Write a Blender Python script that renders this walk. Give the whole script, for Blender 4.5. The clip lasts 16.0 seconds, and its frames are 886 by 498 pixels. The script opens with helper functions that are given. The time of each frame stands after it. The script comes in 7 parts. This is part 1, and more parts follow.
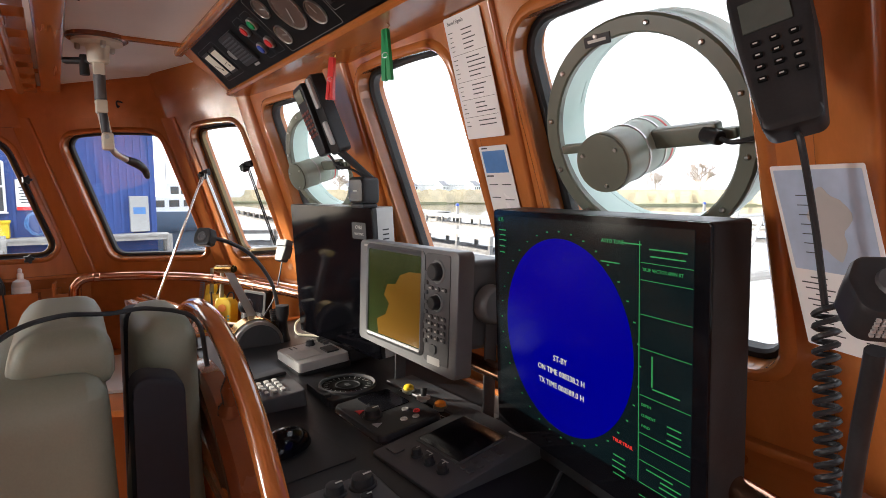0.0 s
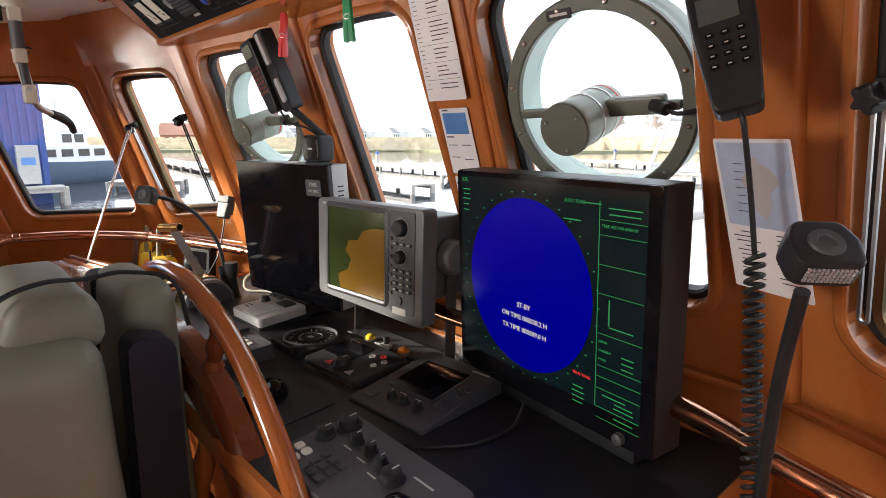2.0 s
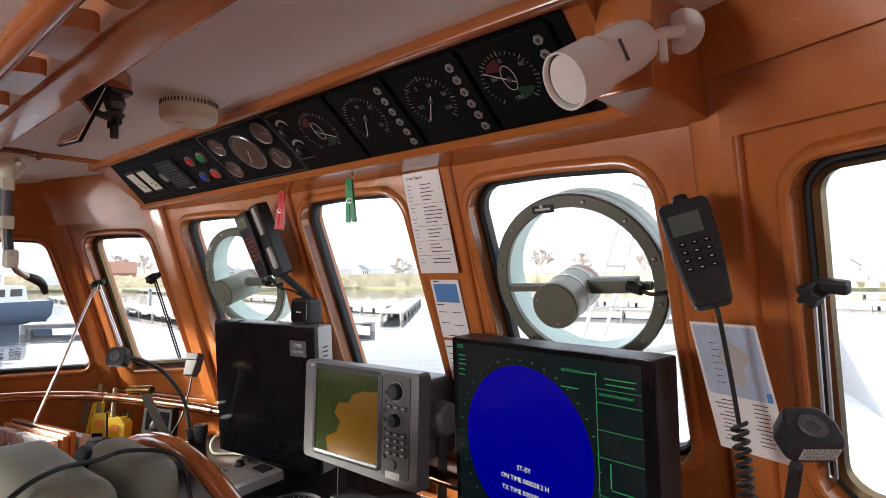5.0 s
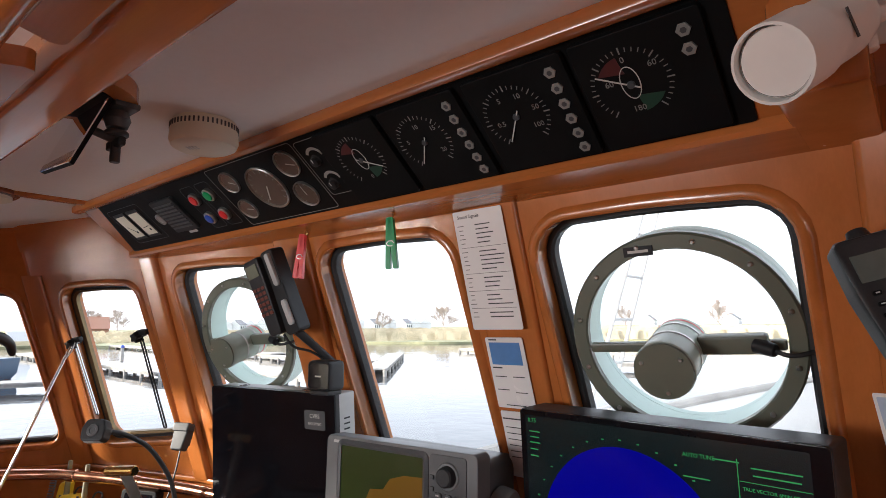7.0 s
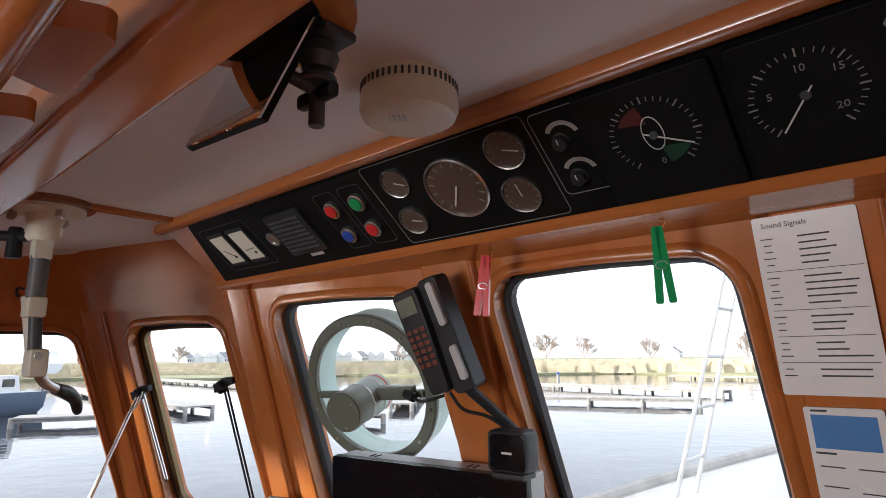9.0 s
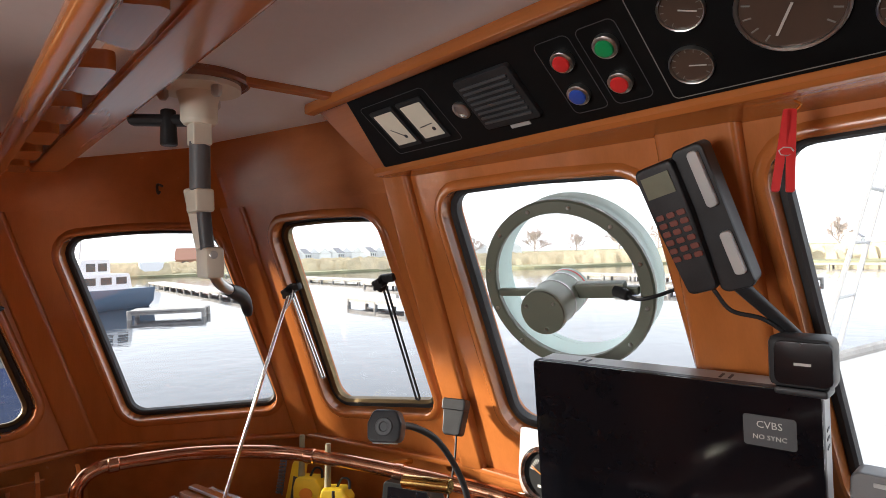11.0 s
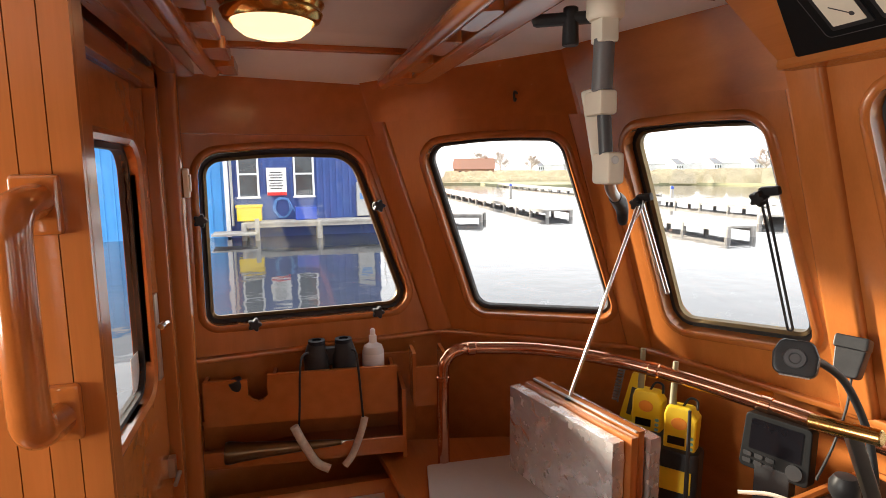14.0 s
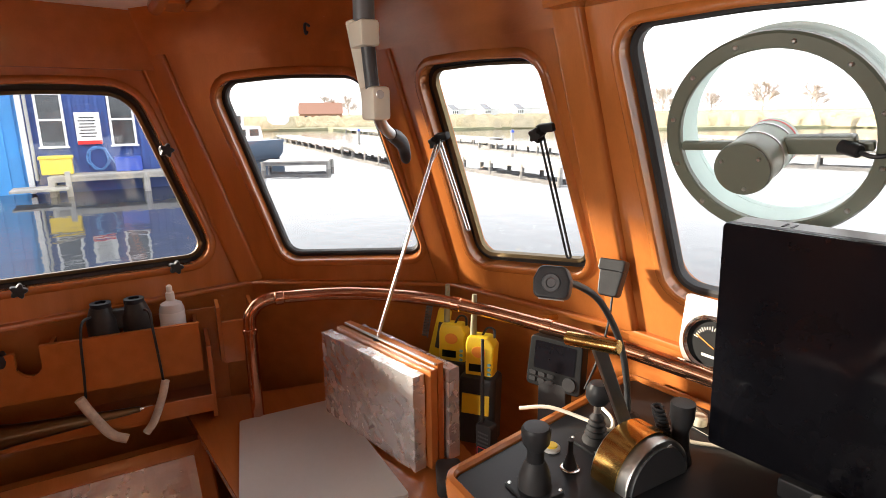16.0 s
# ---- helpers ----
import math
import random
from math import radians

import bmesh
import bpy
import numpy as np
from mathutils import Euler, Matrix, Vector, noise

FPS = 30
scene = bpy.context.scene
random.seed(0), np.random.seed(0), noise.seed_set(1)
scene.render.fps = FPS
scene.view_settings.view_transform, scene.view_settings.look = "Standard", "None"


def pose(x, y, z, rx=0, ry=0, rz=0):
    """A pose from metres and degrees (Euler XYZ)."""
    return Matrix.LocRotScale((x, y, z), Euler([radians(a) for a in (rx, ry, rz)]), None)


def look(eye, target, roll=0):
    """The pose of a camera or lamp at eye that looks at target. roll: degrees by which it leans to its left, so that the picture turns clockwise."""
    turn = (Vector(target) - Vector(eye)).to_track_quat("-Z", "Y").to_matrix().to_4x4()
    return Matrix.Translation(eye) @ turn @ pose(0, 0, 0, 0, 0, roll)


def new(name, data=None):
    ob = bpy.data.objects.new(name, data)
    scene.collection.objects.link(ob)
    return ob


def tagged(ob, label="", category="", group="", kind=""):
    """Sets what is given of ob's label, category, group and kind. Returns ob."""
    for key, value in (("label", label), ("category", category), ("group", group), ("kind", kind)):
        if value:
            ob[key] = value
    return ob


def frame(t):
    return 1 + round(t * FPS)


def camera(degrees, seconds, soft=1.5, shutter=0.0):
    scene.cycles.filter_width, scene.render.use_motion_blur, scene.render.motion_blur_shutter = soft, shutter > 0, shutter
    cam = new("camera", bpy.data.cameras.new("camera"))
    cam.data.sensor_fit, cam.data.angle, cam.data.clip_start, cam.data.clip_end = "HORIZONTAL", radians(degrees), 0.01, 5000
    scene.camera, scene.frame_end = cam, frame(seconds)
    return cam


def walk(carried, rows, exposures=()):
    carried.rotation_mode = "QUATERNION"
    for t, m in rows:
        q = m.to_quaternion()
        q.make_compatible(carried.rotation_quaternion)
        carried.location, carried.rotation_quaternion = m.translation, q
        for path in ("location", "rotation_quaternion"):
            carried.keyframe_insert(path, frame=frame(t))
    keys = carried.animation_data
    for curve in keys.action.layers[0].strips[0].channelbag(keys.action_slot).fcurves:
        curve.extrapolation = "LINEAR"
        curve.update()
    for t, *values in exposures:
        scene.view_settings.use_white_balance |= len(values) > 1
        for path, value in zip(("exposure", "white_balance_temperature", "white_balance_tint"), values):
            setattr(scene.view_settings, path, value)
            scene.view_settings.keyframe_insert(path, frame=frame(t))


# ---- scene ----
cam = camera(75.4, 16.0, soft=0.7)
METRES, EYE, TILT, LEAN, TURN = 2.0, 1.6, -6.0, 0.0, 56.0
ROWS = [
    (0.0, 0.0, 0.0, 0.0, 0.0, 0.0, -0.0),
    (0.5, -0.0096, -0.008, 0.0063, -2.4, -1.28, 0.24),
    (1.0, -0.0225, -0.0171, 0.0099, -4.55, -2.55, 0.42),
    (1.5, -0.0395, -0.0312, 0.0118, -6.42, -3.97, 0.64),
    (2.0, -0.0527, -0.0392, 0.0112, -7.99, -5.21, 0.84),
    (2.5, -0.0666, -0.0408, 0.0121, -9.06, -5.79, 0.99),
    (3.0, -0.0818, -0.0442, 0.0172, -9.8, -5.07, 1.1),
    (3.5, -0.0962, -0.053, 0.024, -10.67, -2.79, 1.25),
    (4.0, -0.1098, -0.0628, 0.0309, -11.95, 0.55, 1.4),
    (4.5, -0.1209, -0.0743, 0.039, -13.28, 4.24, 1.6),
    (5.0, -0.1295, -0.0822, 0.0479, -14.23, 8.15, 1.78),
    (7.5, -0.208, 0.1117, 0.0735, -15.97, 14.46, 1.95),
    (8.0, -0.2424, 0.1791, 0.0907, -15.52, 15.92, 1.98),
    (8.5, -0.2877, 0.2506, 0.1055, -16.91, 16.31, 2.24),
    (9.0, -0.3184, 0.2915, 0.1144, -14.17, 16.64, 2.0),
    (9.5, -0.3489, 0.3292, 0.1142, -11.29, 14.94, 1.81),
    (12.0, -0.4857, 0.4639, 0.1388, -1.68, 0.57, 1.02),
    (12.5, -0.5083, 0.4645, 0.1369, 5.59, 0.07, 0.14),
    (13.0, -0.5319, 0.4602, 0.135, 12.13, -0.53, -0.66),
    (13.5, -0.5496, 0.4504, 0.1334, 16.54, -0.91, -1.1),
    (14.0, -0.5614, 0.4454, 0.13, 18.63, -2.18, -1.31),
    (14.5, -0.5523, 0.4544, 0.1289, 15.92, -4.04, -0.99),
    (15.0, -0.5338, 0.4642, 0.1284, 12.04, -5.32, -0.54),
    (15.5, -0.5106, 0.4725, 0.1268, 7.95, -6.31, -0.09),
    (16.0, -0.4905, 0.4774, 0.1241, 3.99, -7.38, 0.3),
]
walk(cam, [(t, pose(0, 0, EYE, TILT, LEAN, TURN) @ pose(METRES * x, METRES * y, METRES * z, 90 + pitch, roll, yaw)) for t, x, y, z, yaw, pitch, roll in ROWS],
     [(0.0, 1.4, 6350, 10), (4.5, 1.3, 6150, 10), (7.5, 1.15, 6100, 10), (8.0, 1.12, 6080, 10), (8.6, 0.92, 6050, 10), (9.0, 0.92, 6050, 10), (9.5, 1.08, 6100, 10), (12.0, 1.15, 6500, 10), (14.0, 1.45, 6900, 10), (16.0, 1.52, 6750, 10)])

# ---- daylight: bright overcast ----
world = bpy.data.worlds.new("overcast_sky")
scene.world = world
world.use_nodes = True
wn = world.node_tree.nodes
wl = world.node_tree.links
sky = wn.new("ShaderNodeTexSky")
sky.sky_type, sky.sun_disc = "NISHITA", False
sky.sun_elevation, sky.sun_rotation = radians(14), radians(225)
sky.dust_density, sky.air_density = 3.0, 1.0
cloud = wn.new("ShaderNodeMix")
cloud.data_type = "RGBA"
cloud.inputs["Factor"].default_value = 0.85
cloud.inputs["B"].default_value = (7.4, 7.65, 8.1, 1)  # even cloud cover
wl.new(sky.outputs["Color"], cloud.inputs["A"])
wl.new(cloud.outputs["Result"], wn["Background"].inputs["Color"])
wn["Background"].inputs["Strength"].default_value = 0.15
sun_data = bpy.data.lights.new("sun", "SUN")
sun_data.energy, sun_data.angle, sun_data.color = 5.0, radians(4), (1.0, 0.90, 0.76)
sun = new("sun", sun_data)
sun.matrix_world = look((-7, -7, 2.2), (0, 0, 0))
# Power of the two added fill lamps behind and beside the camera.
REAR, SIDE = 19.0, 0.8


# ---- materials ----
def material(name, base, rough=0.5, metal=0.0, var=0.15, scale=8.0, stretch=(1, 1, 1), bump=0.0, coat=0.0, fine=60.0, **extra):
    """Principled material with variation at two scales and a fine relief."""
    m = bpy.data.materials.new(name)
    m.use_nodes = True
    n, l = m.node_tree.nodes, m.node_tree.links
    p = n["Principled BSDF"]
    co = n.new("ShaderNodeTexCoord")
    mp = n.new("ShaderNodeMapping")
    mp.inputs["Scale"].default_value = stretch
    l.new(co.outputs["Object"], mp.inputs["Vector"])
    big, small = n.new("ShaderNodeTexNoise"), n.new("ShaderNodeTexNoise")
    big.inputs["Scale"].default_value, small.inputs["Scale"].default_value = scale, fine
    big.inputs["Detail"].default_value, small.inputs["Detail"].default_value = 4, 3
    l.new(mp.outputs["Vector"], big.inputs["Vector"])
    l.new(mp.outputs["Vector"], small.inputs["Vector"])
    mix = n.new("ShaderNodeMath")
    mix.operation = "MULTIPLY_ADD"
    mix.inputs[1].default_value = 0.35
    l.new(small.outputs["Fac"], mix.inputs[0])
    l.new(big.outputs["Fac"], mix.inputs[2])
    ramp = n.new("ShaderNodeValToRGB")
    ramp.color_ramp.elements[0].position, ramp.color_ramp.elements[1].position = 0.4, 0.95
    ramp.color_ramp.elements[0].color = (*[c * (1 - var) for c in base], 1)
    ramp.color_ramp.elements[1].color = (*[min(1, c * (1 + var)) for c in base], 1)
    l.new(mix.outputs[0], ramp.inputs["Fac"])
    l.new(ramp.outputs["Color"], p.inputs["Base Color"])
    rr = n.new("ShaderNodeMapRange")
    rr.inputs["To Min"].default_value, rr.inputs["To Max"].default_value = rough * 0.8, min(1, rough * 1.25)
    l.new(big.outputs["Fac"], rr.inputs["Value"])
    l.new(rr.outputs["Result"], p.inputs["Roughness"])
    p.inputs["Metallic"].default_value = metal
    p.inputs["Coat Weight"].default_value = coat
    p.inputs["Coat Roughness"].default_value = 0.12
    for key, value in extra.items():
        p.inputs[key.replace("_", " ")].default_value = value
    if bump:
        b = n.new("ShaderNodeBump")
        b.inputs["Strength"].default_value, b.inputs["Distance"].default_value = bump, 0.002
        l.new(mix.outputs[0], b.inputs["Height"])
        l.new(b.outputs["Normal"], p.inputs["Normal"])
    return m


def wood(name, base, axis="z", rough=0.24, var=0.12, coat=0.5):
    s = {"x": (0.35, 7, 7), "y": (7, 0.35, 7), "z": (7, 7, 0.35)}[axis]
    return material(name, base, rough, var=var, scale=3.2, fine=40, stretch=s, bump=0.05, coat=coat)


def glow(name, colour, strength):
    m = bpy.data.materials.new(name)
    m.use_nodes = True
    p = m.node_tree.nodes["Principled BSDF"]
    p.inputs["Base Color"].default_value = (*[c * 0.3 for c in colour], 1)
    p.inputs["Emission Color"].default_value = (*colour, 1)
    p.inputs["Emission Strength"].default_value = strength
    p.inputs["Roughness"].default_value = 0.15
    return m


def glass(name, tint=(1, 1, 1), gloss=0.035):
    m = bpy.data.materials.new(name)
    m.use_nodes = True
    n, l = m.node_tree.nodes, m.node_tree.links
    clear, shine, mixer = n.new("ShaderNodeBsdfTransparent"), n.new("ShaderNodeBsdfGlossy"), n.new("ShaderNodeMixShader")
    clear.inputs["Color"].default_value = (*tint, 1)
    shine.inputs["Roughness"].default_value = 0.02
    mixer.inputs["Fac"].default_value = gloss
    l.new(clear.outputs[0], mixer.inputs[1])
    l.new(shine.outputs[0], mixer.inputs[2])
    l.new(mixer.outputs[0], n["Material Output"].inputs["Surface"])
    n.remove(n["Principled BSDF"])
    return m


CHERRY = (0.43, 0.140, 0.034)
WOOD_Z = wood("varnished_cherry_upright", CHERRY, "z")
WOOD_X = wood("varnished_cherry_across", CHERRY, "x")
WOOD_Y = wood("varnished_cherry_along", CHERRY, "y")
WOOD_DARK = wood("dark_varnished_mahogany", (0.20, 0.055, 0.018), "x", rough=0.25)
WOOD_WHEEL = wood("varnished_teak", (0.42, 0.13, 0.03), "x", rough=0.15, coat=0.8)
CEILING = material("white_ceiling_panel", (0.82, 0.82, 0.82), 0.55, var=0.04, scale=3, bump=0.02)
RUBBER = material("black_rubber", (0.02, 0.02, 0.021), 0.6, var=0.3)
BLACK = material("black_plastic", (0.025, 0.026, 0.028), 0.42, var=0.3, scale=20, bump=0.05, fine=300, Specular_IOR_Level=0.25)
GLOSS_BLACK = material("gloss_black_screen", (0.006, 0.006, 0.008), 0.10, var=0.2, Specular_IOR_Level=0.22)
CONSOLE = material("black_console_laminate", (0.018, 0.019, 0.022), 0.38, var=0.25, scale=5, bump=0.08, fine=350, Specular_IOR_Level=0.25)
PANEL = material("matt_black_panel", (0.007, 0.0075, 0.008), 0.5, var=0.2, scale=12, Specular_IOR_Level=0.12)
GREY = material("grey_plastic", (0.13, 0.135, 0.14), 0.45, var=0.12, scale=20, bump=0.05, fine=400)
DARKGREY = material("dark_grey_plastic", (0.06, 0.063, 0.068), 0.45, var=0.15, scale=20, bump=0.05, fine=400)
LIGHTGREY = material("light_grey_plastic", (0.42, 0.42, 0.41), 0.45, var=0.1)
KEY = material("pale_key", (0.55, 0.55, 0.52), 0.5, var=0.1)
WHITE = material("white_plastic", (0.75, 0.74, 0.71), 0.35, var=0.05)
CREAM = material("cream_plastic", (0.72, 0.68, 0.56), 0.45, var=0.06)
PAPER = material("laminated_white_paper", (0.78, 0.78, 0.77), 0.25, var=0.03)
INK = material("printing_ink", (0.05, 0.05, 0.055), 0.6, var=0.1)
PAPERBLUE = material("printed_blue", (0.10, 0.25, 0.55), 0.3, var=0.15)
CHARTSEA = material("printed_pale_blue", (0.40, 0.50, 0.64), 0.3, var=0.15, scale=14)
CHROME = material("chrome", (0.75, 0.75, 0.74), 0.16, 1.0, var=0.06)
STEEL = material("brushed_steel", (0.55, 0.55, 0.53), 0.32, 1.0, var=0.1)
BRASS = material("brass", (0.72, 0.48, 0.16), 0.2, 1.0, var=0.15, scale=14)
COPPER = material("polished_copper", (0.62, 0.33, 0.21), 0.17, 1.0, var=0.2, scale=12)
GREEN_PAINT = material("grey_green_paint", (0.40, 0.46, 0.39), 0.4, var=0.08, bump=0.03)
OLIVE_PAINT = material("olive_grey_paint", (0.13, 0.145, 0.11), 0.38, var=0.1, bump=0.03)
MINT = material("pale_mint_casing", (0.55, 0.70, 0.65), 0.4, var=0.05)
UPHOLSTERY = material("olive_grey_leatherette", (0.19, 0.205, 0.155), 0.55, var=0.12, scale=10, bump=0.25, fine=260)
NAVY_PLASTIC = material("blue_black_plastic", (0.010, 0.013, 0.020), 0.5, var=0.2, Specular_IOR_Level=0.2)
YELLOW = material("yellow_plastic", (0.80, 0.56, 0.02), 0.4, var=0.1)
ORANGE = material("orange_plastic", (0.80, 0.28, 0.03), 0.4, var=0.08)
RED = material("red_plastic", (0.65, 0.03, 0.03), 0.3, var=0.08)
GREEN = material("green_plastic", (0.01, 0.30, 0.09), 0.3, var=0.1)
BLUE = material("blue_plastic", (0.03, 0.08, 0.42), 0.35, var=0.1)
FOIL = material("crumpled_foil", (0.93, 0.93, 0.94), 0.26, 0.72, var=0.05, scale=20, bump=0.5, fine=40)
BRONZE = material("dark_bronze_frame", (0.15, 0.11, 0.06), 0.4, 1.0, var=0.2)
DIM_RED = material("dark_red_print", (0.07, 0.012, 0.012), 0.5, var=0.1)
DIM_GREEN = material("dark_green_print", (0.01, 0.05, 0.03), 0.5, var=0.1)
DIM_MARK = material("dim_scale_print", (0.22, 0.22, 0.205), 0.5, var=0.1)
ROPE = material("worn_rope", (0.62, 0.55, 0.44), 0.85, var=0.2, scale=60, bump=0.5, fine=300)
GLASS = glass("window_glass")
DIAL_GLASS = glass("dial_glass")
MIRROR = material("mirror", (0.9, 0.9, 0.9), 0.01, 1.0, var=0.01)
BLUE_SIDING = material("navy_painted_siding", (0.035, 0.085, 0.30), 0.5, var=0.12, scale=1.5)
SKY_SIDING = material("light_blue_painted_siding", (0.06, 0.33, 0.72), 0.5, var=0.08, scale=1.5)
# Weathered grey wood, its colour lightened further to suggest haze over the water.
WEATHERED_HAZED = material("weathered_hazed_jetty_wood", (0.36, 0.345, 0.32), 0.8, var=0.3, scale=4, bump=0.3)
# Reed and grass tones desaturated in the colour itself, imitating distance haze.
REED = material("dry_reed_hazed", (0.60, 0.52, 0.37), 0.9, var=0.3, scale=0.6)
GRASS = material("grass_bank_hazed", (0.26, 0.26, 0.15), 0.9, var=0.35, scale=0.3)
TILE_RED = material("red_roof_tile", (0.30, 0.15, 0.10), 0.7, var=0.15)
# Dark tile with haze mixed into its colour, so far roofs look paler.
ROOF_DARK = material("dark_roof_tile_hazed", (0.24, 0.24, 0.25), 0.7, var=0.2)
HULL_WHITE = material("white_hull_paint", (0.72, 0.73, 0.74), 0.35, var=0.05)
HULL_BLUE = material("blue_grey_hull_paint", (0.12, 0.17, 0.24), 0.35, var=0.08)
# Twig colour lightened to stand in for haze before the far trees.
TREE = material("bare_twigs_hazed", (0.42, 0.36, 0.32), 0.9, var=0.3)
WATER = bpy.data.materials.new("harbour_water")
WATER.use_nodes = True
wnodes, wlinks = WATER.node_tree.nodes, WATER.node_tree.links
wp = wnodes["Principled BSDF"]
wp.inputs["Base Color"].default_value = (0.045, 0.050, 0.058, 1)
wp.inputs["Roughness"].default_value = 0.05
wp.inputs["IOR"].default_value = 1.33
wp.inputs["Specular IOR Level"].default_value = 0.36
wco, ripple, wave, wbump = wnodes.new("ShaderNodeTexCoord"), wnodes.new("ShaderNodeTexNoise"), wnodes.new("ShaderNodeTexNoise"), wnodes.new("ShaderNodeBump")
ripple.inputs["Scale"].default_value, wave.inputs["Scale"].default_value = 1.6, 0.25
wsum = wnodes.new("ShaderNodeMath")
wsum.operation = "MULTIPLY_ADD"
wsum.inputs[1].default_value = 2.5
for tex in (ripple, wave):
    wlinks.new(wco.outputs["Object"], tex.inputs["Vector"])
wlinks.new(wave.outputs["Fac"], wsum.inputs[0])
wlinks.new(ripple.outputs["Fac"], wsum.inputs[2])
wbump.inputs["Strength"].default_value, wbump.inputs["Distance"].default_value = 0.14, 0.06
wlinks.new(wsum.outputs[0], wbump.inputs["Height"])
wlinks.new(wbump.outputs["Normal"], wp.inputs["Normal"])


# ---- mesh helpers ----
def ident():
    return Matrix.Identity(4)


def link(name, bm, mat, smooth=False):
    bmesh.ops.recalc_face_normals(bm, faces=bm.faces)
    me = bpy.data.meshes.new(name)
    bm.to_mesh(me)
    bm.free()
    me.materials.append(mat)
    if smooth:
        me.shade_smooth()
        me.set_sharp_from_angle(angle=radians(38))
        weigh_normals(me)
    return new(name, me)


def weigh_normals(me, limit=0.79):
    """Large faces keep their plane; the narrow bevels between them carry the turn."""
    if len(me.polygons) > 12000:
        return
    weighted = [(p.normal.copy(), p.area) for p in me.polygons]
    around = {}
    for p in me.polygons:
        for v in p.vertices:
            around.setdefault(v, []).append(p.index)
    out = []
    for p in me.polygons:
        own = weighted[p.index][0]
        for v in p.vertices:
            total = Vector()
            for k in around[v]:
                n, area = weighted[k]
                if n.dot(own) > limit:
                    total += n * area
            out.append(tuple(total.normalized()) if total.length > 1e-12 else tuple(own))
    me.normals_split_custom_set(out)


def part(name, bm, mat, parent, label="", smooth=True):
    """One mesh object under a thing or under a part."""
    ob = link(name, bm, mat, smooth)
    ob.parent = parent
    return tagged(ob, label)


def thing(name, m, label, category, group=""):
    ob = new(name)
    ob.empty_display_size = 0.05
    ob.matrix_world = m
    return tagged(ob, label, category, group)


def single(name, bm, mat, label, category, group="", m=None, smooth=True):
    ob = link(name, bm, mat, smooth)
    if m is not None:
        ob.matrix_world = m
    return tagged(ob, label, category, group)


def structure(name, bm, mat, label="", category="", smooth=False):
    return tagged(link(name, bm, mat, smooth), label, category, "", "structure")


def box(bm, c, s, m=None, bevel=0.0, seg=2):
    t = bmesh.new()
    bmesh.ops.create_cube(t, size=1)
    bmesh.ops.scale(t, vec=s, verts=t.verts)
    if bevel:
        bmesh.ops.bevel(t, geom=t.edges[:], offset=bevel, segments=seg, affect="EDGES", profile=0.5)
    bmesh.ops.translate(t, vec=c, verts=t.verts)
    return merge(bm, t, m)


def merge(bm, t, m=None):
    if m is not None:
        bmesh.ops.transform(t, matrix=m, verts=t.verts)
    me = bpy.data.meshes.new("tmp")
    t.to_mesh(me)
    t.free()
    bm.from_mesh(me)
    bpy.data.meshes.remove(me)
    return bm


def B(c, s, bevel=0.0, m=None, seg=2):
    return box(bmesh.new(), c, s, m, bevel, seg)


def lathe(profile, m=None, seg=24, bm=None):
    """Turns (radius, height) pairs round local z; closed where the radius is nought."""
    t = bmesh.new()
    rings = []
    for r, z in profile:
        if r < 1e-6:
            rings.append([t.verts.new((0, 0, z))])
        else:
            rings.append([t.verts.new((r * math.cos(2 * math.pi * i / seg), r * math.sin(2 * math.pi * i / seg), z)) for i in range(seg)])
    for a, b in zip(rings, rings[1:]):
        for i in range(seg):
            j = (i + 1) % seg
            if len(a) == 1 and len(b) == 1:
                continue
            if len(a) == 1:
                t.faces.new((a[0], b[i], b[j]))
            elif len(b) == 1:
                t.faces.new((a[i], a[j], b[0]))
            else:
                t.faces.new((a[i], a[j], b[j], b[i]))
    return merge(bm if bm is not None else bmesh.new(), t, m)


def axis(p, q):
    """A frame at p whose z points to q."""
    d = Vector(q) - Vector(p)
    return Matrix.Translation(p) @ d.to_track_quat("Z", "Y").to_matrix().to_4x4()


def rod(p, q, r, r2=None, bm=None, seg=14, m=None):
    h = (Vector(q) - Vector(p)).length
    r2 = r if r2 is None else r2
    e = min(r, r2) * 0.15
    a = axis(p, q)
    return lathe([(0, 0), (r - e, 0), (r, e), (r2, h - e), (r2 - e, h), (0, h)], m @ a if m is not None else a, seg, bm)


def tube(points, r, seg=10, bm=None, m=None, closed=False):
    """Sweeps a circle along the points."""
    t = bmesh.new()
    pts = [Vector(p) for p in points]
    n = len(pts)
    rings = []
    up = Vector((0, 0, 1))
    prev = None
    for i, p in enumerate(pts):
        a = pts[(i - 1) % n] if closed or i else pts[0]
        b = pts[(i + 1) % n] if closed or i < n - 1 else pts[-1]
        d = (b - a).normalized()
        if prev is None:
            side = d.cross(up)
            if side.length < 0.05:
                side = d.cross(Vector((1, 0, 0)))
        else:
            side = prev - d * prev.dot(d)
        side.normalize()
        prev = side
        v = d.cross(side)
        rad = r[i] if isinstance(r, (list, tuple)) else r
        rings.append([t.verts.new(p + (side * math.cos(k * 2 * math.pi / seg) + v * math.sin(k * 2 * math.pi / seg)) * rad) for k in range(seg)])
    pairs = list(zip(rings, rings[1:])) + ([(rings[-1], rings[0])] if closed else [])
    for a, b in pairs:
        for k in range(seg):
            t.faces.new((a[k], a[(k + 1) % seg], b[(k + 1) % seg], b[k]))
    if not closed:
        t.faces.new(rings[0][::-1])
        t.faces.new(rings[-1])
    return merge(bm if bm is not None else bmesh.new(), t, m)


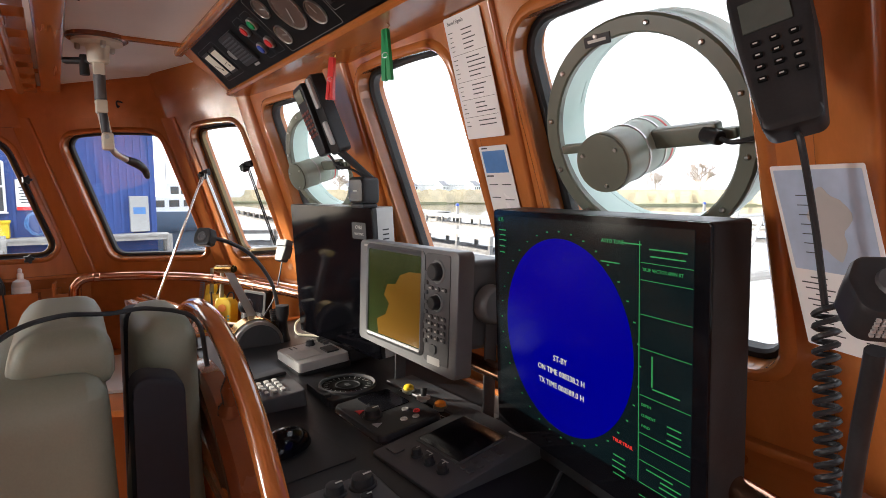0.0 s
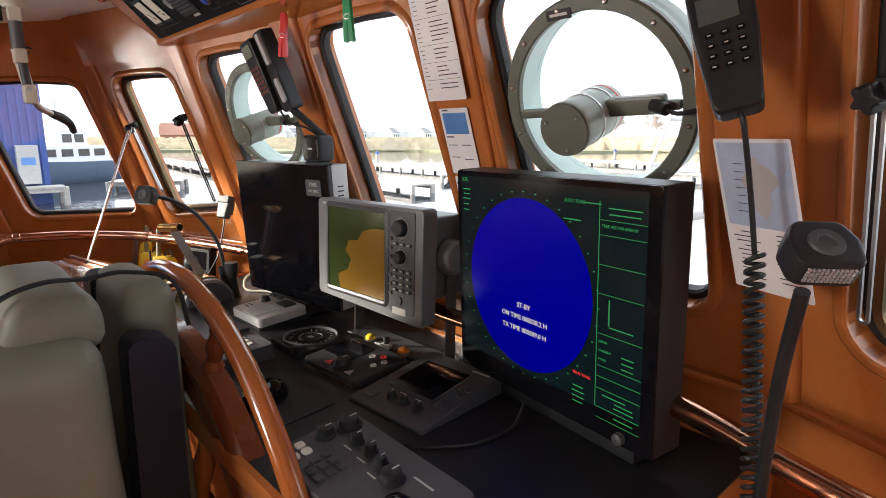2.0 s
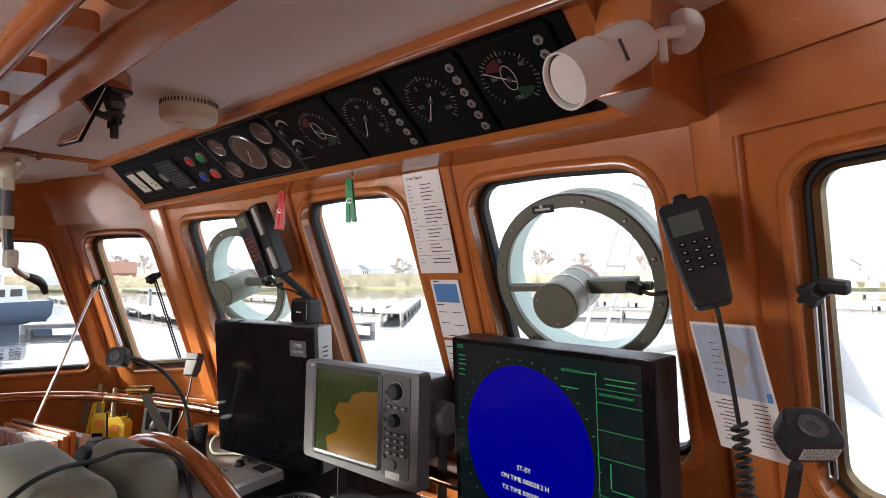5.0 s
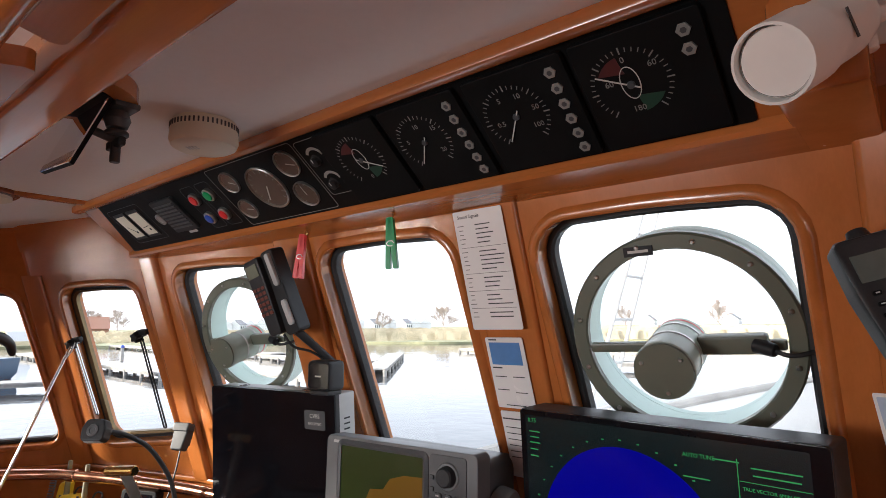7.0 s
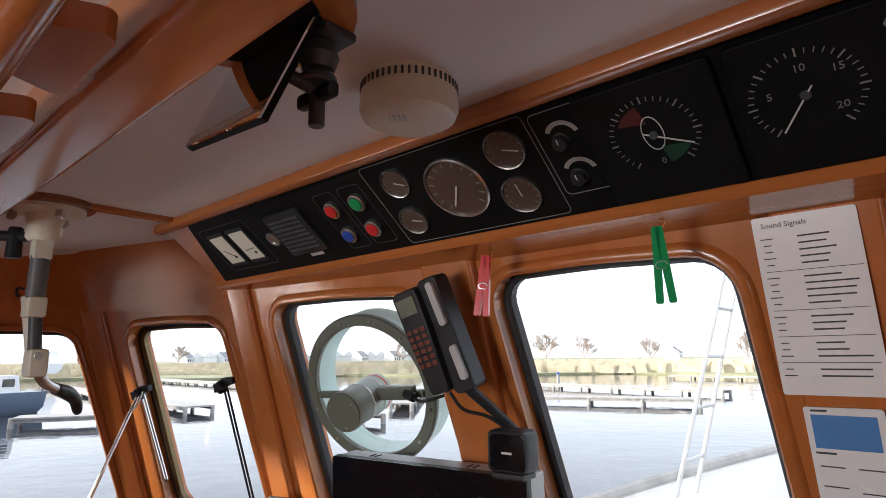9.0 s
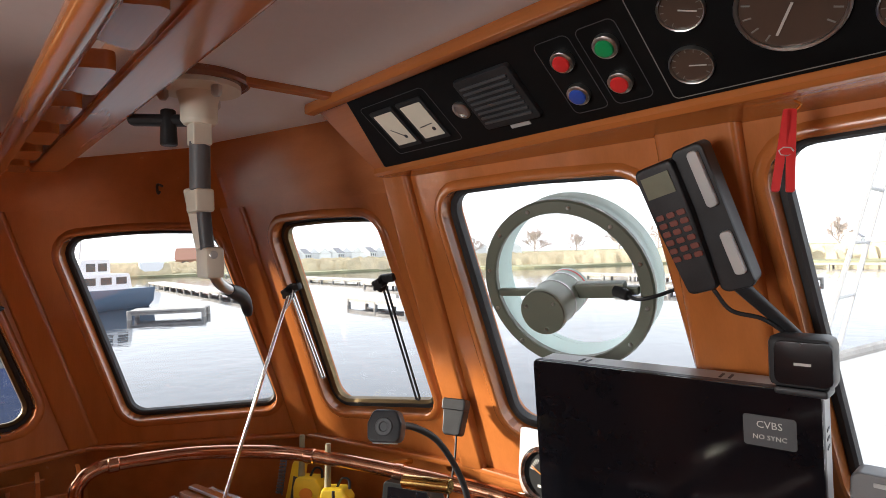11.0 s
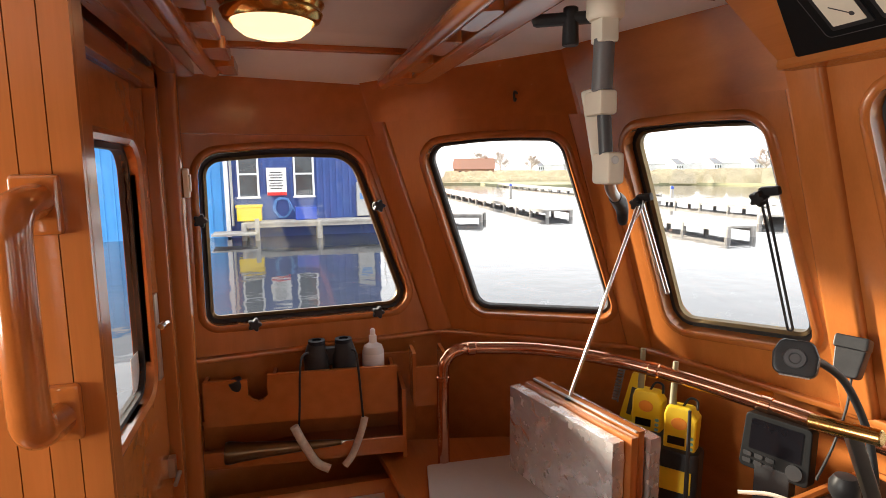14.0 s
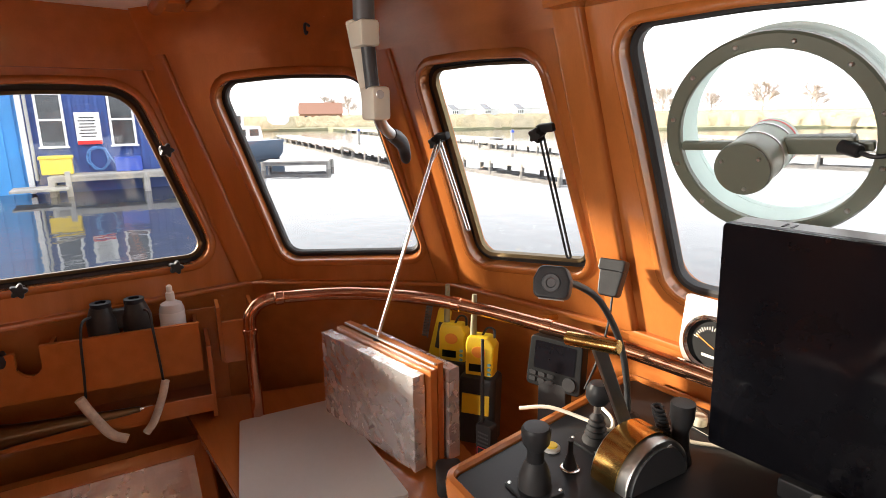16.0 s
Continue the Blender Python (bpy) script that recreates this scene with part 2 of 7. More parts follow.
def smooth_path(points, n=8):
    """Catmull-Rom points through the given ones."""
    p = [Vector(q) for q in points]
    p = [2 * p[0] - p[1]] + p + [2 * p[-1] - p[-2]]
    out = []
    for i in range(1, len(p) - 2):
        for k in range(n):
            s = k / n
            out.append(0.5 * (2 * p[i] + (p[i + 1] - p[i - 1]) * s + (2 * p[i - 1] - 5 * p[i] + 4 * p[i + 1] - p[i + 2]) * s * s + (3 * p[i] - p[i - 1] - 3 * p[i + 1] + p[i + 2]) * s ** 3))
    out.append(p[-2])
    return out


def rounded(corners, r, n=5):
    """Rounds the corners of a convex outline given as (x, y) pairs; r one radius or one each."""
    out = []
    c = [Vector(p) for p in corners]
    k = len(c)
    for i in range(k):
        a, b, d = c[i - 1], c[i], c[(i + 1) % k]
        u, v = (a - b).normalized(), (d - b).normalized()
        rr = r[i] if isinstance(r, (list, tuple)) else r
        half = u.angle(v) / 2
        cut = rr / math.tan(half)
        mid = b + (u + v).normalized() * (rr / math.sin(half))
        s, e = b + u * cut - mid, b + v * cut - mid
        turn = math.atan2(s.x * e.y - s.y * e.x, s.dot(e))
        for j in range(n + 1):
            w = turn * j / n
            out.append((mid.x + s.x * math.cos(w) - s.y * math.sin(w), mid.y + s.x * math.sin(w) + s.y * math.cos(w)))
    return out


def rect(w, h, r, cx=0, cy=0, n=4):
    return rounded([(cx - w / 2, cy - h / 2), (cx + w / 2, cy - h / 2), (cx + w / 2, cy + h / 2), (cx - w / 2, cy + h / 2)], r, n)


def slab(outline, z0, z1, bevel=0.0, m=None, bm=None):
    """An outline in the xy plane, drawn out from z0 to z1, with its upper edge softened."""
    t = bmesh.new()
    n = len(outline)
    cx, cy = sum(p[0] for p in outline) / n, sum(p[1] for p in outline) / n

    def ring(z, inset):
        vs = []
        for x, y in outline:
            d = math.hypot(x - cx, y - cy) or 1
            vs.append(t.verts.new((x - (x - cx) / d * inset, y - (y - cy) / d * inset, z)))
        return vs
    rings = [ring(z0, 0)] + ([ring(z1 - bevel, 0), ring(z1 - bevel * 0.3, bevel * 0.3), ring(z1, bevel)] if bevel else [ring(z1, 0)])
    for a, b in zip(rings, rings[1:]):
        for i in range(n):
            j = (i + 1) % n
            t.faces.new((a[i], a[j], b[j], b[i]))
    t.faces.new(rings[0][::-1])
    t.faces.new(rings[-1])
    return merge(bm if bm is not None else bmesh.new(), t, m)


def offset_outline(outline, d):
    """Moves a convex counter-clockwise outline outwards by d."""
    n = len(outline)
    out = []
    for i in range(n):
        a, b, c = Vector(outline[i - 1]), Vector(outline[i]), Vector(outline[(i + 1) % n])
        e1, e2 = (b - a), (c - b)
        if e1.length < 1e-9 or e2.length < 1e-9:
            out.append(tuple(b))
            continue
        n1, n2 = Vector((e1.y, -e1.x)).normalized(), Vector((e2.y, -e2.x)).normalized()
        h = n1 + n2
        if h.length < 1e-6:
            out.append(tuple(b))
            continue
        h.normalize()
        out.append(tuple(b + h * (d / max(0.4, h.dot(n1)))))
    return out


def ring_profile(outline, profile, m=None, bm=None):
    """Sweeps (offset, height) pairs round an outline: frames, lips and gaskets. Closed section."""
    t = bmesh.new()
    loops = [[t.verts.new((x, y, z)) for x, y in offset_outline(outline, d)] for d, z in profile]
    n = len(outline)
    for a, b in zip(loops, loops[1:] + loops[:1]):
        for i in range(n):
            j = (i + 1) % n
            t.faces.new((a[i], a[j], b[j], b[i]))
    return merge(bm if bm is not None else bmesh.new(), t, m)


def cast(outline, c, a):
    """Where the ray from c at angle a leaves an outline."""
    d = (math.cos(a), math.sin(a))
    best = None
    for (x1, y1), (x2, y2) in zip(outline, outline[1:] + outline[:1]):
        ex, ey = x2 - x1, y2 - y1
        den = d[0] * ey - d[1] * ex
        if abs(den) < 1e-12:
            continue
        s = ((x1 - c[0]) * ey - (y1 - c[1]) * ex) / den
        k = ((x1 - c[0]) * d[1] - (y1 - c[1]) * d[0]) / den
        if s > 0 and -1e-6 <= k <= 1 + 1e-6:
            best = s if best is None else max(best, s)
    return (c[0] + d[0] * best, c[1] + d[1] * best)


def holed(outer, hole, z0, z1, m=None, bm=None):
    """A plate with one hole: outlines in the xy plane, from z0 to z1."""
    t = bmesh.new()
    c = (sum(p[0] for p in hole) / len(hole), sum(p[1] for p in hole) / len(hole))
    angles = sorted({round(math.atan2(y - c[1], x - c[0]), 5) for x, y in outer + hole})
    loops = [[t.verts.new((*cast(o, c, a), z)) for a in angles] for z in (z0, z1) for o in (hole, outer)]
    n = len(angles)
    for a, b in ((0, 1), (1, 3), (3, 2), (2, 0)):
        for i in range(n):
            j = (i + 1) % n
            t.faces.new((loops[a][i], loops[a][j], loops[b][j], loops[b][i]))
    return merge(bm if bm is not None else bmesh.new(), t, m)


def lettering(name, body, size, m, mat, parent=None, align="CENTER"):
    cu = bpy.data.curves.new(name, "FONT")
    cu.body, cu.size, cu.extrude = body, size, 0.0002
    cu.align_x, cu.align_y = align, "CENTER"
    cu.resolution_u = 2
    tmp = bpy.data.objects.new("tmp", cu)
    scene.collection.objects.link(tmp)
    me = bpy.data.meshes.new_from_object(tmp.evaluated_get(bpy.context.evaluated_depsgraph_get()))
    bpy.data.objects.remove(tmp)
    bpy.data.curves.remove(cu)
    me.materials.clear()
    me.materials.append(mat)
    ob = new(name, me)
    ob.parent = parent
    ob.matrix_local = m
    return ob


# ---- plan of the wheelhouse: x to starboard, y forward ----
RAKE = 0.31
PLAN = dict(P=(-3.36, -0.78), Q=(-3.46, 0.0), R=(-3.04, 0.62), S=(-2.40, 0.817), N=(-1.66, 0.895), T=(-0.30, 0.885), U=(0.38, 0.62), W=(0.80, 0.0), X=(0.70, -0.78))


def facet(a, b):
    """Frame on the glass plane between two corners at z = 1.6: x along the wall, y up its slope, z into the room."""
    p, q = Vector((*PLAN[a], 1.6)), Vector((*PLAN[b], 1.6))
    t = (q - p).normalized()
    w = Vector((0, -RAKE, 1))
    w = (w - t * w.dot(t)).normalized()
    n = t.cross(w)
    return Matrix(((t.x, w.x, n.x, p.x), (t.y, w.y, n.y, p.y), (t.z, w.z, n.z, p.z), (0, 0, 0, 1)))


def on_front(x, z, off=0.0):
    """Frame on the front wall: off metres inwards from the glass."""
    a, b = ("S", "N") if x < PLAN["N"][0] else ("N", "T")
    f = facet(a, b)
    v = (z - 1.6) / f.col[1].z
    return f @ Matrix.Translation(((x - PLAN[a][0]) / f.col[0].x, v, off))


def corner(name, z, off):
    """Corner of two facets at height z, off metres inwards."""
    order = "PQRSNTUWX"
    i = order.index(name)
    pl = []
    for a, b in ((i - 1, i), (i, i + 1)):
        if 0 <= a and b < len(order):
            f = facet(order[a], order[b])
            nrm = f.to_3x3().col[2]
            pl.append((nrm, nrm.dot(f.translation + nrm * off)))
    if len(pl) == 1:
        pl.append((Vector((0, 1, 0)), PLAN[name][1]))
    (n1, d1), (n2, d2) = pl
    c1, c2 = d1 - n1.z * z, d2 - n2.z * z
    det = n1.x * n2.y - n1.y * n2.x
    return Vector(((c1 * n2.y - n1.y * c2) / det, (n1.x * c2 - c1 * n2.x) / det, z))


# ---- structure: walls with window openings ----
WINDOWS = {
    "PQ": [("E", [(0.103, -0.315), (0.775, -0.324), (0.596, 0.221), (0.107, 0.206)], [0.03, 0.05, 0.10, 0.06])],
    "QR": [("D", [(0.272, -0.333), (0.736, -0.321), (0.566, 0.261), (0.117, 0.247)], [0.05, 0.03, 0.06, 0.05])],
    "RS": [("C", [(0.194, -0.318), (0.595, -0.275), (0.516, 0.288), (0.131, 0.287)], [0.05, 0.04, 0.05, 0.05])],
    "SN": [("B", [(0.175, -0.277), (0.683, -0.277), (0.612, 0.322), (0.120, 0.332)], [0.05, 0.05, 0.06, 0.05])],
    "NT": [("M", [(0.166, -0.277), (0.584, -0.277), (0.546, 0.336), (0.109, 0.342)], [0.05, 0.05, 0.06, 0.05]),
           ("A", [(0.828, -0.277), (1.222, -0.277), (1.215, 0.324), (0.793, 0.332)], [0.05, 0.04, 0.06, 0.06])],
    "TU": [("G", [(0.108, -0.275), (0.516, -0.318), (0.579, 0.287), (0.165, 0.288)], [0.05, 0.05, 0.05, 0.05])],
    "UW": [("H", [(0.05, -0.321), (0.45, -0.333), (0.60, 0.247), (0.19, 0.261)], 0.05)],
    "WX": [("I", [(0.02, -0.32), (0.68, -0.315), (0.68, 0.206), (0.19, 0.221)], 0.05)],
}
WALL_IN, WALL_OUT, SILL_Z, TOP_Z = 0.045, -0.035, 1.165, 2.2
NAMES = {"PQ": "wall_port", "QR": "wall_port_quarter", "RS": "wall_port_bow", "SN": "wall_front_port", "NT": "wall_front", "TU": "wall_starboard_bow", "UW": "wall_starboard_quarter", "WX": "wall_starboard"}
FRAMES = {}
# gently arched window heads
for key, holes in WINDOWS.items():
    for i, (wname, c, r) in enumerate(holes):
        rise = 0.014 if wname in "EDH" else 0.007
        radii = list(r) if isinstance(r, list) else [r] * 4
        head = ((c[2][0] + c[3][0]) / 2, (c[2][1] + c[3][1]) / 2 + rise)
        holes[i] = (wname, c[:3] + [head] + c[3:], radii[:3] + [1.6] + radii[3:])
WIN = {}
for key, holes in WINDOWS.items():
    f = facet(*key)
    inv = f.inverted()
    FRAMES[key] = f
    outlines = [offset_outline(rounded(c, r), 0.014) for _, c, r in holes]
    outer = []
    for name, z in ((key[0], SILL_Z), (key[1], SILL_Z), (key[1], TOP_Z), (key[0], TOP_Z)):
        p = inv @ corner(name, z, WALL_IN)
        outer.append((p.x, p.y))
    cuts = {"NT": (0.69,)}.get(key, ())
    edges = [None, *cuts, None]
    bm = bmesh.new()
    for i, o in enumerate(outlines):
        lo, hi = edges[i], edges[i + 1]
        panel = [outer[0] if lo is None else (lo, outer[0][1]), outer[1] if hi is None else (hi, outer[1][1]),
                 outer[2] if hi is None else (hi, outer[2][1]), outer[3] if lo is None else (lo, outer[3][1])]
        holed(panel, o, WALL_OUT, WALL_IN, f, bm)
    if not outlines:
        slab(outer, WALL_OUT, WALL_IN, 0, f, bm)
    wall = structure(NAMES[key], bm, WOOD_Z, "varnished cherry wheelhouse wall with rounded window opening", "wall")
    for (wname, c, r), o in zip(holes, outlines):
        base = rounded(c, r)
        win = WIN[wname] = tagged(new("window_" + str("EDCBMAGHI".index(wname) + 1)), "fixed wheelhouse window with black rubber gasket and varnished lip", "window", "", "structure")
        win.matrix_world = f
        metal = wname in "ECG"
        part("window_frame", ring_profile(o, [(0.0, 0.020), (0.0, 0.050), (0.004, 0.054), (0.012, 0.055), (0.020, 0.051), (0.025, 0.044), (0.02, 0.03)]), WOOD_Z, win, "rounded varnished lip")
        part("gasket", ring_profile(base, [(-0.002, -0.012), (-0.002, 0.008), (0.003, 0.014), (0.013, 0.014), (0.013, -0.012)]), RUBBER, win, "black rubber gasket")
        if metal:
            part("metal_frame", ring_profile(base, [(-0.011, -0.006), (-0.011, 0.010), (-0.002, 0.017), (-0.001, -0.006)]), BRONZE, win, "slim metal sash frame")
        pane = part("pane", slab(base, -0.003, 0.003), GLASS, win, "clear window glass", smooth=False)
        pane.visible_shadow = False

# lower walls, moulding and floor
ORDER = "PQRSNTUWX"
for a, b in zip(ORDER, ORDER[1:]):
    bm = bmesh.new()
    pa, pb = corner(a, SILL_Z, 0.03), corner(b, SILL_Z, 0.03)
    qa, qb = corner(a, SILL_Z, -0.05), corner(b, SILL_Z, -0.05)
    vs = [bm.verts.new((p.x, p.y, z)) for z in (0, SILL_Z) for p in (pa, pb, qb, qa)]
    for q in ((0, 1, 2, 3), (7, 6, 5, 4), (0, 4, 5, 1), (1, 5, 6, 2), (2, 6, 7, 3), (3, 7, 4, 0)):
        bm.faces.new([vs[i] for i in q])
    structure("wall_lower_" + NAMES[a + b][5:], bm, WOOD_X, "varnished cherry panelling below the windows", "wall")
    # sill moulding
    ca, cb = corner(a, SILL_Z, 0.055), corner(b, SILL_Z, 0.055)
    d = (cb - ca).normalized()
    up = Vector((0, 0, 1))
    n = d.cross(up)
    m = Matrix(((d.x, n.x, 0, ca.x), (d.y, n.y, 0, ca.y), (d.z, n.z, 1, ca.z), (0, 0, 0, 1)))
    ln = (cb - ca).length
    structure("trim_sill", B((ln / 2, -0.012, 0.002), (ln + 0.004, 0.05, 0.018), 0.006, m), WOOD_X, "varnished sill moulding", "trim", True)
    # header boards under the ceiling
    f = FRAMES[a + b]
    inv = f.inverted()
    if a + b not in ("SN", "NT"):
        lo, hi = (1.93, 2.14) if a + b in ("RS", "TU", "QR", "UW") else (1.885, 2.12)
        for z0, z1, off in ((lo, hi, WALL_IN + 0.022), (lo + 0.09, hi, WALL_IN + 0.038)):
            if a + b not in ("RS", "TU", "QR", "UW") and off > WALL_IN + 0.03:
                continue
            pts = [inv @ corner(c, z, off) for c, z in ((a, z0), (b, z0), (b, z1), (a, z1))]
            bm = slab([(p.x, p.y) for p in pts], WALL_IN - 0.001, off, 0, f)
            structure("trim_header", bm, WOOD_X, "varnished header board under the ceiling", "trim")
for c in "QRSNTU":
    lo, hi = corner(c, SILL_Z, WALL_IN + 0.004), corner(c, 2.12, WALL_IN + 0.004)
    i = ORDER.index(c)
    n = (FRAMES[ORDER[i - 1] + c].to_3x3().col[2] + FRAMES[c + ORDER[i + 1]].to_3x3().col[2]).normalized()
    d = (hi - lo).normalized()
    s = d.cross(n).normalized()
    n = s.cross(d)
    m = Matrix(((s.x, n.x, d.x, lo.x), (s.y, n.y, d.y, lo.y), (s.z, n.z, d.z, lo.z), (0, 0, 0, 1)))
    ln = (hi - lo).length
    structure("trim_post", B((0, 0, ln / 2), (0.14 if c == "N" else 0.085, 0.042, ln), 0.014, m, 3), WOOD_Z, "rounded varnished corner post", "trim", True)
for x, w in ((-0.972, 0.135),):
    m = on_front(x, 1.6, WALL_IN)
    structure("trim_post", B((0, 0.07, 0.0), (w, 0.80, 0.022), 0.009, m, 3), WOOD_Z, "rounded varnished post between windows", "trim", True)

structure("floor", slab([PLAN[k] for k in "QRSNTUWX"] + [(0.70, -2.6), (-3.36, -2.6), PLAN["P"]], -0.1, 0.0), WOOD_DARK, "dark varnished wooden wheelhouse floor", "floor")
bm = bmesh.new()
xs, zs = [-3.75, -3.45, -2.95, 0.29, 0.79, 1.09], [2.01, 2.045, 2.12, 2.12, 2.045, 2.01]
loops = [[bm.verts.new((x, y, z + dz)) for x, z in zip(xs, zs)] for y, dz in ((-2.6, 0), (1.0, 0), (1.0, 0.06), (-2.6, 0.06))]
for p, q in zip(loops, loops[1:] + loops[:1]):
    for i in range(len(xs) - 1):
        bm.faces.new((p[i], p[i + 1], q[i + 1], q[i]))
bm.faces.new([lp[0] for lp in loops])
bm.faces.new([lp[-1] for lp in loops][::-1])
structure("ceiling", bm, CEILING, "white wheelhouse ceiling panel", "ceiling")
for c, s in (((-2.30, 0.27, 2.115), (0.03, 0.38, 0.014)), ((-3.05, -0.42, 2.100), (0.028, 0.80, 0.016)), ((-2.0, -0.42, 2.115), (0.03, 0.70, 0.012))):
    structure("trim_ceiling", B(c, s, 0.004), WOOD_Y, "varnished ceiling batten", "trim")
# beams across the ceiling
for y in (0.012, -0.70):
    structure("beam", B((-1.36, y, 2.085), (3.9 if y > 0 else 3.8, 0.075, 0.085), 0.010), WOOD_X, "varnished deck beam across the ceiling", "beam", True)

# aft bulkhead with the door, partition, rear and starboard walls
door_hole = [(-3.12, 0.10), (-2.40, 0.10), (-2.40, 1.99), (-3.12, 1.99)]
up_m = Matrix(((1, 0, 0, 0), (0, 0, -1, 0), (0, 1, 0, 0), (0, 0, 0, 1)))
structure("wall_aft_port", holed([(-3.44, 0), (-2.2, 0), (-2.2, 2.2), (-3.44, 2.2)], door_hole, 0.78, 0.84, up_m), WOOD_Z, "varnished bulkhead with door opening", "wall")
structure("wall_partition", B((-2.225, -1.52, 1.1), (0.05, 1.72, 2.2), 0.006), WOOD_Z, "varnished tongue-and-groove partition", "wall")
# Unseen opening, added to hold the rear fill lamp.
rear_hole = rect(1.0, 0.65, 0.08, -1.72, 1.55)
structure("wall_rear", holed([(-2.4, 0), (0.9, 0), (0.9, 2.2), (-2.4, 2.2)], rear_hole, 2.38, 2.46, up_m), WOOD_Z, "varnished rear wall, unseen, with an opening added for fill light", "wall")
structure("wall_starboard_aft", B((0.74, -1.62, 1.1), (0.08, 1.7, 2.2)), WOOD_Z, "varnished side wall", "wall")

# added fill lamps out of view: one in the rear opening, one in the starboard window
for name, m, w, h, power in (("rear_fill_light", look((-1.72, -2.37, 1.55), (-2.6, 0.3, 1.55)), 0.9, 0.62, REAR), ("side_fill_light", look((0.76, -0.38, 1.55), (-1.5, -0.2, 1.2)), 0.62, 0.55, SIDE)):
    ld = bpy.data.lights.new(name, "AREA")
    ld.shape, ld.size, ld.size_y, ld.energy, ld.color = "RECTANGLE", w, h, power, (1.0, 0.97, 0.93)
    new(name, ld).matrix_world = m

# ---- water, shore and sky line ----
bm = bmesh.new()
bmesh.ops.create_grid(bm, x_segments=2, y_segments=2, size=3000)
bmesh.ops.translate(bm, vec=(0, 0, -0.68), verts=bm.verts)
water = structure("water", bm, WATER, "calm grey harbour water", "water")


# ---- console ----
console = thing("console", pose(-1.3, 0.55, 0), "black-topped wheelhouse console with varnished cherry edge", "console")
part("base", B((0.0, 0.03, 0.51), (1.94, 0.48, 1.02), 0.006), WOOD_X, console, "varnished cherry base")
top_shape = rounded([(-0.91, -0.31), (0.98, -0.31), (0.98, 0.40), (-0.40, 0.40), (-1.03, 0.315)], 0.02)
part("worktop", slab(top_shape, 1.02, 1.05, 0.004), CONSOLE, console, "black laminate top")
part("edge_strip", ring_profile(top_shape, [(0.0, 1.018), (0.0, 1.054), (0.006, 1.060), (0.018, 1.058), (0.022, 1.045), (0.02, 1.018)]), WOOD_X, console, "varnished cherry edging")


def key_grid(parent, x0, y0, nx, ny, dx, dy, w, h, z, mat, lift=0.004, name="key"):
    """Rows of small keys that share one mesh."""
    first = part(name, slab(rect(w, h, min(w, h) * 0.3, n=2), 0, lift, 0.001), mat, parent)
    first.matrix_local = Matrix.Translation((x0, y0, z))
    for i in range(nx):
        for j in range(ny):
            if i or j:
                ob = new(name, first.data)
                ob.parent = parent
                ob.matrix_local = Matrix.Translation((x0 + i * dx, y0 + j * dy, z))


def bars(parent, rows, z, mat=INK):
    bm = bmesh.new()
    for x, y, w, h in rows:
        box(bm, (x, y, z), (w, h, 0.0004))
    tagged(part("printing", bm, mat, parent, "plain bars of small print", smooth=False), kind="stuff")


def knob(parent, x, y, z, r, h, mat=BLACK, label="", name="knob", pointer=True):
    ob = part(name, lathe([(0, 0), (r * 1.15, 0), (r * 1.15, h * 0.15), (r * 0.95, h * 0.25), (r * 0.85, h * 0.92), (r * 0.7, h), (0, h)], None, 18), mat, parent, label)
    ob.matrix_local = Matrix.Translation((x, y, z))
    if pointer:
        part("pointer", B((0, r * 0.45, h), (r * 0.16, r * 0.7, 0.002)), KEY, ob, "pale pointer line")
    return ob


UPRIGHT = Matrix(((1, 0, 0, 0), (0, 0, -1, 0), (0, 1, 0, 0), (0, 0, 0, 1)))  # x right, y up, z towards the room

# radar display
radar = thing("radar_display", pose(-0.662, 0.738, 1.05, 2.2, 0, -7.6), "large black flat radar monitor showing a blue standby disc", "monitor")
RM = Matrix.Translation((0, 0, 0.053)) @ UPRIGHT @ Matrix.Scale(1.018, 4)
part("housing", slab(rect(0.515, 0.448, 0.006, 0, 0.224), -0.07, 0.0, 0.003, RM), BLACK, radar)
part("bezel", slab(rect(0.513, 0.446, 0.006, 0, 0.224), 0.0, 0.004, 0.002, RM), GLOSS_BLACK, radar, "gloss black bezel")
SCREEN_DARK = glow("radar_screen_background", (0.012, 0.03, 0.035), 0.06)
SCREEN_BLUE = glow("radar_blue", (0.0, 0.0, 0.42), 0.16)
SCREEN_GREEN = glow("radar_green_characters", (0.10, 0.75, 0.22), 0.07)
SCREEN_PALE = glow("radar_pale_characters", (0.80, 0.80, 0.55), 0.28)
SCREEN_RED = glow("radar_red_characters", (0.9, 0.05, 0.04), 0.3)
screen = part("screen", slab(rect(0.475, 0.385, 0.003, -0.005, 0.244), 0.004, 0.0046, 0, RM), SCREEN_DARK, radar, "dark lit radar screen")
ell = [(-0.041 + 0.170 * math.cos(a), 0.232 + 0.172 * math.sin(a)) for a in [i * 2 * math.pi / 64 for i in range(64)]]
part("radar_disc", slab(ell, 0.0046, 0.0052, 0, RM), SCREEN_BLUE, screen, "blue standby disc")
T5 = RM @ Matrix.Translation((0, 0, 0.0056))
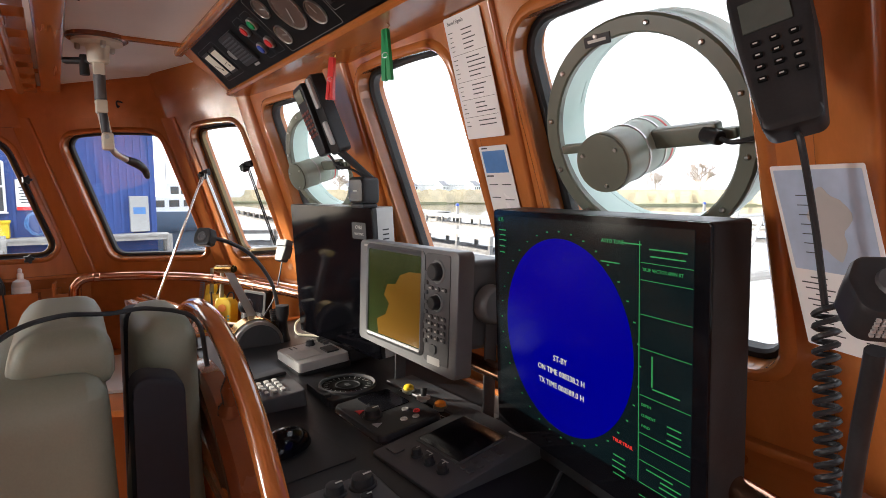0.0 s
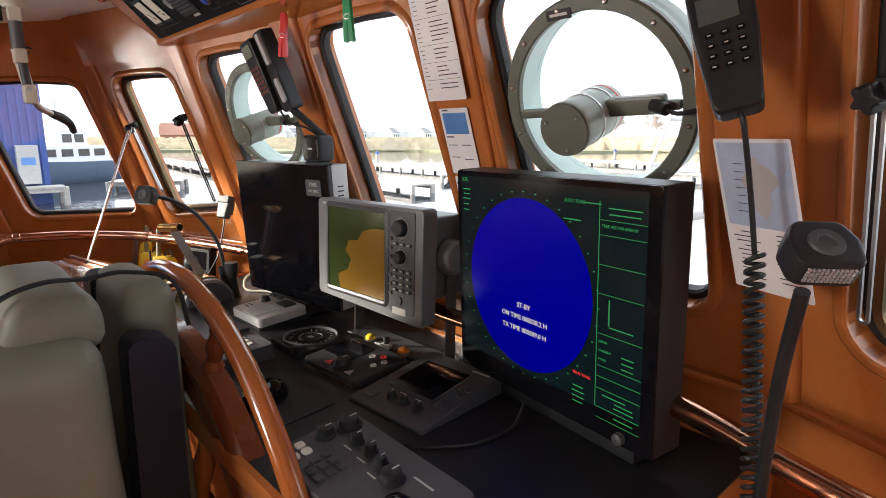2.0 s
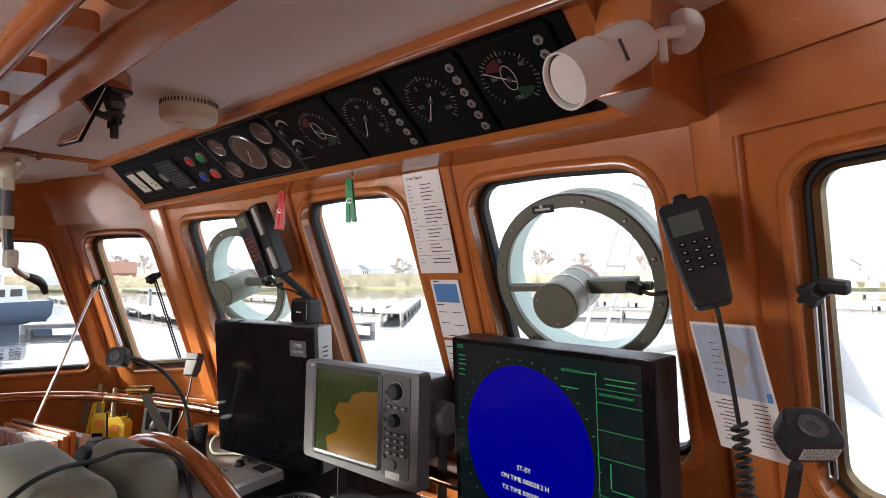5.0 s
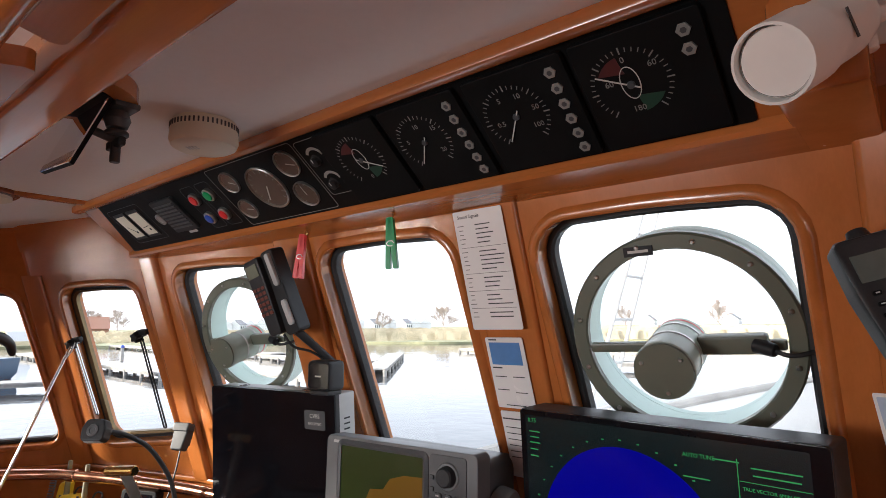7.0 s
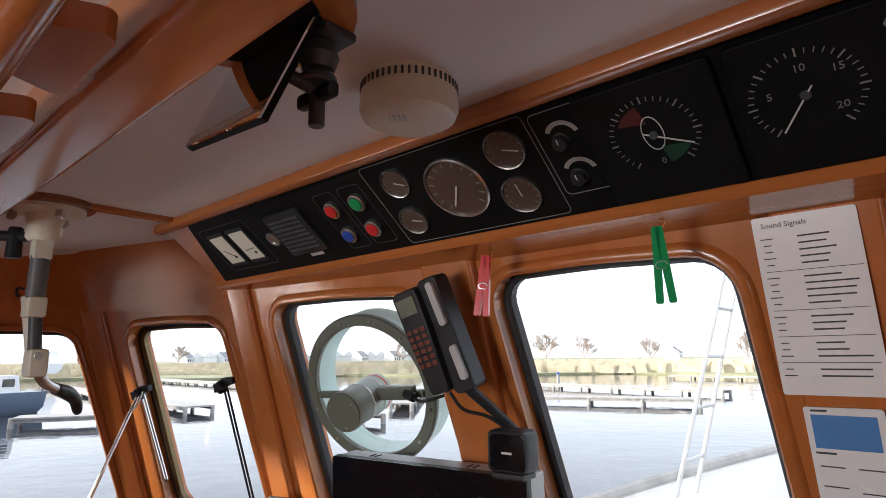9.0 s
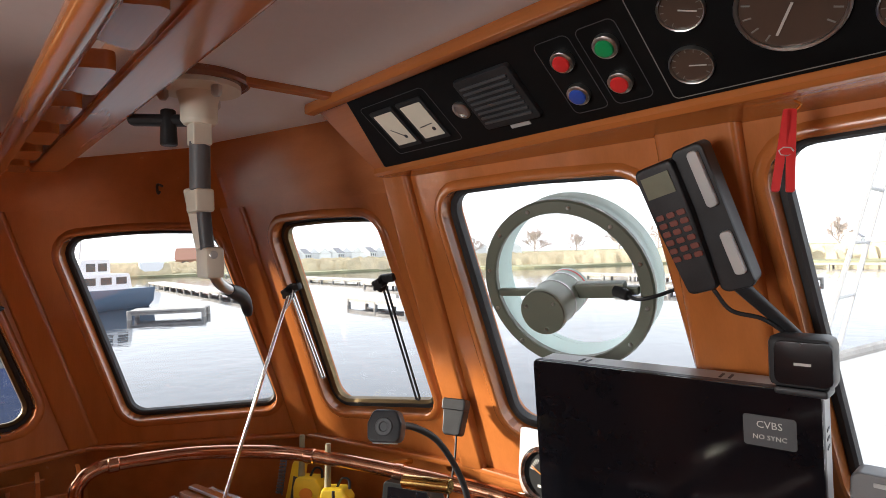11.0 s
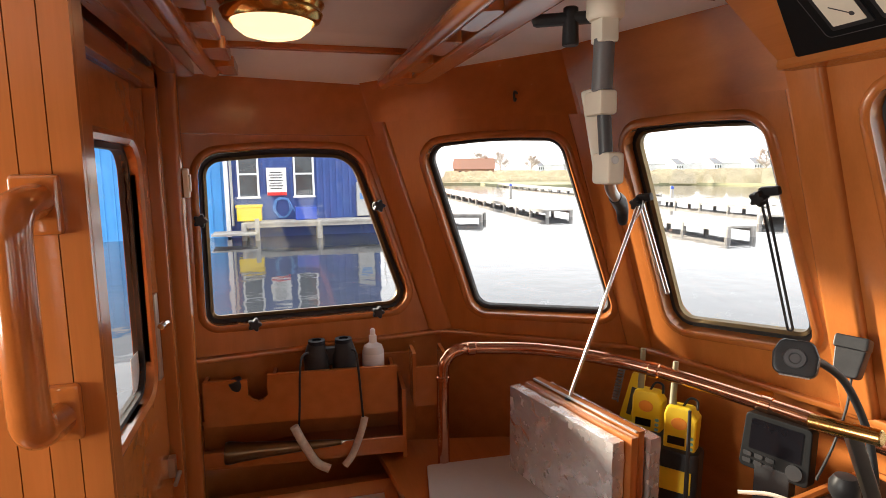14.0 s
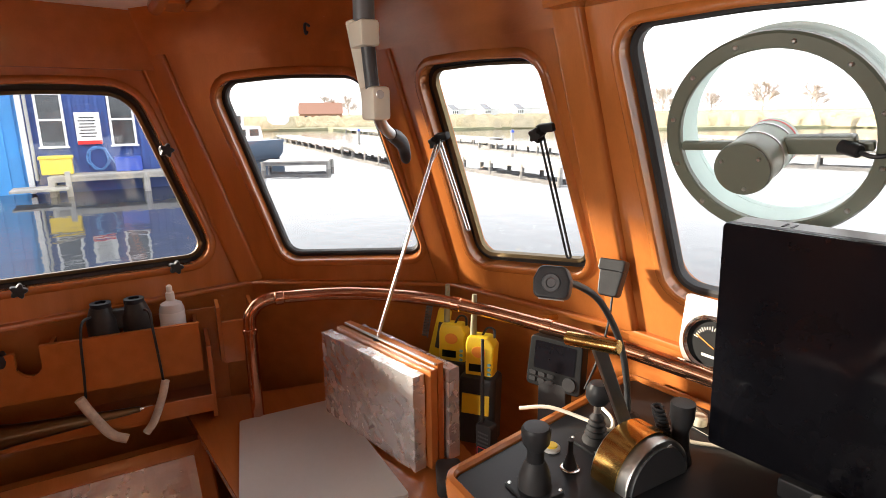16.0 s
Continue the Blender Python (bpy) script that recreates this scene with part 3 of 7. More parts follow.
for body, x, y, size, mat, al in (("ST-BY", -0.044, 0.189, 0.015, SCREEN_PALE, "CENTER"), ("ON TIME 008338.2 H", -0.044, 0.164, 0.0145, SCREEN_PALE, "CENTER"), ("TX TIME 000589.0 H", -0.044, 0.139, 0.0145, SCREEN_PALE, "CENTER"),
                                  ("AUTO TUNE", 0.085, 0.410, 0.0085, SCREEN_GREEN, "CENTER"), ("0.75", -0.236, 0.428, 0.011, SCREEN_GREEN, "LEFT"), ("TRUE VECTOR 6MIN BT", 0.145, 0.375, 0.0068, SCREEN_GREEN, "LEFT"),
                                  ("DEPTH", 0.145, 0.176, 0.006, SCREEN_GREEN, "LEFT"), ("CURRENT", 0.145, 0.160, 0.006, SCREEN_GREEN, "LEFT"), ("WIND", 0.145, 0.144, 0.006, SCREEN_GREEN, "LEFT"),
                                  ("TRUE TRAIL", 0.108, 0.100, 0.008, SCREEN_RED, "CENTER")):
    lettering("lettering", body, size, T5 @ Matrix.Translation((x, y, 0)), mat, radar, al)
for y in (0.385, 0.36, 0.31, 0.26, 0.19, 0.132, 0.112, 0.09, 0.055, 0.035):
    part("readout_mark", B((0.187, y, 0.0054), (0.09, 0.0009, 0.0006), 0, RM), SCREEN_GREEN, screen, smooth=False)
part("readout_mark", B((0.140, 0.235, 0.0054), (0.0012, 0.36, 0.0006), 0, RM), SCREEN_GREEN, screen, smooth=False)
for x, y, w in ((0.19, 0.405, 0.08), (0.19, 0.395, 0.075), (0.08, 0.378, 0.05), (0.19, 0.205, 0.06), (0.165, 0.23, 0.003), (0.205, 0.16, 0.03), (0.205, 0.15, 0.03), (0.205, 0.14, 0.03), (0.18, 0.08, 0.06), (0.2, 0.072, 0.045), (0.2, 0.064, 0.05), (0.2, 0.045, 0.05),
                (0.1, 0.075, 0.03), (0.1, 0.065, 0.035), (0.1, 0.055, 0.035), (0.1, 0.045, 0.03), (-0.222, 0.408, 0.03), (-0.222, 0.398, 0.025), (-0.222, 0.388, 0.03), (-0.224, 0.376, 0.022), (-0.224, 0.364, 0.022), (0.125, 0.41, 0.045)):
    part("readout_mark", B((x, y, 0.0054), (w * 0.8, 0.0018 if w > 0.01 else 0.045, 0.0006), 0, RM), SCREEN_GREEN, screen, smooth=False)
for i in range(36):
    a = i * math.pi / 18
    part("readout_mark", B((-0.044 + 0.186 * math.cos(a), 0.232 + 0.184 * math.sin(a), 0.0054), (0.004, 0.002, 0.0006), 0, RM), SCREEN_GREEN, screen, smooth=False)
pk = part("power_knob", lathe([(0, 0), (0.011, 0), (0.010, 0.010), (0.006, 0.012), (0, 0.012)], RM @ Matrix.Translation((0.195, 0.015, 0.004))), DARKGREY, radar)
part("foot", B((0, 0.085, 0.028), (0.40, 0.10, 0.056), 0.004), BLACK, radar)

# chart plotter on its bracket
plotter = thing("chart_plotter", pose(-1.228, 0.696, 1.05, -2, 0, 2.8), "grey marine chart plotter on a tilting bracket", "chart plotter")
PM = Matrix.Translation((0, 0, 0.135)) @ UPRIGHT
part("housing", slab(rounded([(-0.222, 0.0), (0.222, -0.012), (0.222, 0.278), (-0.222, 0.275)], 0.014), -0.045, 0.0, 0.006, PM), GREY, plotter)
part("rear_housing", slab(rect(0.37, 0.21, 0.02, 0.02, 0.15), -0.17, -0.045, 0.004, PM), DARKGREY, plotter)
part("screen_surround", ring_profile(rect(0.250, 0.225, 0.004, -0.041, 0.143), [(0, 0), (0, 0.004), (0.006, 0.006), (0.014, 0.002), (0.014, 0)], PM), DARKGREY, plotter)
CHART_LAND = glow("chart_land", (0.42, 0.22, 0.03), 0.05)
CHART_WATER = glow("chart_water", (0.07, 0.11, 0.03), 0.04)
scr = part("screen", slab(rect(0.250, 0.225, 0.003, -0.041, 0.143), 0.0, 0.0015, 0, PM), CHART_WATER, plotter, "dim lit chart screen")
land = [(-0.11, 0.033), (0.083, 0.033), (0.083, 0.215), (0.03, 0.212), (-0.01, 0.20), (-0.03, 0.175), (-0.07, 0.17), (-0.085, 0.14), (-0.06, 0.12), (-0.075, 0.09), (-0.12, 0.07)]
part("chart_land", slab(land, 0.0015, 0.002, 0, PM), CHART_LAND, scr, "orange-yellow land area")
part("key_panel", slab(rect(0.095, 0.255, 0.008, 0.148, 0.140), 0.0, 0.002, 0.001, PM), DARKGREY, plotter)
for v, r in ((0.227, 0.022), (0.156, 0.017)):
    part("collar", lathe([(0, 0.002), (r * 1.3, 0.002), (r * 1.2, 0.005), (0, 0.005)], PM @ Matrix.Translation((0.15, v, 0))), GREY, plotter)
    part("knob", lathe([(r, 0.004), (r * 0.9, 0.018), (r * 0.75, 0.021), (0, 0.021)], PM @ Matrix.Translation((0.15, v, 0))), BLACK, plotter, "black rotary knob")
holder = new("keypad")
holder.parent = plotter
holder.matrix_local = PM @ Matrix.Translation((0, 0, 0.002))
key_grid(holder, 0.125, 0.072, 3, 4, 0.025, 0.016, 0.019, 0.010, 0, DARKGREY)
key_grid(holder, 0.125, 0.187, 3, 1, 0.025, 0.016, 0.019, 0.010, 0, DARKGREY)
key_grid(holder, 0.108, 0.06, 1, 8, 0.025, 0.023, 0.012, 0.009, 0, DARKGREY)
bars(holder, [(0.125 + i * 0.025, 0.072 + j * 0.016, 0.007, 0.004) for i in range(3) for j in range(4)] + [(0.125 + i * 0.025, 0.187, 0.008, 0.003) for i in range(3)], 0.0043, LIGHTGREY)
part("power_key", slab(rect(0.028, 0.022, 0.008, 0.138, 0.045), 0.002, 0.006, 0.001, PM), DARKGREY, plotter)
part("badge", slab(rect(0.05, 0.018, 0.003, 0.14, 0.017), 0.001, 0.0022, 0, PM), LIGHTGREY, plotter, "plain pale badge")
part("badge", slab(rect(0.04, 0.006, 0.001, -0.175, 0.262), 0.0, 0.0012, 0, PM), LIGHTGREY, plotter, "plain pale badge")
for sx in (-1, 1):
    part("mount_knob", rod((0.02 + sx * 0.187, 0.10, 0.29), (0.02 + sx * 0.225, 0.10, 0.29), 0.046, 0.042, seg=28), GREY, plotter, "large grey clamp knob")
    part("bracket_arm", B((0.02 + sx * 0.192, 0.11, 0.15), (0.006, 0.035, 0.29), 0.002, pose(0, 0, 0, 0, 0, 0)), DARKGREY, plotter)
part("bracket_base", B((0.02, 0.11, 0.006), (0.39, 0.09, 0.010), 0.003), DARKGREY, plotter)

# tall dark monitor
monitor = thing("monitor", pose(-1.750, 0.757, 1.05, 3.5, 0, 7.5), "switched-off gloss black monitor with a small label", "monitor")
MM = Matrix.Translation((0, 0, 0.035)) @ UPRIGHT
part("housing", slab(rect(0.505, 0.462, 0.008, 0, 0.231), -0.016, -0.002, 0.003, MM), BLACK, monitor)
part("screen", slab(rect(0.503, 0.460, 0.008, 0, 0.231), -0.002, 0.002, 0.001, MM), GLOSS_BLACK, monitor, "dark reflective glass")
part("casing", slab(rect(0.503, 0.458, 0.004, 0, 0.230), -0.075, -0.016, 0.003, MM), LIGHTGREY, monitor, "pale grey metal casing")
for x in (-0.165, -0.150, 0.10, 0.115):
    part("slot", B((x, 0.045, 0.4945), (0.004, 0.024, 0.002), 0, pose(0, 0, 0, 0, 0, 0)), BLACK, monitor)
for i in range(3):
    part("slot", B((0.2515, 0.045, 0.40 + i * 0.014), (0.002, 0.022, 0.004)), BLACK, monitor)
part("stand", B((0, 0.06, 0.02), (0.22, 0.16, 0.04), 0.006), BLACK, monitor)
lb = part("label_plate", slab(rect(0.075, 0.05, 0.005, 0.180, 0.390), 0.002, 0.0028, 0, MM), DARKGREY, monitor, "small dark label with pale writing")
lettering("lettering", "CVBS", 0.016, MM @ Matrix.Translation((0.180, 0.400, 0.003)), KEY, lb)
lettering("lettering", "NO SYNC", 0.011, MM @ Matrix.Translation((0.180, 0.380, 0.003)), KEY, lb)

# small black camera on the monitor
boxcam = thing("black_camera", pose(-1.515, 0.745, 1.545, 0, 0, 4), "small glossy black camera standing on the monitor", "camera")
part("body", B((0, 0, 0.05), (0.085, 0.06, 0.078), 0.012), BLACK, boxcam)
part("face", slab(rect(0.075, 0.064, 0.01, 0.006, 0.05), 0.030, 0.033, 0.002, UPRIGHT), GLOSS_BLACK, boxcam)
part("stand", B((0, 0, 0.006), (0.07, 0.05, 0.012), 0.004), BLACK, boxcam)
part("maker_mark", B((0.006, 0.049, 0.0333), (0.022, 0.004, 0.0008), 0, UPRIGHT), KEY, boxcam, "plain pale mark")


# clear-view screens in the front windows
def clear_view(x, badge, turn=0):
    ob = thing("clear_view_screen", on_front(x, 1.697, -0.052) @ pose(0, 0, 0, 0, turn, 0), "grey-green clear-view spinning screen bolted in the window", "clear-view screen", "clear-view screens")
    n = 48
    part("casing", lathe([(0.170, 0.0), (0.170, 0.075), (0.180, 0.077), (0.194, 0.07), (0.196, 0.05), (0.191, 0.048), (0.196, 0.03), (0.191, 0.028), (0.196, 0.0), (0.170, 0.0)], None, n), MINT, ob, "pale mint casing wall")
    part("ring", lathe([(0.168, 0.070), (0.168, 0.082), (0.171, 0.085), (0.194, 0.085), (0.198, 0.080), (0.198, 0.070), (0.168, 0.070)], None, n), OLIVE_PAINT, ob, "olive-grey front ring")
    for i in range(12):
        a = (i + 0.5) * math.pi / 6
        part("bolt", lathe([(0.0045, 0.085), (0.0045, 0.088), (0.0025, 0.090), (0, 0.090)], Matrix.Translation((0.183 * math.cos(a), 0.183 * math.sin(a), 0)), 8), STEEL, ob)
    part("bar", B((0, -0.01, 0.078), (0.33, 0.018, 0.016), 0.004), OLIVE_PAINT, ob)
    part("bar_sleeve", B((0.085, -0.006, 0.082), (0.11, 0.034, 0.026), 0.006), OLIVE_PAINT, ob)
    hub = part("hub", lathe([(0, 0.03), (0.048, 0.03), (0.048, 0.160), (0.050, 0.162), (0.050, 0.172), (0.047, 0.176), (0, 0.176)], Matrix.Translation((-0.01, -0.02, 0)), 32), GREEN_PAINT, ob, "grey-green motor hub")
    part("red_band", lathe([(0.0484, 0.040), (0.0488, 0.041), (0.0488, 0.045), (0.0484, 0.046)], Matrix.Translation((-0.01, -0.02, 0)), 32), RED, hub, "thin red band")
    for z in (0.062, 0.110):
        part("groove_ring", lathe([(0.0482, z), (0.0494, z + 0.0012), (0.0494, z + 0.0045), (0.0482, z + 0.006)], Matrix.Translation((-0.01, -0.02, 0)), 32), STEEL, hub, "bright metal band")
    part("end_cap", lathe([(0.049, 0.176), (0.048, 0.180), (0, 0.181)], Matrix.Translation((-0.01, -0.02, 0)), 32), OLIVE_PAINT, hub, "olive-grey end cap")
    for a in (0.6, 2.7, 4.8):
        part("screw", lathe([(0.004, 0.180), (0.003, 0.183), (0, 0.183)], Matrix.Translation((-0.01 + 0.037 * math.cos(a), -0.02 + 0.037 * math.sin(a), 0)), 8), STEEL, hub)
    part("gland", rod((0.12, -0.006, 0.088), (0.15, -0.012, 0.105), 0.014, 0.011), BLACK, ob, "black cable gland")
    part("cable", tube(smooth_path([(0.148, -0.012, 0.103), (0.17, -0.018, 0.11), (0.20, -0.016, 0.10), (0.235, -0.012, 0.07)]), 0.004, 8), BLACK, ob)
    part("disc_glass", lathe([(0, 0.012), (0.170, 0.012), (0.170, 0.015), (0, 0.015)], None, n), GLASS, ob, "clear glass disc").visible_shadow = False
    if badge:
        bd = part("badge", B((-0.045, 0.170, 0.086), (0.052, 0.018, 0.003), 0.001, pose(0, 0, 0, 0, 0, 0)), BLACK, ob, "black maker's plate")
        part("maker_mark", B((-0.045, 0.170, 0.0877), (0.036, 0.005, 0.0008)), KEY, bd, "plain pale mark")
    return ob


clear_view(-0.642, True, 5)
clear_view(-2.01, False, 6)


# papers on the post between the windows
rng = random.Random(4)
sheet = thing("signal_sheet", on_front(-0.994, 1.855, 0.064) @ pose(0, 0, 0, -2, 0, 0), "laminated sound signals sheet hung on the post", "notice")
part("sheet", slab(rounded([(-0.064, -0.13), (0.064, -0.13), (0.06, 0.13), (-0.066, 0.13)], 0.004), -0.001, 0.0005), PAPER, sheet)
lettering("lettering", "Sound Signals", 0.0105, Matrix.Translation((-0.055, 0.117, 0.0008)), INK, sheet, "LEFT")
rows = []
for k in range(22):
    y = 0.098 - k * 0.0095
    if k in (5, 11, 15, 19):
        rows.append((0, y, 0.115, 0.0008))
        continue
    rows.append((-0.05, y, 0.010 if k % 3 else 0.016, 0.0014))
    w = rng.uniform(0.03, 0.065)
    rows.append((-0.012 + w / 2, y, w, 0.0022))
bars(sheet, rows, 0.0008)
sheet = thing("notice_sheet", on_front(-0.990, 1.637, 0.0605), "laminated notice with a blue picture on the post", "notice")
part("sheet", slab(rounded([(-0.048, -0.082), (0.048, -0.082), (0.046, 0.078), (-0.049, 0.078)], 0.004), -0.001, 0.0005), PAPER, sheet)
part("picture", B((-0.002, 0.042, 0.0008), (0.078, 0.050, 0.0006)), PAPERBLUE, sheet, "printed blue picture")
bars(sheet, [(-0.03, 0.073, 0.02, 0.003), (-0.030, 0.010, 0.025, 0.003), (0.02, 0.018, 0.02, 0.002), (-0.025, -0.01, 0.03, 0.0018), (0.02, -0.01, 0.03, 0.0018), (-0.025, -0.04, 0.03, 0.0018), (0.02, -0.045, 0.03, 0.0018), (0.0, -0.075, 0.05, 0.002)], 0.0008)
sheet = thing("notice_sheet", on_front(-0.989, 1.477, 0.0600), "laminated white notice on the post", "notice")
part("sheet", slab(rect(0.095, 0.155, 0.004), -0.001, 0.0005), PAPER, sheet)
bars(sheet, [(-0.01, 0.06, 0.07, 0.003)] + [(0, 0.04 - 0.014 * i, 0.08, 0.0018) for i in range(6)], 0.0008)

# chart of islands on the starboard post
cx, cu = Vector((0.97, -0.24, 0.0)), Vector((0.014, -0.085, 0.225)).normalized()
cn = cx.cross(cu).normalized()
cu = cn.cross(cx)
o = Vector((-0.334, 0.792, 1.404))
chart = thing("wall_chart", Matrix(((cx.x, cu.x, cn.x, o.x), (cx.y, cu.y, cn.y, o.y), (cx.z, cu.z, cn.z, o.z), (0, 0, 0, 1))) @ Matrix.Diagonal((0.82, 1, 1, 1)), "laminated pale blue chart of islands hung on the post", "chart")
part("sheet", slab(rounded([(0, 0), (0.145, -0.005), (0.128, 0.236), (-0.008, 0.236)], 0.003), -0.001, 0.0), PAPER, chart)
part("sea", slab(rounded([(0.004, 0.105), (0.131, 0.103), (0.124, 0.231), (-0.003, 0.231)], 0.002), 0.0, 0.0004), CHARTSEA, chart, "printed pale blue sea")
isle = [(0.07 + (0.026 + 0.006 * math.sin(3 * a) + 0.004 * math.sin(7 * a)) * math.cos(a), 0.165 + (0.042 + 0.006 * math.sin(4 * a)) * math.sin(a)) for a in [i * 2 * math.pi / 40 for i in range(40)]]
part("island", slab(isle, 0.0004, 0.0007), LIGHTGREY, chart, "pale printed island")
bars(chart, [(0.012 + rng.uniform(0.012, 0.03), 0.095 - 0.0075 * i, rng.uniform(0.02, 0.05), 0.0015) for i in range(11)] + [(0.105, 0.095 - 0.0075 * i, rng.uniform(0.02, 0.04), 0.0015) for i in range(11)] + [(0.035, 0.2 - 0.012 * i, 0.018, 0.001) for i in range(7)], 0.0006)
part("stamp", B((0.128, 0.112, 0.0007), (0.010, 0.016, 0.0004)), PAPERBLUE, chart)


def handset_body(parent, w, h, d, mat, m):
    part("body", slab(rounded([(-w * 0.36, -h / 2), (w * 0.36, -h / 2), (w / 2, h * 0.1), (w / 2, h / 2), (-w / 2, h / 2), (-w / 2, h * 0.1)], w * 0.14), 0, d, d * 0.25, m), mat, parent)


# handset on the starboard post with its coiled cord
vhf = thing("radio_handset", Matrix.Translation((-0.328, 0.672, 1.737)) @ Euler((radians(76), 0, radians(16))).to_matrix().to_4x4() @ pose(0, 0, 0, 0, 0, 15), "black VHF radio handset hanging with a coiled cord", "radio handset")
handset_body(vhf, 0.078, 0.178, 0.040, BLACK, None)
part("cap", rod((0.0, 0.082, 0.016), (0.0, 0.102, 0.016), 0.016, 0.012), BLACK, vhf)
part("display", B((-0.004, 0.045, 0.0405), (0.048, 0.036, 0.003), 0.001), material("dim_lcd", (0.09, 0.11, 0.10), 0.2), vhf, "dim grey display")
holder = new("keypad")
holder.parent = vhf
holder.matrix_local = Matrix.Translation((0, 0, 0.0395))
key_grid(holder, -0.018, -0.030, 3, 4, 0.018, 0.014, 0.010, 0.006, 0, PANEL, 0.0035)
bars(vhf, [(-0.018 + 0.018 * i, -0.030 + 0.014 * j, 0.0045, 0.0016) for i in range(3) for j in range(4)], 0.0432, KEY)
to_vhf = vhf.matrix_world.inverted()
cord = [Vector((0.0, -0.088, 0.018)), Vector((0.002, -0.105, 0.02)), to_vhf @ Vector((-0.283, 0.668, 1.56)), to_vhf @ Vector((-0.277, 0.690, 1.472))]
part("cord", tube(smooth_path(cord), 0.0036, 8), BLACK, vhf)
coil = []
for i in range(26 * 10):
    s = i / 260
    c = to_vhf @ Vector((-0.277 + 0.035 * s, 0.690 - 0.015 * s, 1.472 - 0.36 * s))
    a = i * 2 * math.pi / 10
    coil.append(c + Vector((0.011 * math.cos(a), 0, 0.011 * math.sin(a))))
part("coiled_cord", tube(coil, 0.0034, 6), BLACK, vhf, "black coiled cord")
part("bracket", B((0, 0.02, -0.015), (0.05, 0.06, 0.03), 0.004), BLACK, vhf)


# gooseneck lamps/microphones
def gooseneck(name, base, points, head_m, label, size):
    ob = thing(name, Matrix.Translation(base), label, "gooseneck microphone")
    part("base", lathe([(0, 0), (0.025, 0), (0.025, 0.008), (0.012, 0.02), (0, 0.02)]), BLACK, ob)
    part("neck", tube(smooth_path([Vector(p) - Vector(base) for p in points], 10), 0.0075, 10), BLACK, ob, "flexible black neck")
    hm = Matrix.Translation(Vector(head_m.translation) - Vector(base)) @ head_m.to_3x3().to_4x4()
    s = size
    head = part("head", slab(rounded([(-s, -s * 0.9), (s, -s * 0.9), (s * 1.1, s * 0.2), (s * 0.75, s), (-s * 0.75, s), (-s * 1.1, s * 0.2)], s * 0.42), -s * 0.55, s * 0.5, s * 0.2, hm), BLACK, ob)
    part("button", lathe([(s * 0.55, s * 0.5), (s * 0.5, s * 0.58), (s * 0.3, s * 0.58), (s * 0.25, s * 0.52), (0, s * 0.52)], hm, 20), DARKGREY, head, "round push button")
    bm = bmesh.new()
    for i in range(11):
        for k in range(5):
            box(bm, (-s * 0.65 + i * s * 0.13, -s * 0.90, -s * 0.28 + k * s * 0.13), (s * 0.085, 0.004, s * 0.085), hm)
    part("grille", bm, LIGHTGREY, head, "pale slotted grille")
    return ob


gooseneck("gooseneck_microphone", (-0.215, 0.62, 1.05), [(-0.215, 0.62, 1.06), (-0.21, 0.60, 1.20), (-0.19, 0.55, 1.36), (-0.165, 0.50, 1.48)],
          Matrix.Translation((-0.148, 0.475, 1.525)) @ Euler((radians(38), 0, radians(40))).to_matrix().to_4x4(), "black gooseneck microphone with a slotted head", 0.029)
gooseneck("gooseneck_microphone", (-2.19, 0.70, 1.05), [(-2.19, 0.70, 1.06), (-2.20, 0.70, 1.14), (-2.21, 0.68, 1.24), (-2.205, 0.61, 1.345), (-2.19, 0.53, 1.40), (-2.165, 0.46, 1.425)],
          Matrix.Translation((-2.162, 0.435, 1.428)) @ Euler((radians(70), 0, radians(38))).to_matrix().to_4x4(), "black gooseneck microphone with a slotted head", 0.033)

# steering wheel
wheel = thing("steering_wheel", pose(-1.31, 0.255, 0.70), "large varnished teak ship's steering wheel", "steering wheel")
n = 72
part("rim", tube([(0.635 * math.cos(i * 2 * math.pi / n), 0, 0.635 * math.sin(i * 2 * math.pi / n)) for i in range(n)], 0.021, 14, closed=True), WOOD_WHEEL, wheel, "polished teak grab rim")
WHEEL_M = Matrix(((1, 0, 0, 0), (0, 0, 1, 0), (0, 1, 0, 0), (0, 0, 0, 1)))
part("inner_ring", lathe([(0.40, -0.018), (0.41, -0.03), (0.44, -0.034), (0.455, -0.028), (0.48, -0.034), (0.50, -0.03), (0.512, -0.018), (0.512, 0.02), (0.40, 0.02), (0.40, -0.018)], WHEEL_M, 64), WOOD_DARK, wheel, "dark moulded inner ring")
for i in range(8):
    a = math.pi / 8 + i * math.pi / 4
    d = Vector((math.cos(a), 0, math.sin(a)))
    part("spindle", lathe([(0, 0), (0.022, 0), (0.022, 0.015), (0.014, 0.03), (0.02, 0.06), (0.013, 0.09), (0.018, 0.125), (0, 0.125)], axis(d * 0.505, d * 0.63), 12), WOOD_DARK, wheel)
    part("spoke", lathe([(0, 0), (0.022, 0), (0.018, 0.08), (0.026, 0.14), (0.016, 0.2), (0.022, 0.32), (0, 0.32)], axis(d * 0.085, d * 0.405), 12), WOOD_WHEEL, wheel)
part("hub", lathe([(0, -0.05), (0.06, -0.05), (0.07, -0.03), (0.1, -0.02), (0.1, 0.03), (0, 0.03)], WHEEL_M, 28), BRASS, wheel, "brass hub")
part("axle", rod((0, 0.02, 0), (0, 0.10, 0), 0.03), STEEL, wheel)


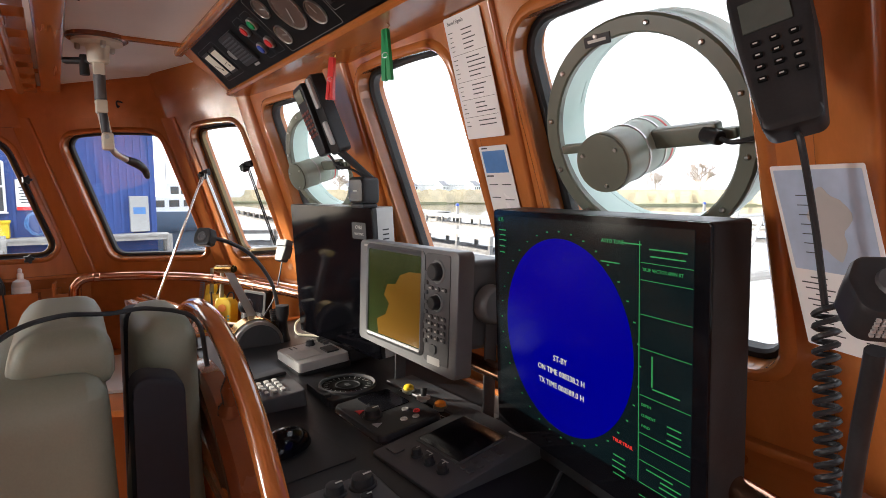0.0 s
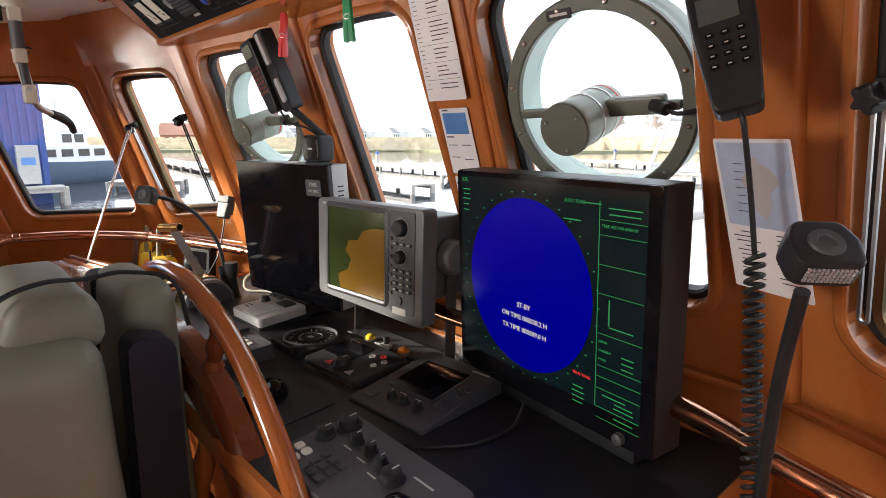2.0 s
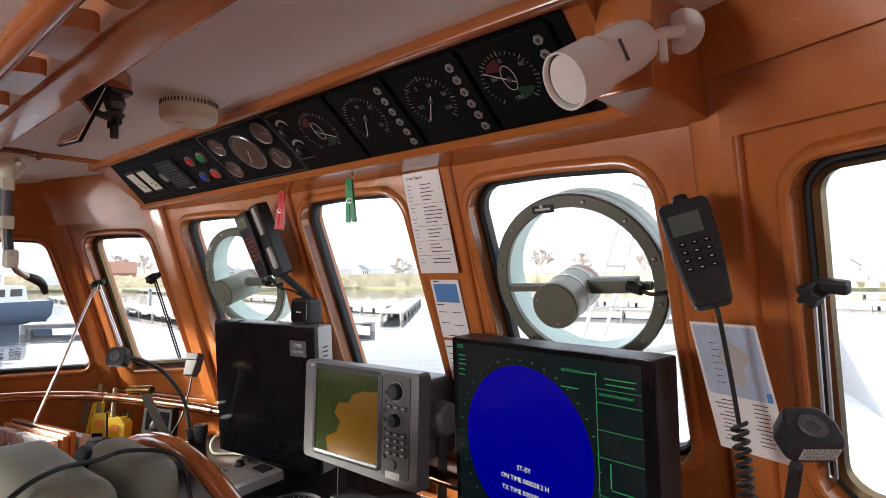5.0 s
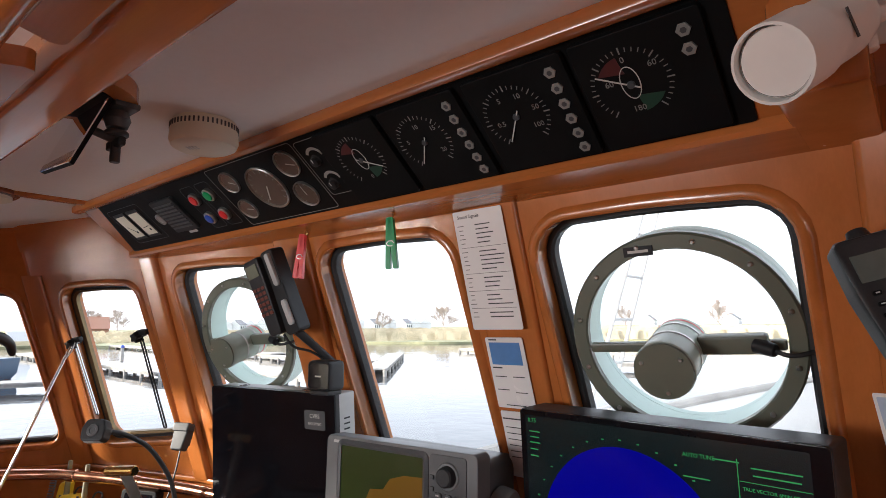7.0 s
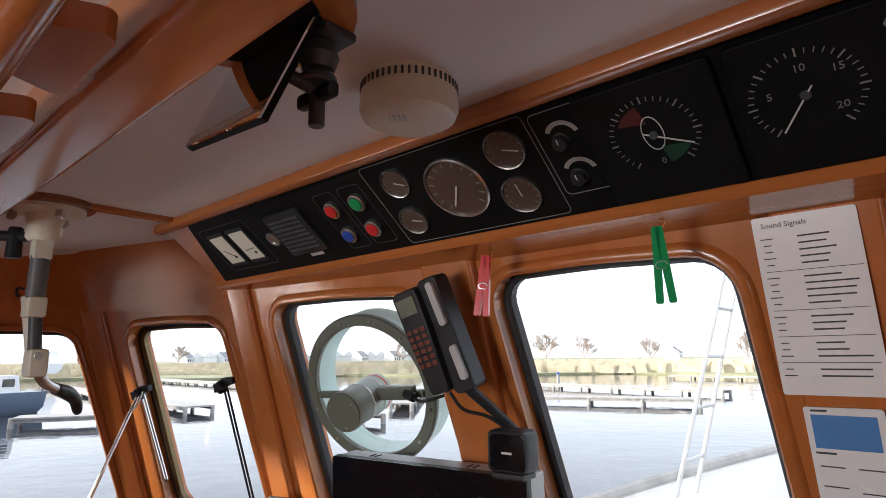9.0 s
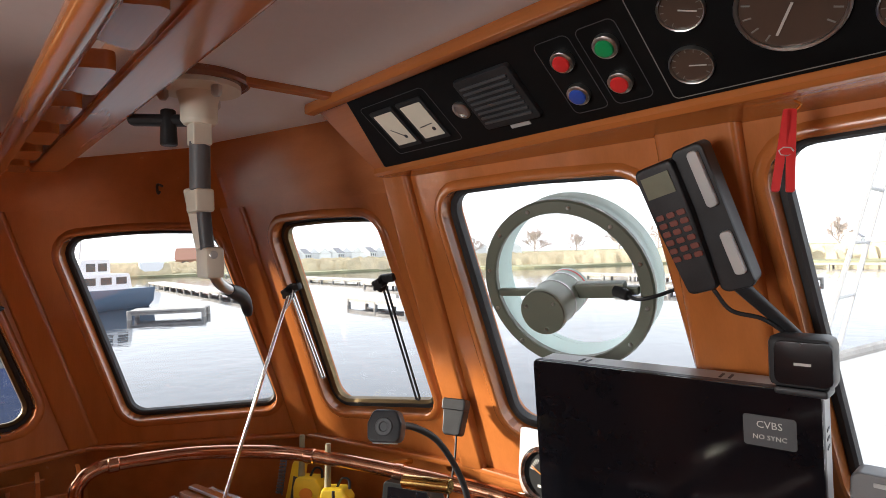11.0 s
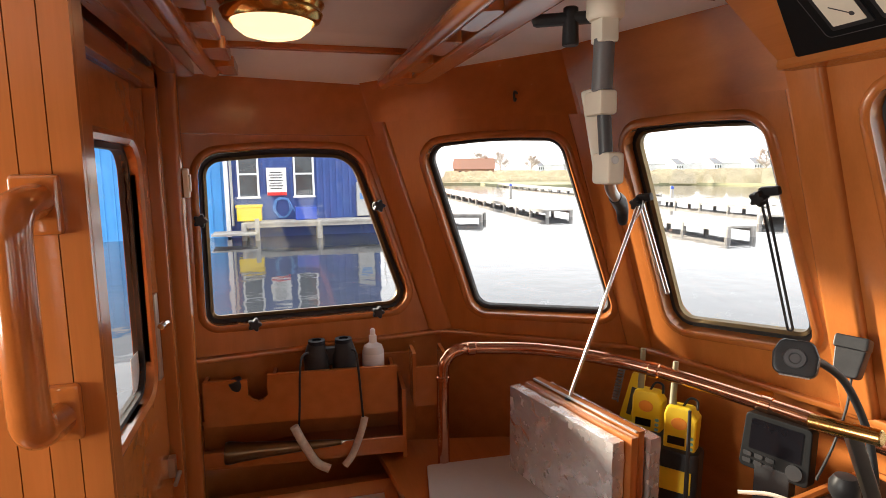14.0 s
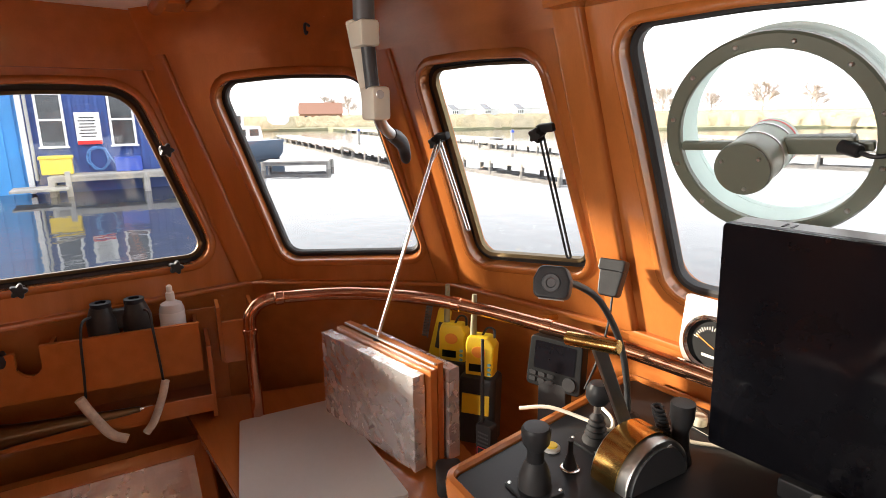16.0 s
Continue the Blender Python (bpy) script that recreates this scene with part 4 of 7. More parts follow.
# helm chair, turned away
def cushion(c, s, r, m=None, seg=4, taper=0.0):
    t = bmesh.new()
    bmesh.ops.create_cube(t, size=1)
    bmesh.ops.scale(t, vec=s, verts=t.verts)
    bmesh.ops.bevel(t, geom=t.edges[:], offset=r, segments=seg, affect="EDGES", profile=0.6)
    bmesh.ops.subdivide_edges(t, edges=[e for e in t.edges if e.calc_length() > 0.12], cuts=5, use_grid_fill=True)
    for v in t.verts:
        k = noise.noise(v.co * 7 + Vector(c))
        v.co += Vector((k, noise.noise(v.co * 6 + Vector((3, 1, 2))), 0.6 * k)) * 0.006
        up = max(0, v.co.z / s[2] + 0.5)
        v.co.y = v.co.y * (1 - taper * up ** 1.6) + 0.045 * taper * up
    bmesh.ops.translate(t, vec=c, verts=t.verts)
    return merge(bmesh.new(), t, m)


chair = thing("helm_chair", pose(-1.22, -0.05, 0), "olive-grey leatherette helm chair with black armrest, turned sideways", "chair")
back = part("backrest", cushion((-0.005, -0.005, 1.005), (0.45, 0.25, 0.62), 0.07, taper=0.22), UPHOLSTERY, chair)
part("head_roll", cushion((-0.035, 0.040, 1.325), (0.41, 0.16, 0.10), 0.045, taper=0.2), UPHOLSTERY, back, "padded roll along the top")
part("side_cushion", cushion((-0.075, 0.205, 1.035), (0.29, 0.13, 0.64), 0.055, taper=0.25), UPHOLSTERY, chair, "narrow side cushion")
arm = part("armrest", slab(rounded([(-0.04, 0.62), (0.05, 0.62), (0.05, 1.33), (-0.03, 1.35)], 0.025), -0.032, 0.032, 0.012, pose(0.165, 0.165, -0.01, 90, 0, 90) @ Matrix.Translation((0, -0.04, 0))), NAVY_PLASTIC, chair, "black plastic folded armrest")
part("armrest", slab(rounded([(-0.04, 0.62), (0.05, 0.62), (0.05, 1.33), (-0.03, 1.345)], 0.025), -0.032, 0.032, 0.012, pose(-0.20, 0.185, 0.02, 90, 0, 90) @ Matrix.Translation((0, -0.02, 0))), NAVY_PLASTIC, chair, "black plastic folded armrest")
part("seat", cushion((-0.10, -0.05, 0.66), (0.52, 0.52, 0.14), 0.05), UPHOLSTERY, chair)
part("column", lathe([(0, 0), (0.20, 0), (0.20, 0.02), (0.05, 0.05), (0.045, 0.60), (0, 0.60)], Matrix.Translation((-0.08, -0.05, 0))), STEEL, chair, "steel column on a round foot")
part("strap", tube(smooth_path([(0.13, -0.135, 1.22), (0.14, -0.095, 1.31), (0.12, -0.025, 1.374), (0.07, 0.045, 1.386), (0.02, 0.12, 1.372), (-0.01, 0.19, 1.368), (0.03, 0.265, 1.345), (0.075, 0.275, 1.26)], 8), 0.0045, 8), BLACK, chair, "black cord laid over the cushions")


# ---- devices let into the console ----
DESK_Z = 1.05


def device(name, x, y, turn, tilt, label, category):
    """A thing on the worktop: local x right, y away from the helmsman, z up."""
    return thing(name, pose(x, y, DESK_Z, tilt, 0, turn), label, category)


ob = device("autopilot_display", -0.922, 0.655, 4, 8, "grey sloping display unit with three black knobs on the console", "display unit")
part("housing", slab(rounded([(-0.118, -0.13), (0.118, -0.13), (0.112, 0.135), (-0.112, 0.135)], 0.008), -0.03, 0.026, 0.006), DARKGREY, ob)
part("screen", B((-0.012, 0.028, 0.027), (0.135, 0.125, 0.002), 0.0005), GLOSS_BLACK, ob, "dark glass screen")
part("screen_frame", ring_profile(rect(0.137, 0.127, 0.002, -0.012, 0.028), [(0, 0.024), (0, 0.0285), (0.006, 0.0285), (0.006, 0.024)]), DARKGREY, ob)
for i in range(3):
    knob(ob, -0.03 + i * 0.042, -0.075, 0.026, 0.011, 0.016)
part("power_key", slab(rect(0.04, 0.028, 0.008, -0.085, -0.09), 0.026, 0.029, 0.001), DARKGREY, ob)
key_grid(ob, 0.075, -0.04, 2, 4, 0.02, 0.026, 0.014, 0.012, 0.026, DARKGREY, 0.003)
bars(ob, [(0.07, 0.112, 0.05, 0.006), (-0.02, -0.05, 0.02, 0.003), (0.03, -0.05, 0.02, 0.003)], 0.0264, KEY)

ob = device("pilot_controller", -1.175, 0.632, 2, 5, "black autopilot controller with coloured buttons on the console", "controller")
part("housing", slab(rounded([(-0.118, -0.085), (0.118, -0.085), (0.112, 0.085), (-0.112, 0.085)], 0.016), -0.01, 0.026, 0.008), BLACK, ob)
part("silver_edge", ring_profile(rounded([(-0.118, -0.085), (0.118, -0.085), (0.112, 0.085), (-0.112, 0.085)], 0.016), [(0, 0.006), (0.0, 0.012), (0.0025, 0.012), (0.0025, 0.006)]), CHROME, ob)
part("screen", slab(rect(0.112, 0.088, 0.006, -0.048, 0.018), 0.026, 0.0275), GLOSS_BLACK, ob, "dark glass screen")
knob(ob, 0.012, -0.045, 0.026, 0.021, 0.02)
for x, y, mat in ((0.035, 0.03, LIGHTGREY), (0.062, 0.045, RED), (0.085, 0.028, LIGHTGREY), (0.078, 0.0, LIGHTGREY)):
    part("button", lathe([(0.0085, 0.026), (0.008, 0.029), (0.0055, 0.029), (0.005, 0.0275), (0, 0.0275)], Matrix.Translation((x, y, 0)), 16), mat, ob)
for x, y, mat in ((-0.03, -0.055, RED), (0.06, -0.058, LIGHTGREY)):
    part("warning_key", slab([(x - 0.012, y - 0.009), (x + 0.012, y - 0.009), (x, y + 0.011)], 0.026, 0.0275), mat, ob)

ob = device("rudder_dial", -1.402, 0.632, 0, 0, "flat black square instrument with a round glass dial", "dial")
part("housing", slab(rect(0.175, 0.175, 0.012), 0, 0.018, 0.004), BLACK, ob)
part("bezel", lathe([(0.078, 0.018), (0.078, 0.024), (0.074, 0.026), (0.070, 0.022), (0.070, 0.018)], None, 40), DARKGREY, ob)
part("dial_face", lathe([(0.070, 0.0185), (0, 0.0185)], None, 40), PANEL, ob)
bm = bmesh.new()
for i in range(24):
    a = i * math.pi / 12
    box(bm, (0, 0, 0), (0.010 if i % 3 else 0.014, 0.0016, 0.0006), Matrix.Translation((0.058 * math.cos(a), 0.058 * math.sin(a), 0.0195)) @ Matrix.Rotation(a, 4, "Z"))
part("scale_print", bm, LIGHTGREY, ob, "pale scale marks", smooth=False)
part("inner_ring", lathe([(0.034, 0.0186), (0.034, 0.0205), (0.031, 0.0205), (0.031, 0.0186)], None, 32), DARKGREY, ob)
part("label_plate", B((0, 0, 0.0192), (0.02, 0.012, 0.001)), DARKGREY, ob)
part("clip", B((0.05, -0.083, 0.016), (0.022, 0.02, 0.02), 0.003), BLACK, ob)

ob = device("intercom", -1.695, 0.648, 2, 4, "grey ribbed intercom loudspeaker unit on the console", "intercom")
part("housing", slab(rect(0.19, 0.165, 0.012), -0.005, 0.042, 0.006), LIGHTGREY, ob)
part("base", slab(rect(0.196, 0.172, 0.012), -0.01, 0.014), BLACK, ob)
for i in range(14):
    part("rib", B((-0.015 + i * 0.00552, -0.035, 0.044), (0.0035, 0.085, 0.004), 0.001), KEY, ob)
knob(ob, -0.06, 0.02, 0.042, 0.014, 0.018)
part("meter", B((0.03, 0.045, 0.044), (0.06, 0.04, 0.006), 0.001), BLACK, ob)
for i in range(3):
    part("switch", B((-0.07 + i * 0.02, 0.06, 0.048), (0.012, 0.018, 0.010), 0.002), DARKGREY, ob)
bars(ob, [(-0.065, -0.03, 0.03, 0.005), (-0.065, -0.045, 0.03, 0.005)], 0.0424)

ob = device("keypad_telephone", -1.468, 0.432, -2, 5, "black telephone keypad unit lying on the console", "telephone")
part("housing", slab(rect(0.20, 0.155, 0.012), -0.006, 0.036, 0.006), DARKGREY, ob)
key_grid(ob, -0.02, -0.055, 4, 5, 0.026, 0.021, 0.019, 0.012, 0.036, LIGHTGREY, 0.005)
part("cradle", B((-0.065, 0.0, 0.04), (0.045, 0.14, 0.012), 0.004), BLACK, ob)

ob = device("switch_panel", -1.210, 0.765, 2, 0, "small black panel with amber lamps and a switch", "switch panel")
part("plate", slab(rect(0.235, 0.055, 0.008), 0, 0.003, 0.001), PANEL, ob)
part("outline", ring_profile(rect(0.225, 0.045, 0.008), [(0, 0.003), (0, 0.0036), (0.001, 0.0036), (0.001, 0.003)]), KEY, ob, "thin white outline")
for x, mat in ((-0.085, YELLOW), (0.06, ORANGE)):
    part("lamp_collar", lathe([(0.018, 0.003), (0.018, 0.011), (0.015, 0.013), (0, 0.013)], Matrix.Translation((x, 0, 0)), 20), STEEL, ob)
    part("lamp_lens", lathe([(0.0145, 0.012), (0.014, 0.02), (0.009, 0.024), (0, 0.025)], Matrix.Translation((x, 0, 0)), 20), mat, ob, "amber lens")
part("lamp_collar", lathe([(0.018, 0.003), (0.018, 0.013), (0.012, 0.015), (0, 0.015)], Matrix.Translation((-0.014, 0, 0)), 20), KEY, ob)
part("toggle", rod((-0.014, 0, 0.013), (-0.018, 0.004, 0.034), 0.007, 0.009), BLACK, ob)

ob = device("fuse_panel", -1.775, 0.792, 4, 0, "small black panel with two toggle switches", "switch panel")
part("plate", slab(rect(0.10, 0.05, 0.008), 0, 0.003, 0.001), PANEL, ob)
part("outline", ring_profile(rect(0.092, 0.042, 0.008), [(0, 0.003), (0, 0.0036), (0.001, 0.0036), (0.001, 0.003)]), KEY, ob, "thin white outline")
for x in (-0.02, 0.02):
    part("toggle", rod((x, 0, 0.003), (x, 0.006, 0.022), 0.007, 0.006), BLACK, ob)
ob = device("dimmer_panel", -2.062, 0.815, -3, 0, "small panel with two cream dimmer knobs", "switch panel")
part("plate", slab(rect(0.12, 0.055, 0.008), 0, 0.003, 0.001), PANEL, ob)
part("outline", ring_profile(rect(0.112, 0.048, 0.008), [(0, 0.003), (0, 0.0036), (0.001, 0.0036), (0.001, 0.003)]), KEY, ob, "thin white outline")
for x in (-0.026, 0.026):
    part("knob", lathe([(0.018, 0.003), (0.018, 0.02), (0.014, 0.024), (0, 0.024)], Matrix.Translation((x, 0, 0)), 20), CREAM, ob, "cream knob")

ob = device("radar_keyboard", -0.74, 0.372, -1, 5, "dark grey radar control keyboard with dials and pale keys", "keyboard")
part("housing", slab(rounded([(-0.18, -0.10), (0.18, -0.10), (0.18, 0.085), (-0.18, 0.085)], 0.014), -0.008, 0.024, 0.006), DARKGREY, ob)
for i, (x, y, r) in enumerate(((-0.14, 0.05, 0.022), (-0.08, 0.03, 0.012), (-0.035, 0.03, 0.012), (0.01, 0.02, 0.012), (0.055, 0.01, 0.02), (-0.145, 0.0, 0.018))):
    knob(ob, x, y, 0.024, r, 0.02)
key_grid(ob, -0.15, -0.075, 2, 2, 0.026, 0.024, 0.02, 0.018, 0.024, CREAM, 0.004)
key_grid(ob, -0.09, -0.075, 3, 3, 0.026, 0.022, 0.02, 0.015, 0.024, DARKGREY, 0.004)
bars(ob, [(-0.08, 0.008, 0.025, 0.003), (-0.03, 0.004, 0.025, 0.003), (0.02, -0.008, 0.025, 0.003), (0.10, 0.04, 0.05, 0.004)], 0.0243, KEY)
part("trackball", lathe([(0.03, 0.024), (0.028, 0.034), (0.018, 0.044), (0, 0.048)], Matrix.Translation((0.12, -0.03, 0)), 24), GLOSS_BLACK, ob)

ob = device("computer_mouse", -1.135, 0.365, 25, 0, "black computer mouse on a dark mat", "mouse")
bm = bmesh.new()
bmesh.ops.create_uvsphere(bm, u_segments=24, v_segments=14, radius=1)
bmesh.ops.delete(bm, geom=[v for v in bm.verts if v.co.z < -0.1], context="VERTS")
bmesh.ops.scale(bm, vec=(0.042, 0.068, 0.044), verts=bm.verts)
bmesh.ops.translate(bm, vec=(0, 0, 0.007), verts=bm.verts)
part("body", bm, GLOSS_BLACK, ob)
part("wheel", rod((-0.004, 0.035, 0.036), (0.004, 0.035, 0.036), 0.010), RUBBER, ob)
single("mouse_mat", slab(rect(0.23, 0.20, 0.01), 0, 0.003, 0.001), RUBBER, "dark mat under the computer mouse", "mat", m=pose(-1.13, 0.37, DESK_Z, 0, 0, 8))
ob.location.z += 0.003
single("cable", tube(smooth_path([(-0.82, 0.47, 1.056), (-0.77, 0.49, 1.056), (-0.70, 0.58, 1.056), (-0.69, 0.68, 1.058), (-0.70, 0.73, 1.09)], 8), 0.0035, 8), BLACK, "thin black cable lying on the console", "cable")

# engine telegraph with its brass lever
ob = thing("engine_telegraph", pose(-2.035, 0.565, 1.05), "engine telegraph drum with brass band and tall lever", "telegraph")
half = [(0.088 * math.cos(a), 0.088 * math.sin(a)) for a in [math.pi * i / 24 for i in range(25)]]
part("drum", slab([(0.088, -0.002)] + half + [(-0.088, -0.002)], -0.045, 0.045, 0.006, Matrix(((0, 0, 1, 0), (1, 0, 0, 0), (0, 1, 0, 0), (0, 0, 0, 1)))), STEEL, ob, "brushed steel drum")
bm = bmesh.new()
for i in range(24):
    a0, a1 = math.pi * i / 24, math.pi * (i + 1) / 24
    v = [bm.verts.new((x, 0.091 * math.cos(a), 0.091 * math.sin(a))) for x, a in ((-0.04, a0), (0.02, a0), (0.02, a1), (-0.04, a1))]
    bm.faces.new(v)
bmesh.ops.remove_doubles(bm, verts=bm.verts, dist=0.0005)
bmesh.ops.solidify(bm, geom=bm.faces, thickness=0.002)
part("brass_band", bm, BRASS, ob, "polished brass band")
part("scale_window", B((0.047, 0.03, 0.06), (0.002, 0.035, 0.014), 0, Matrix.Rotation(0.3, 4, "X")), LIGHTGREY, ob)
part("face", slab([(0.076 * math.cos(a), 0.076 * math.sin(a)) for a in [math.pi * i / 20 for i in range(21)]], 0.045, 0.049, 0.002, Matrix(((0, 0, 1, 0), (1, 0, 0, 0), (0, 1, 0, 0), (0, 0, 0, 1)))), DARKGREY, ob)
part("lever", B((0, 0, 0), (0.012, 0.028, 0.25), 0.003, axis((-0.055, 0.02, 0.06), (-0.06, -0.075, 0.27)) @ Matrix.Translation((0, 0, 0.11))), STEEL, ob)
part("handle", rod((-0.12, -0.095, 0.262), (-0.015, -0.062, 0.272), 0.014, seg=18), BRASS, ob, "round brass grip")


def joystick(x, y, label, bellows):
    j = thing("joystick", pose(x, y, DESK_Z), label, "joystick")
    part("plate", slab(rect(0.085, 0.085, 0.01), 0, 0.006, 0.002), BLACK, j)
    for sx in (-1, 1):
        for sy in (-1, 1):
            part("screw", lathe([(0.004, 0.006), (0.003, 0.008), (0, 0.008)], Matrix.Translation((sx * 0.034, sy * 0.034, 0)), 8), STEEL, j)
    if bellows:
        prof = [(0.030, 0.006)]
        for i in range(5):
            prof += [(0.028 - i * 0.003, 0.012 + i * 0.012), (0.020 - i * 0.002, 0.018 + i * 0.012)]
        part("bellows", lathe(prof + [(0.008, 0.072), (0, 0.072)]), RUBBER, j, "ribbed rubber bellows")
        part("stick", rod((0, 0, 0.07), (0, 0, 0.10), 0.008), STEEL, j)
        part("grip", lathe([(0, 0.092), (0.018, 0.094), (0.026, 0.108), (0.026, 0.126), (0.018, 0.14), (0, 0.142)]), BLACK, j, "round black knob")
    else:
        part("boot", lathe([(0.032, 0.006), (0.03, 0.03), (0.024, 0.05), (0.018, 0.062), (0, 0.065)]), RUBBER, j, "rubber boot")
        part("grip", lathe([(0.017, 0.055), (0.016, 0.085), (0.026, 0.10), (0.028, 0.125), (0.024, 0.132), (0, 0.133)]), BLACK, j, "black grip")
    return j


joystick(-2.10, 0.353, "black joystick on a square plate on the console", False)
joystick(-2.155, 0.565, "black lever with ribbed bellows on the console", True)
ob = thing("push_button", pose(-2.186, 0.467, DESK_Z), "yellow push button in a pale ring", "button")
part("ring", lathe([(0.019, 0), (0.019, 0.006), (0.014, 0.008), (0, 0.008)]), KEY, ob)
part("cap", lathe([(0.0135, 0.008), (0.013, 0.011), (0, 0.012)]), YELLOW, ob, "yellow cap")
ob = thing("toggle_switch", pose(-2.113, 0.453, DESK_Z), "black toggle switch in a chrome ring", "switch")
part("ring", lathe([(0.020, 0), (0.020, 0.004), (0.016, 0.006), (0, 0.006)]), CHROME, ob)
part("boot", lathe([(0.015, 0.005), (0.008, 0.03), (0.006, 0.035), (0.005, 0.06), (0.007, 0.065), (0, 0.066)]), BLACK, ob)

# ---- copper hand rail round the front ----
rail_path = [(-3.11, 0.045, 0.80), (-3.11, 0.045, 1.10), (-3.11, 0.06, 1.16), (-3.11, 0.10, 1.186), (-3.105, 0.16, 1.187), (-3.03, 0.35, 1.187), (-2.86, 0.523, 1.187), (-2.67, 0.62, 1.187), (-2.44, 0.70, 1.187), (-2.2, 0.765, 1.187), (-1.9, 0.80, 1.187), (-1.33, 0.815, 1.187), (-0.7, 0.80, 1.187), (-0.385, 0.755, 1.187), (-0.2, 0.69, 1.187), (0.05, 0.60, 1.187), (0.3, 0.42, 1.187)]
rail = thing("hand_rail", ident(), "polished copper tube hand rail round the front of the wheelhouse", "rail")
part("tube", tube(smooth_path(rail_path, 8), 0.020, 16), COPPER, rail)
for p, q in (((-3.11, 0.045, 1.085), (-3.11, 0.045, 1.105)), ((-3.108, 0.125, 1.187), (-3.106, 0.155, 1.187)), ((-2.77, 0.574, 1.187), (-2.74, 0.59, 1.187)), ((-2.48, 0.688, 1.187), (-2.45, 0.698, 1.187))):
    part("coupling", rod(p, q, 0.0225, seg=18), COPPER, rail, "copper coupling")
for x, y in ((-2.55, 0.67), (-1.6, 0.812), (-0.45, 0.77), (-2.95, 0.44)):
    part("bracket", rod((x, y, 1.187), (x - 0.02, y + 0.14, 1.16), 0.009), BRASS, rail)

# ---- instrument coaming over the front windows ----
coaming_sec = [(0.80, 1.965), (0.592, 1.965), (0.586, 1.972), (0.588, 1.985), (0.43, 2.112), (0.42, 2.125), (0.80, 2.125)]
bm = bmesh.new()
a = [bm.verts.new((-2.40, y, z)) for y, z in coaming_sec]
b = [bm.verts.new((-0.40, y, z)) for y, z in coaming_sec]
for i in range(len(coaming_sec)):
    j = (i + 1) % len(coaming_sec)
    bm.faces.new((a[i], a[j], b[j], b[i]))
bm.faces.new(a)
bm.faces.new(b[::-1])
coaming = structure("trim_coaming", bm, WOOD_X, "varnished coaming that carries the instrument panel", "trim", True)
structure("trim_cornice", B((-1.40, 0.418, 2.108), (2.02, 0.03, 0.026), 0.008), WOOD_X, "varnished cornice moulding", "trim", True)
structure("trim_coaming_end", B((-0.36, 0.62, 2.045), (0.09, 0.30, 0.16), 0.006), WOOD_Z, "varnished end block of the coaming", "trim", True)
# black panel frame: x along, y up the slope, z into the room
px_, py_ = Vector((1, 0, 0)), Vector((0, -0.16, 0.128)).normalized()
pz_ = px_.cross(py_)
GM = Matrix(((1, py_.x, pz_.x, -2.30), (0, py_.y, pz_.y, 0.594), (0, py_.z, pz_.z, 1.983), (0, 0, 0, 1)))
gp = thing("instrument_panel", GM, "long black overhead instrument panel with round gauges", "instrument panel")
part("plate", slab(rounded([(-0.052, 0.006), (1.86, 0.006), (1.86, 0.196), (0.02, 0.196)], 0.004), 0.0, 0.006, 0.002), PANEL, gp)


def gauge(u, v, r, needle, face=PANEL, rim=STEEL, ticks=11, name="gauge"):
    g = part(name, lathe([(r, 0.006), (r, 0.010), (r * 0.97, 0.012), (r * 0.92, 0.011), (r * 0.92, 0.007), (0, 0.007)], None, 32), rim, gp)
    g.matrix_local = Matrix.Translation((u, v, 0))
    part("dial_face", lathe([(r * 0.915, 0.0072), (r * 0.915, 0.0078), (0, 0.0078)], None, 32), face, g)
    bm = bmesh.new()
    for i in range(ticks):
        a = math.radians(225 - 270 * i / (ticks - 1))
        box(bm, (0, 0, 0), (r * 0.16, r * 0.035, 0.0005), Matrix.Translation((r * 0.78 * math.cos(a), r * 0.78 * math.sin(a), 0.0084)) @ Matrix.Rotation(a, 4, "Z"))
    part("scale_print", bm, DIM_MARK, g, "pale scale marks", smooth=False)
    part("needle", B((r * 0.28, 0, 0.0092), (r * 0.75, r * 0.05, 0.001), 0, Matrix.Rotation(radians(needle), 4, "Z")), KEY, g, "pale needle")
    return g


BROWN_FACE = material("brown_dial_face", (0.09, 0.06, 0.045), 0.3, var=0.1)
for u in (0.098, 0.19):
    m = part("meter", slab(rect(0.078, 0.105, 0.004, u, 0.102), 0.006, 0.010, 0.001), BLACK, gp)
    part("dial_face", slab(rect(0.062, 0.085, 0.002, u, 0.102), 0.010, 0.0108), CREAM, m, "cream meter face")
    part("needle", B((0, 0, 0.0112), (0.04, 0.002, 0.0006), 0, Matrix.Translation((u, 0.09, 0)) @ Matrix.Rotation(radians(140 if u < 0.15 else 5), 4, "Z")), INK, m)
    part("pivot", lathe([(0.005, 0.0108), (0.004, 0.012), (0, 0.012)], Matrix.Translation((u + 0.014, 0.078, 0)), 10), INK, m)
part("frame_line", ring_profile(rect(0.21, 0.135, 0.01, 0.144, 0.102), [(0, 0.006), (0, 0.0066), (0.0012, 0.0066), (0.0012, 0.006)]), DARKGREY, gp)
part("push_button", lathe([(0.019, 0.006), (0.019, 0.010), (0.015, 0.011), (0.0145, 0.008), (0, 0.008)], Matrix.Translation((0.300, 0.098, 0))), STEEL, gp)
sp = part("loudspeaker", slab(rect(0.13, 0.115, 0.006, 0.395, 0.102), 0.006, 0.016, 0.004), BLACK, gp)
for i in range(8):
    part("slat", B((0.395, 0.062 + i * 0.0115, 0.017), (0.11, 0.005, 0.004), 0.001), DARKGREY, sp)
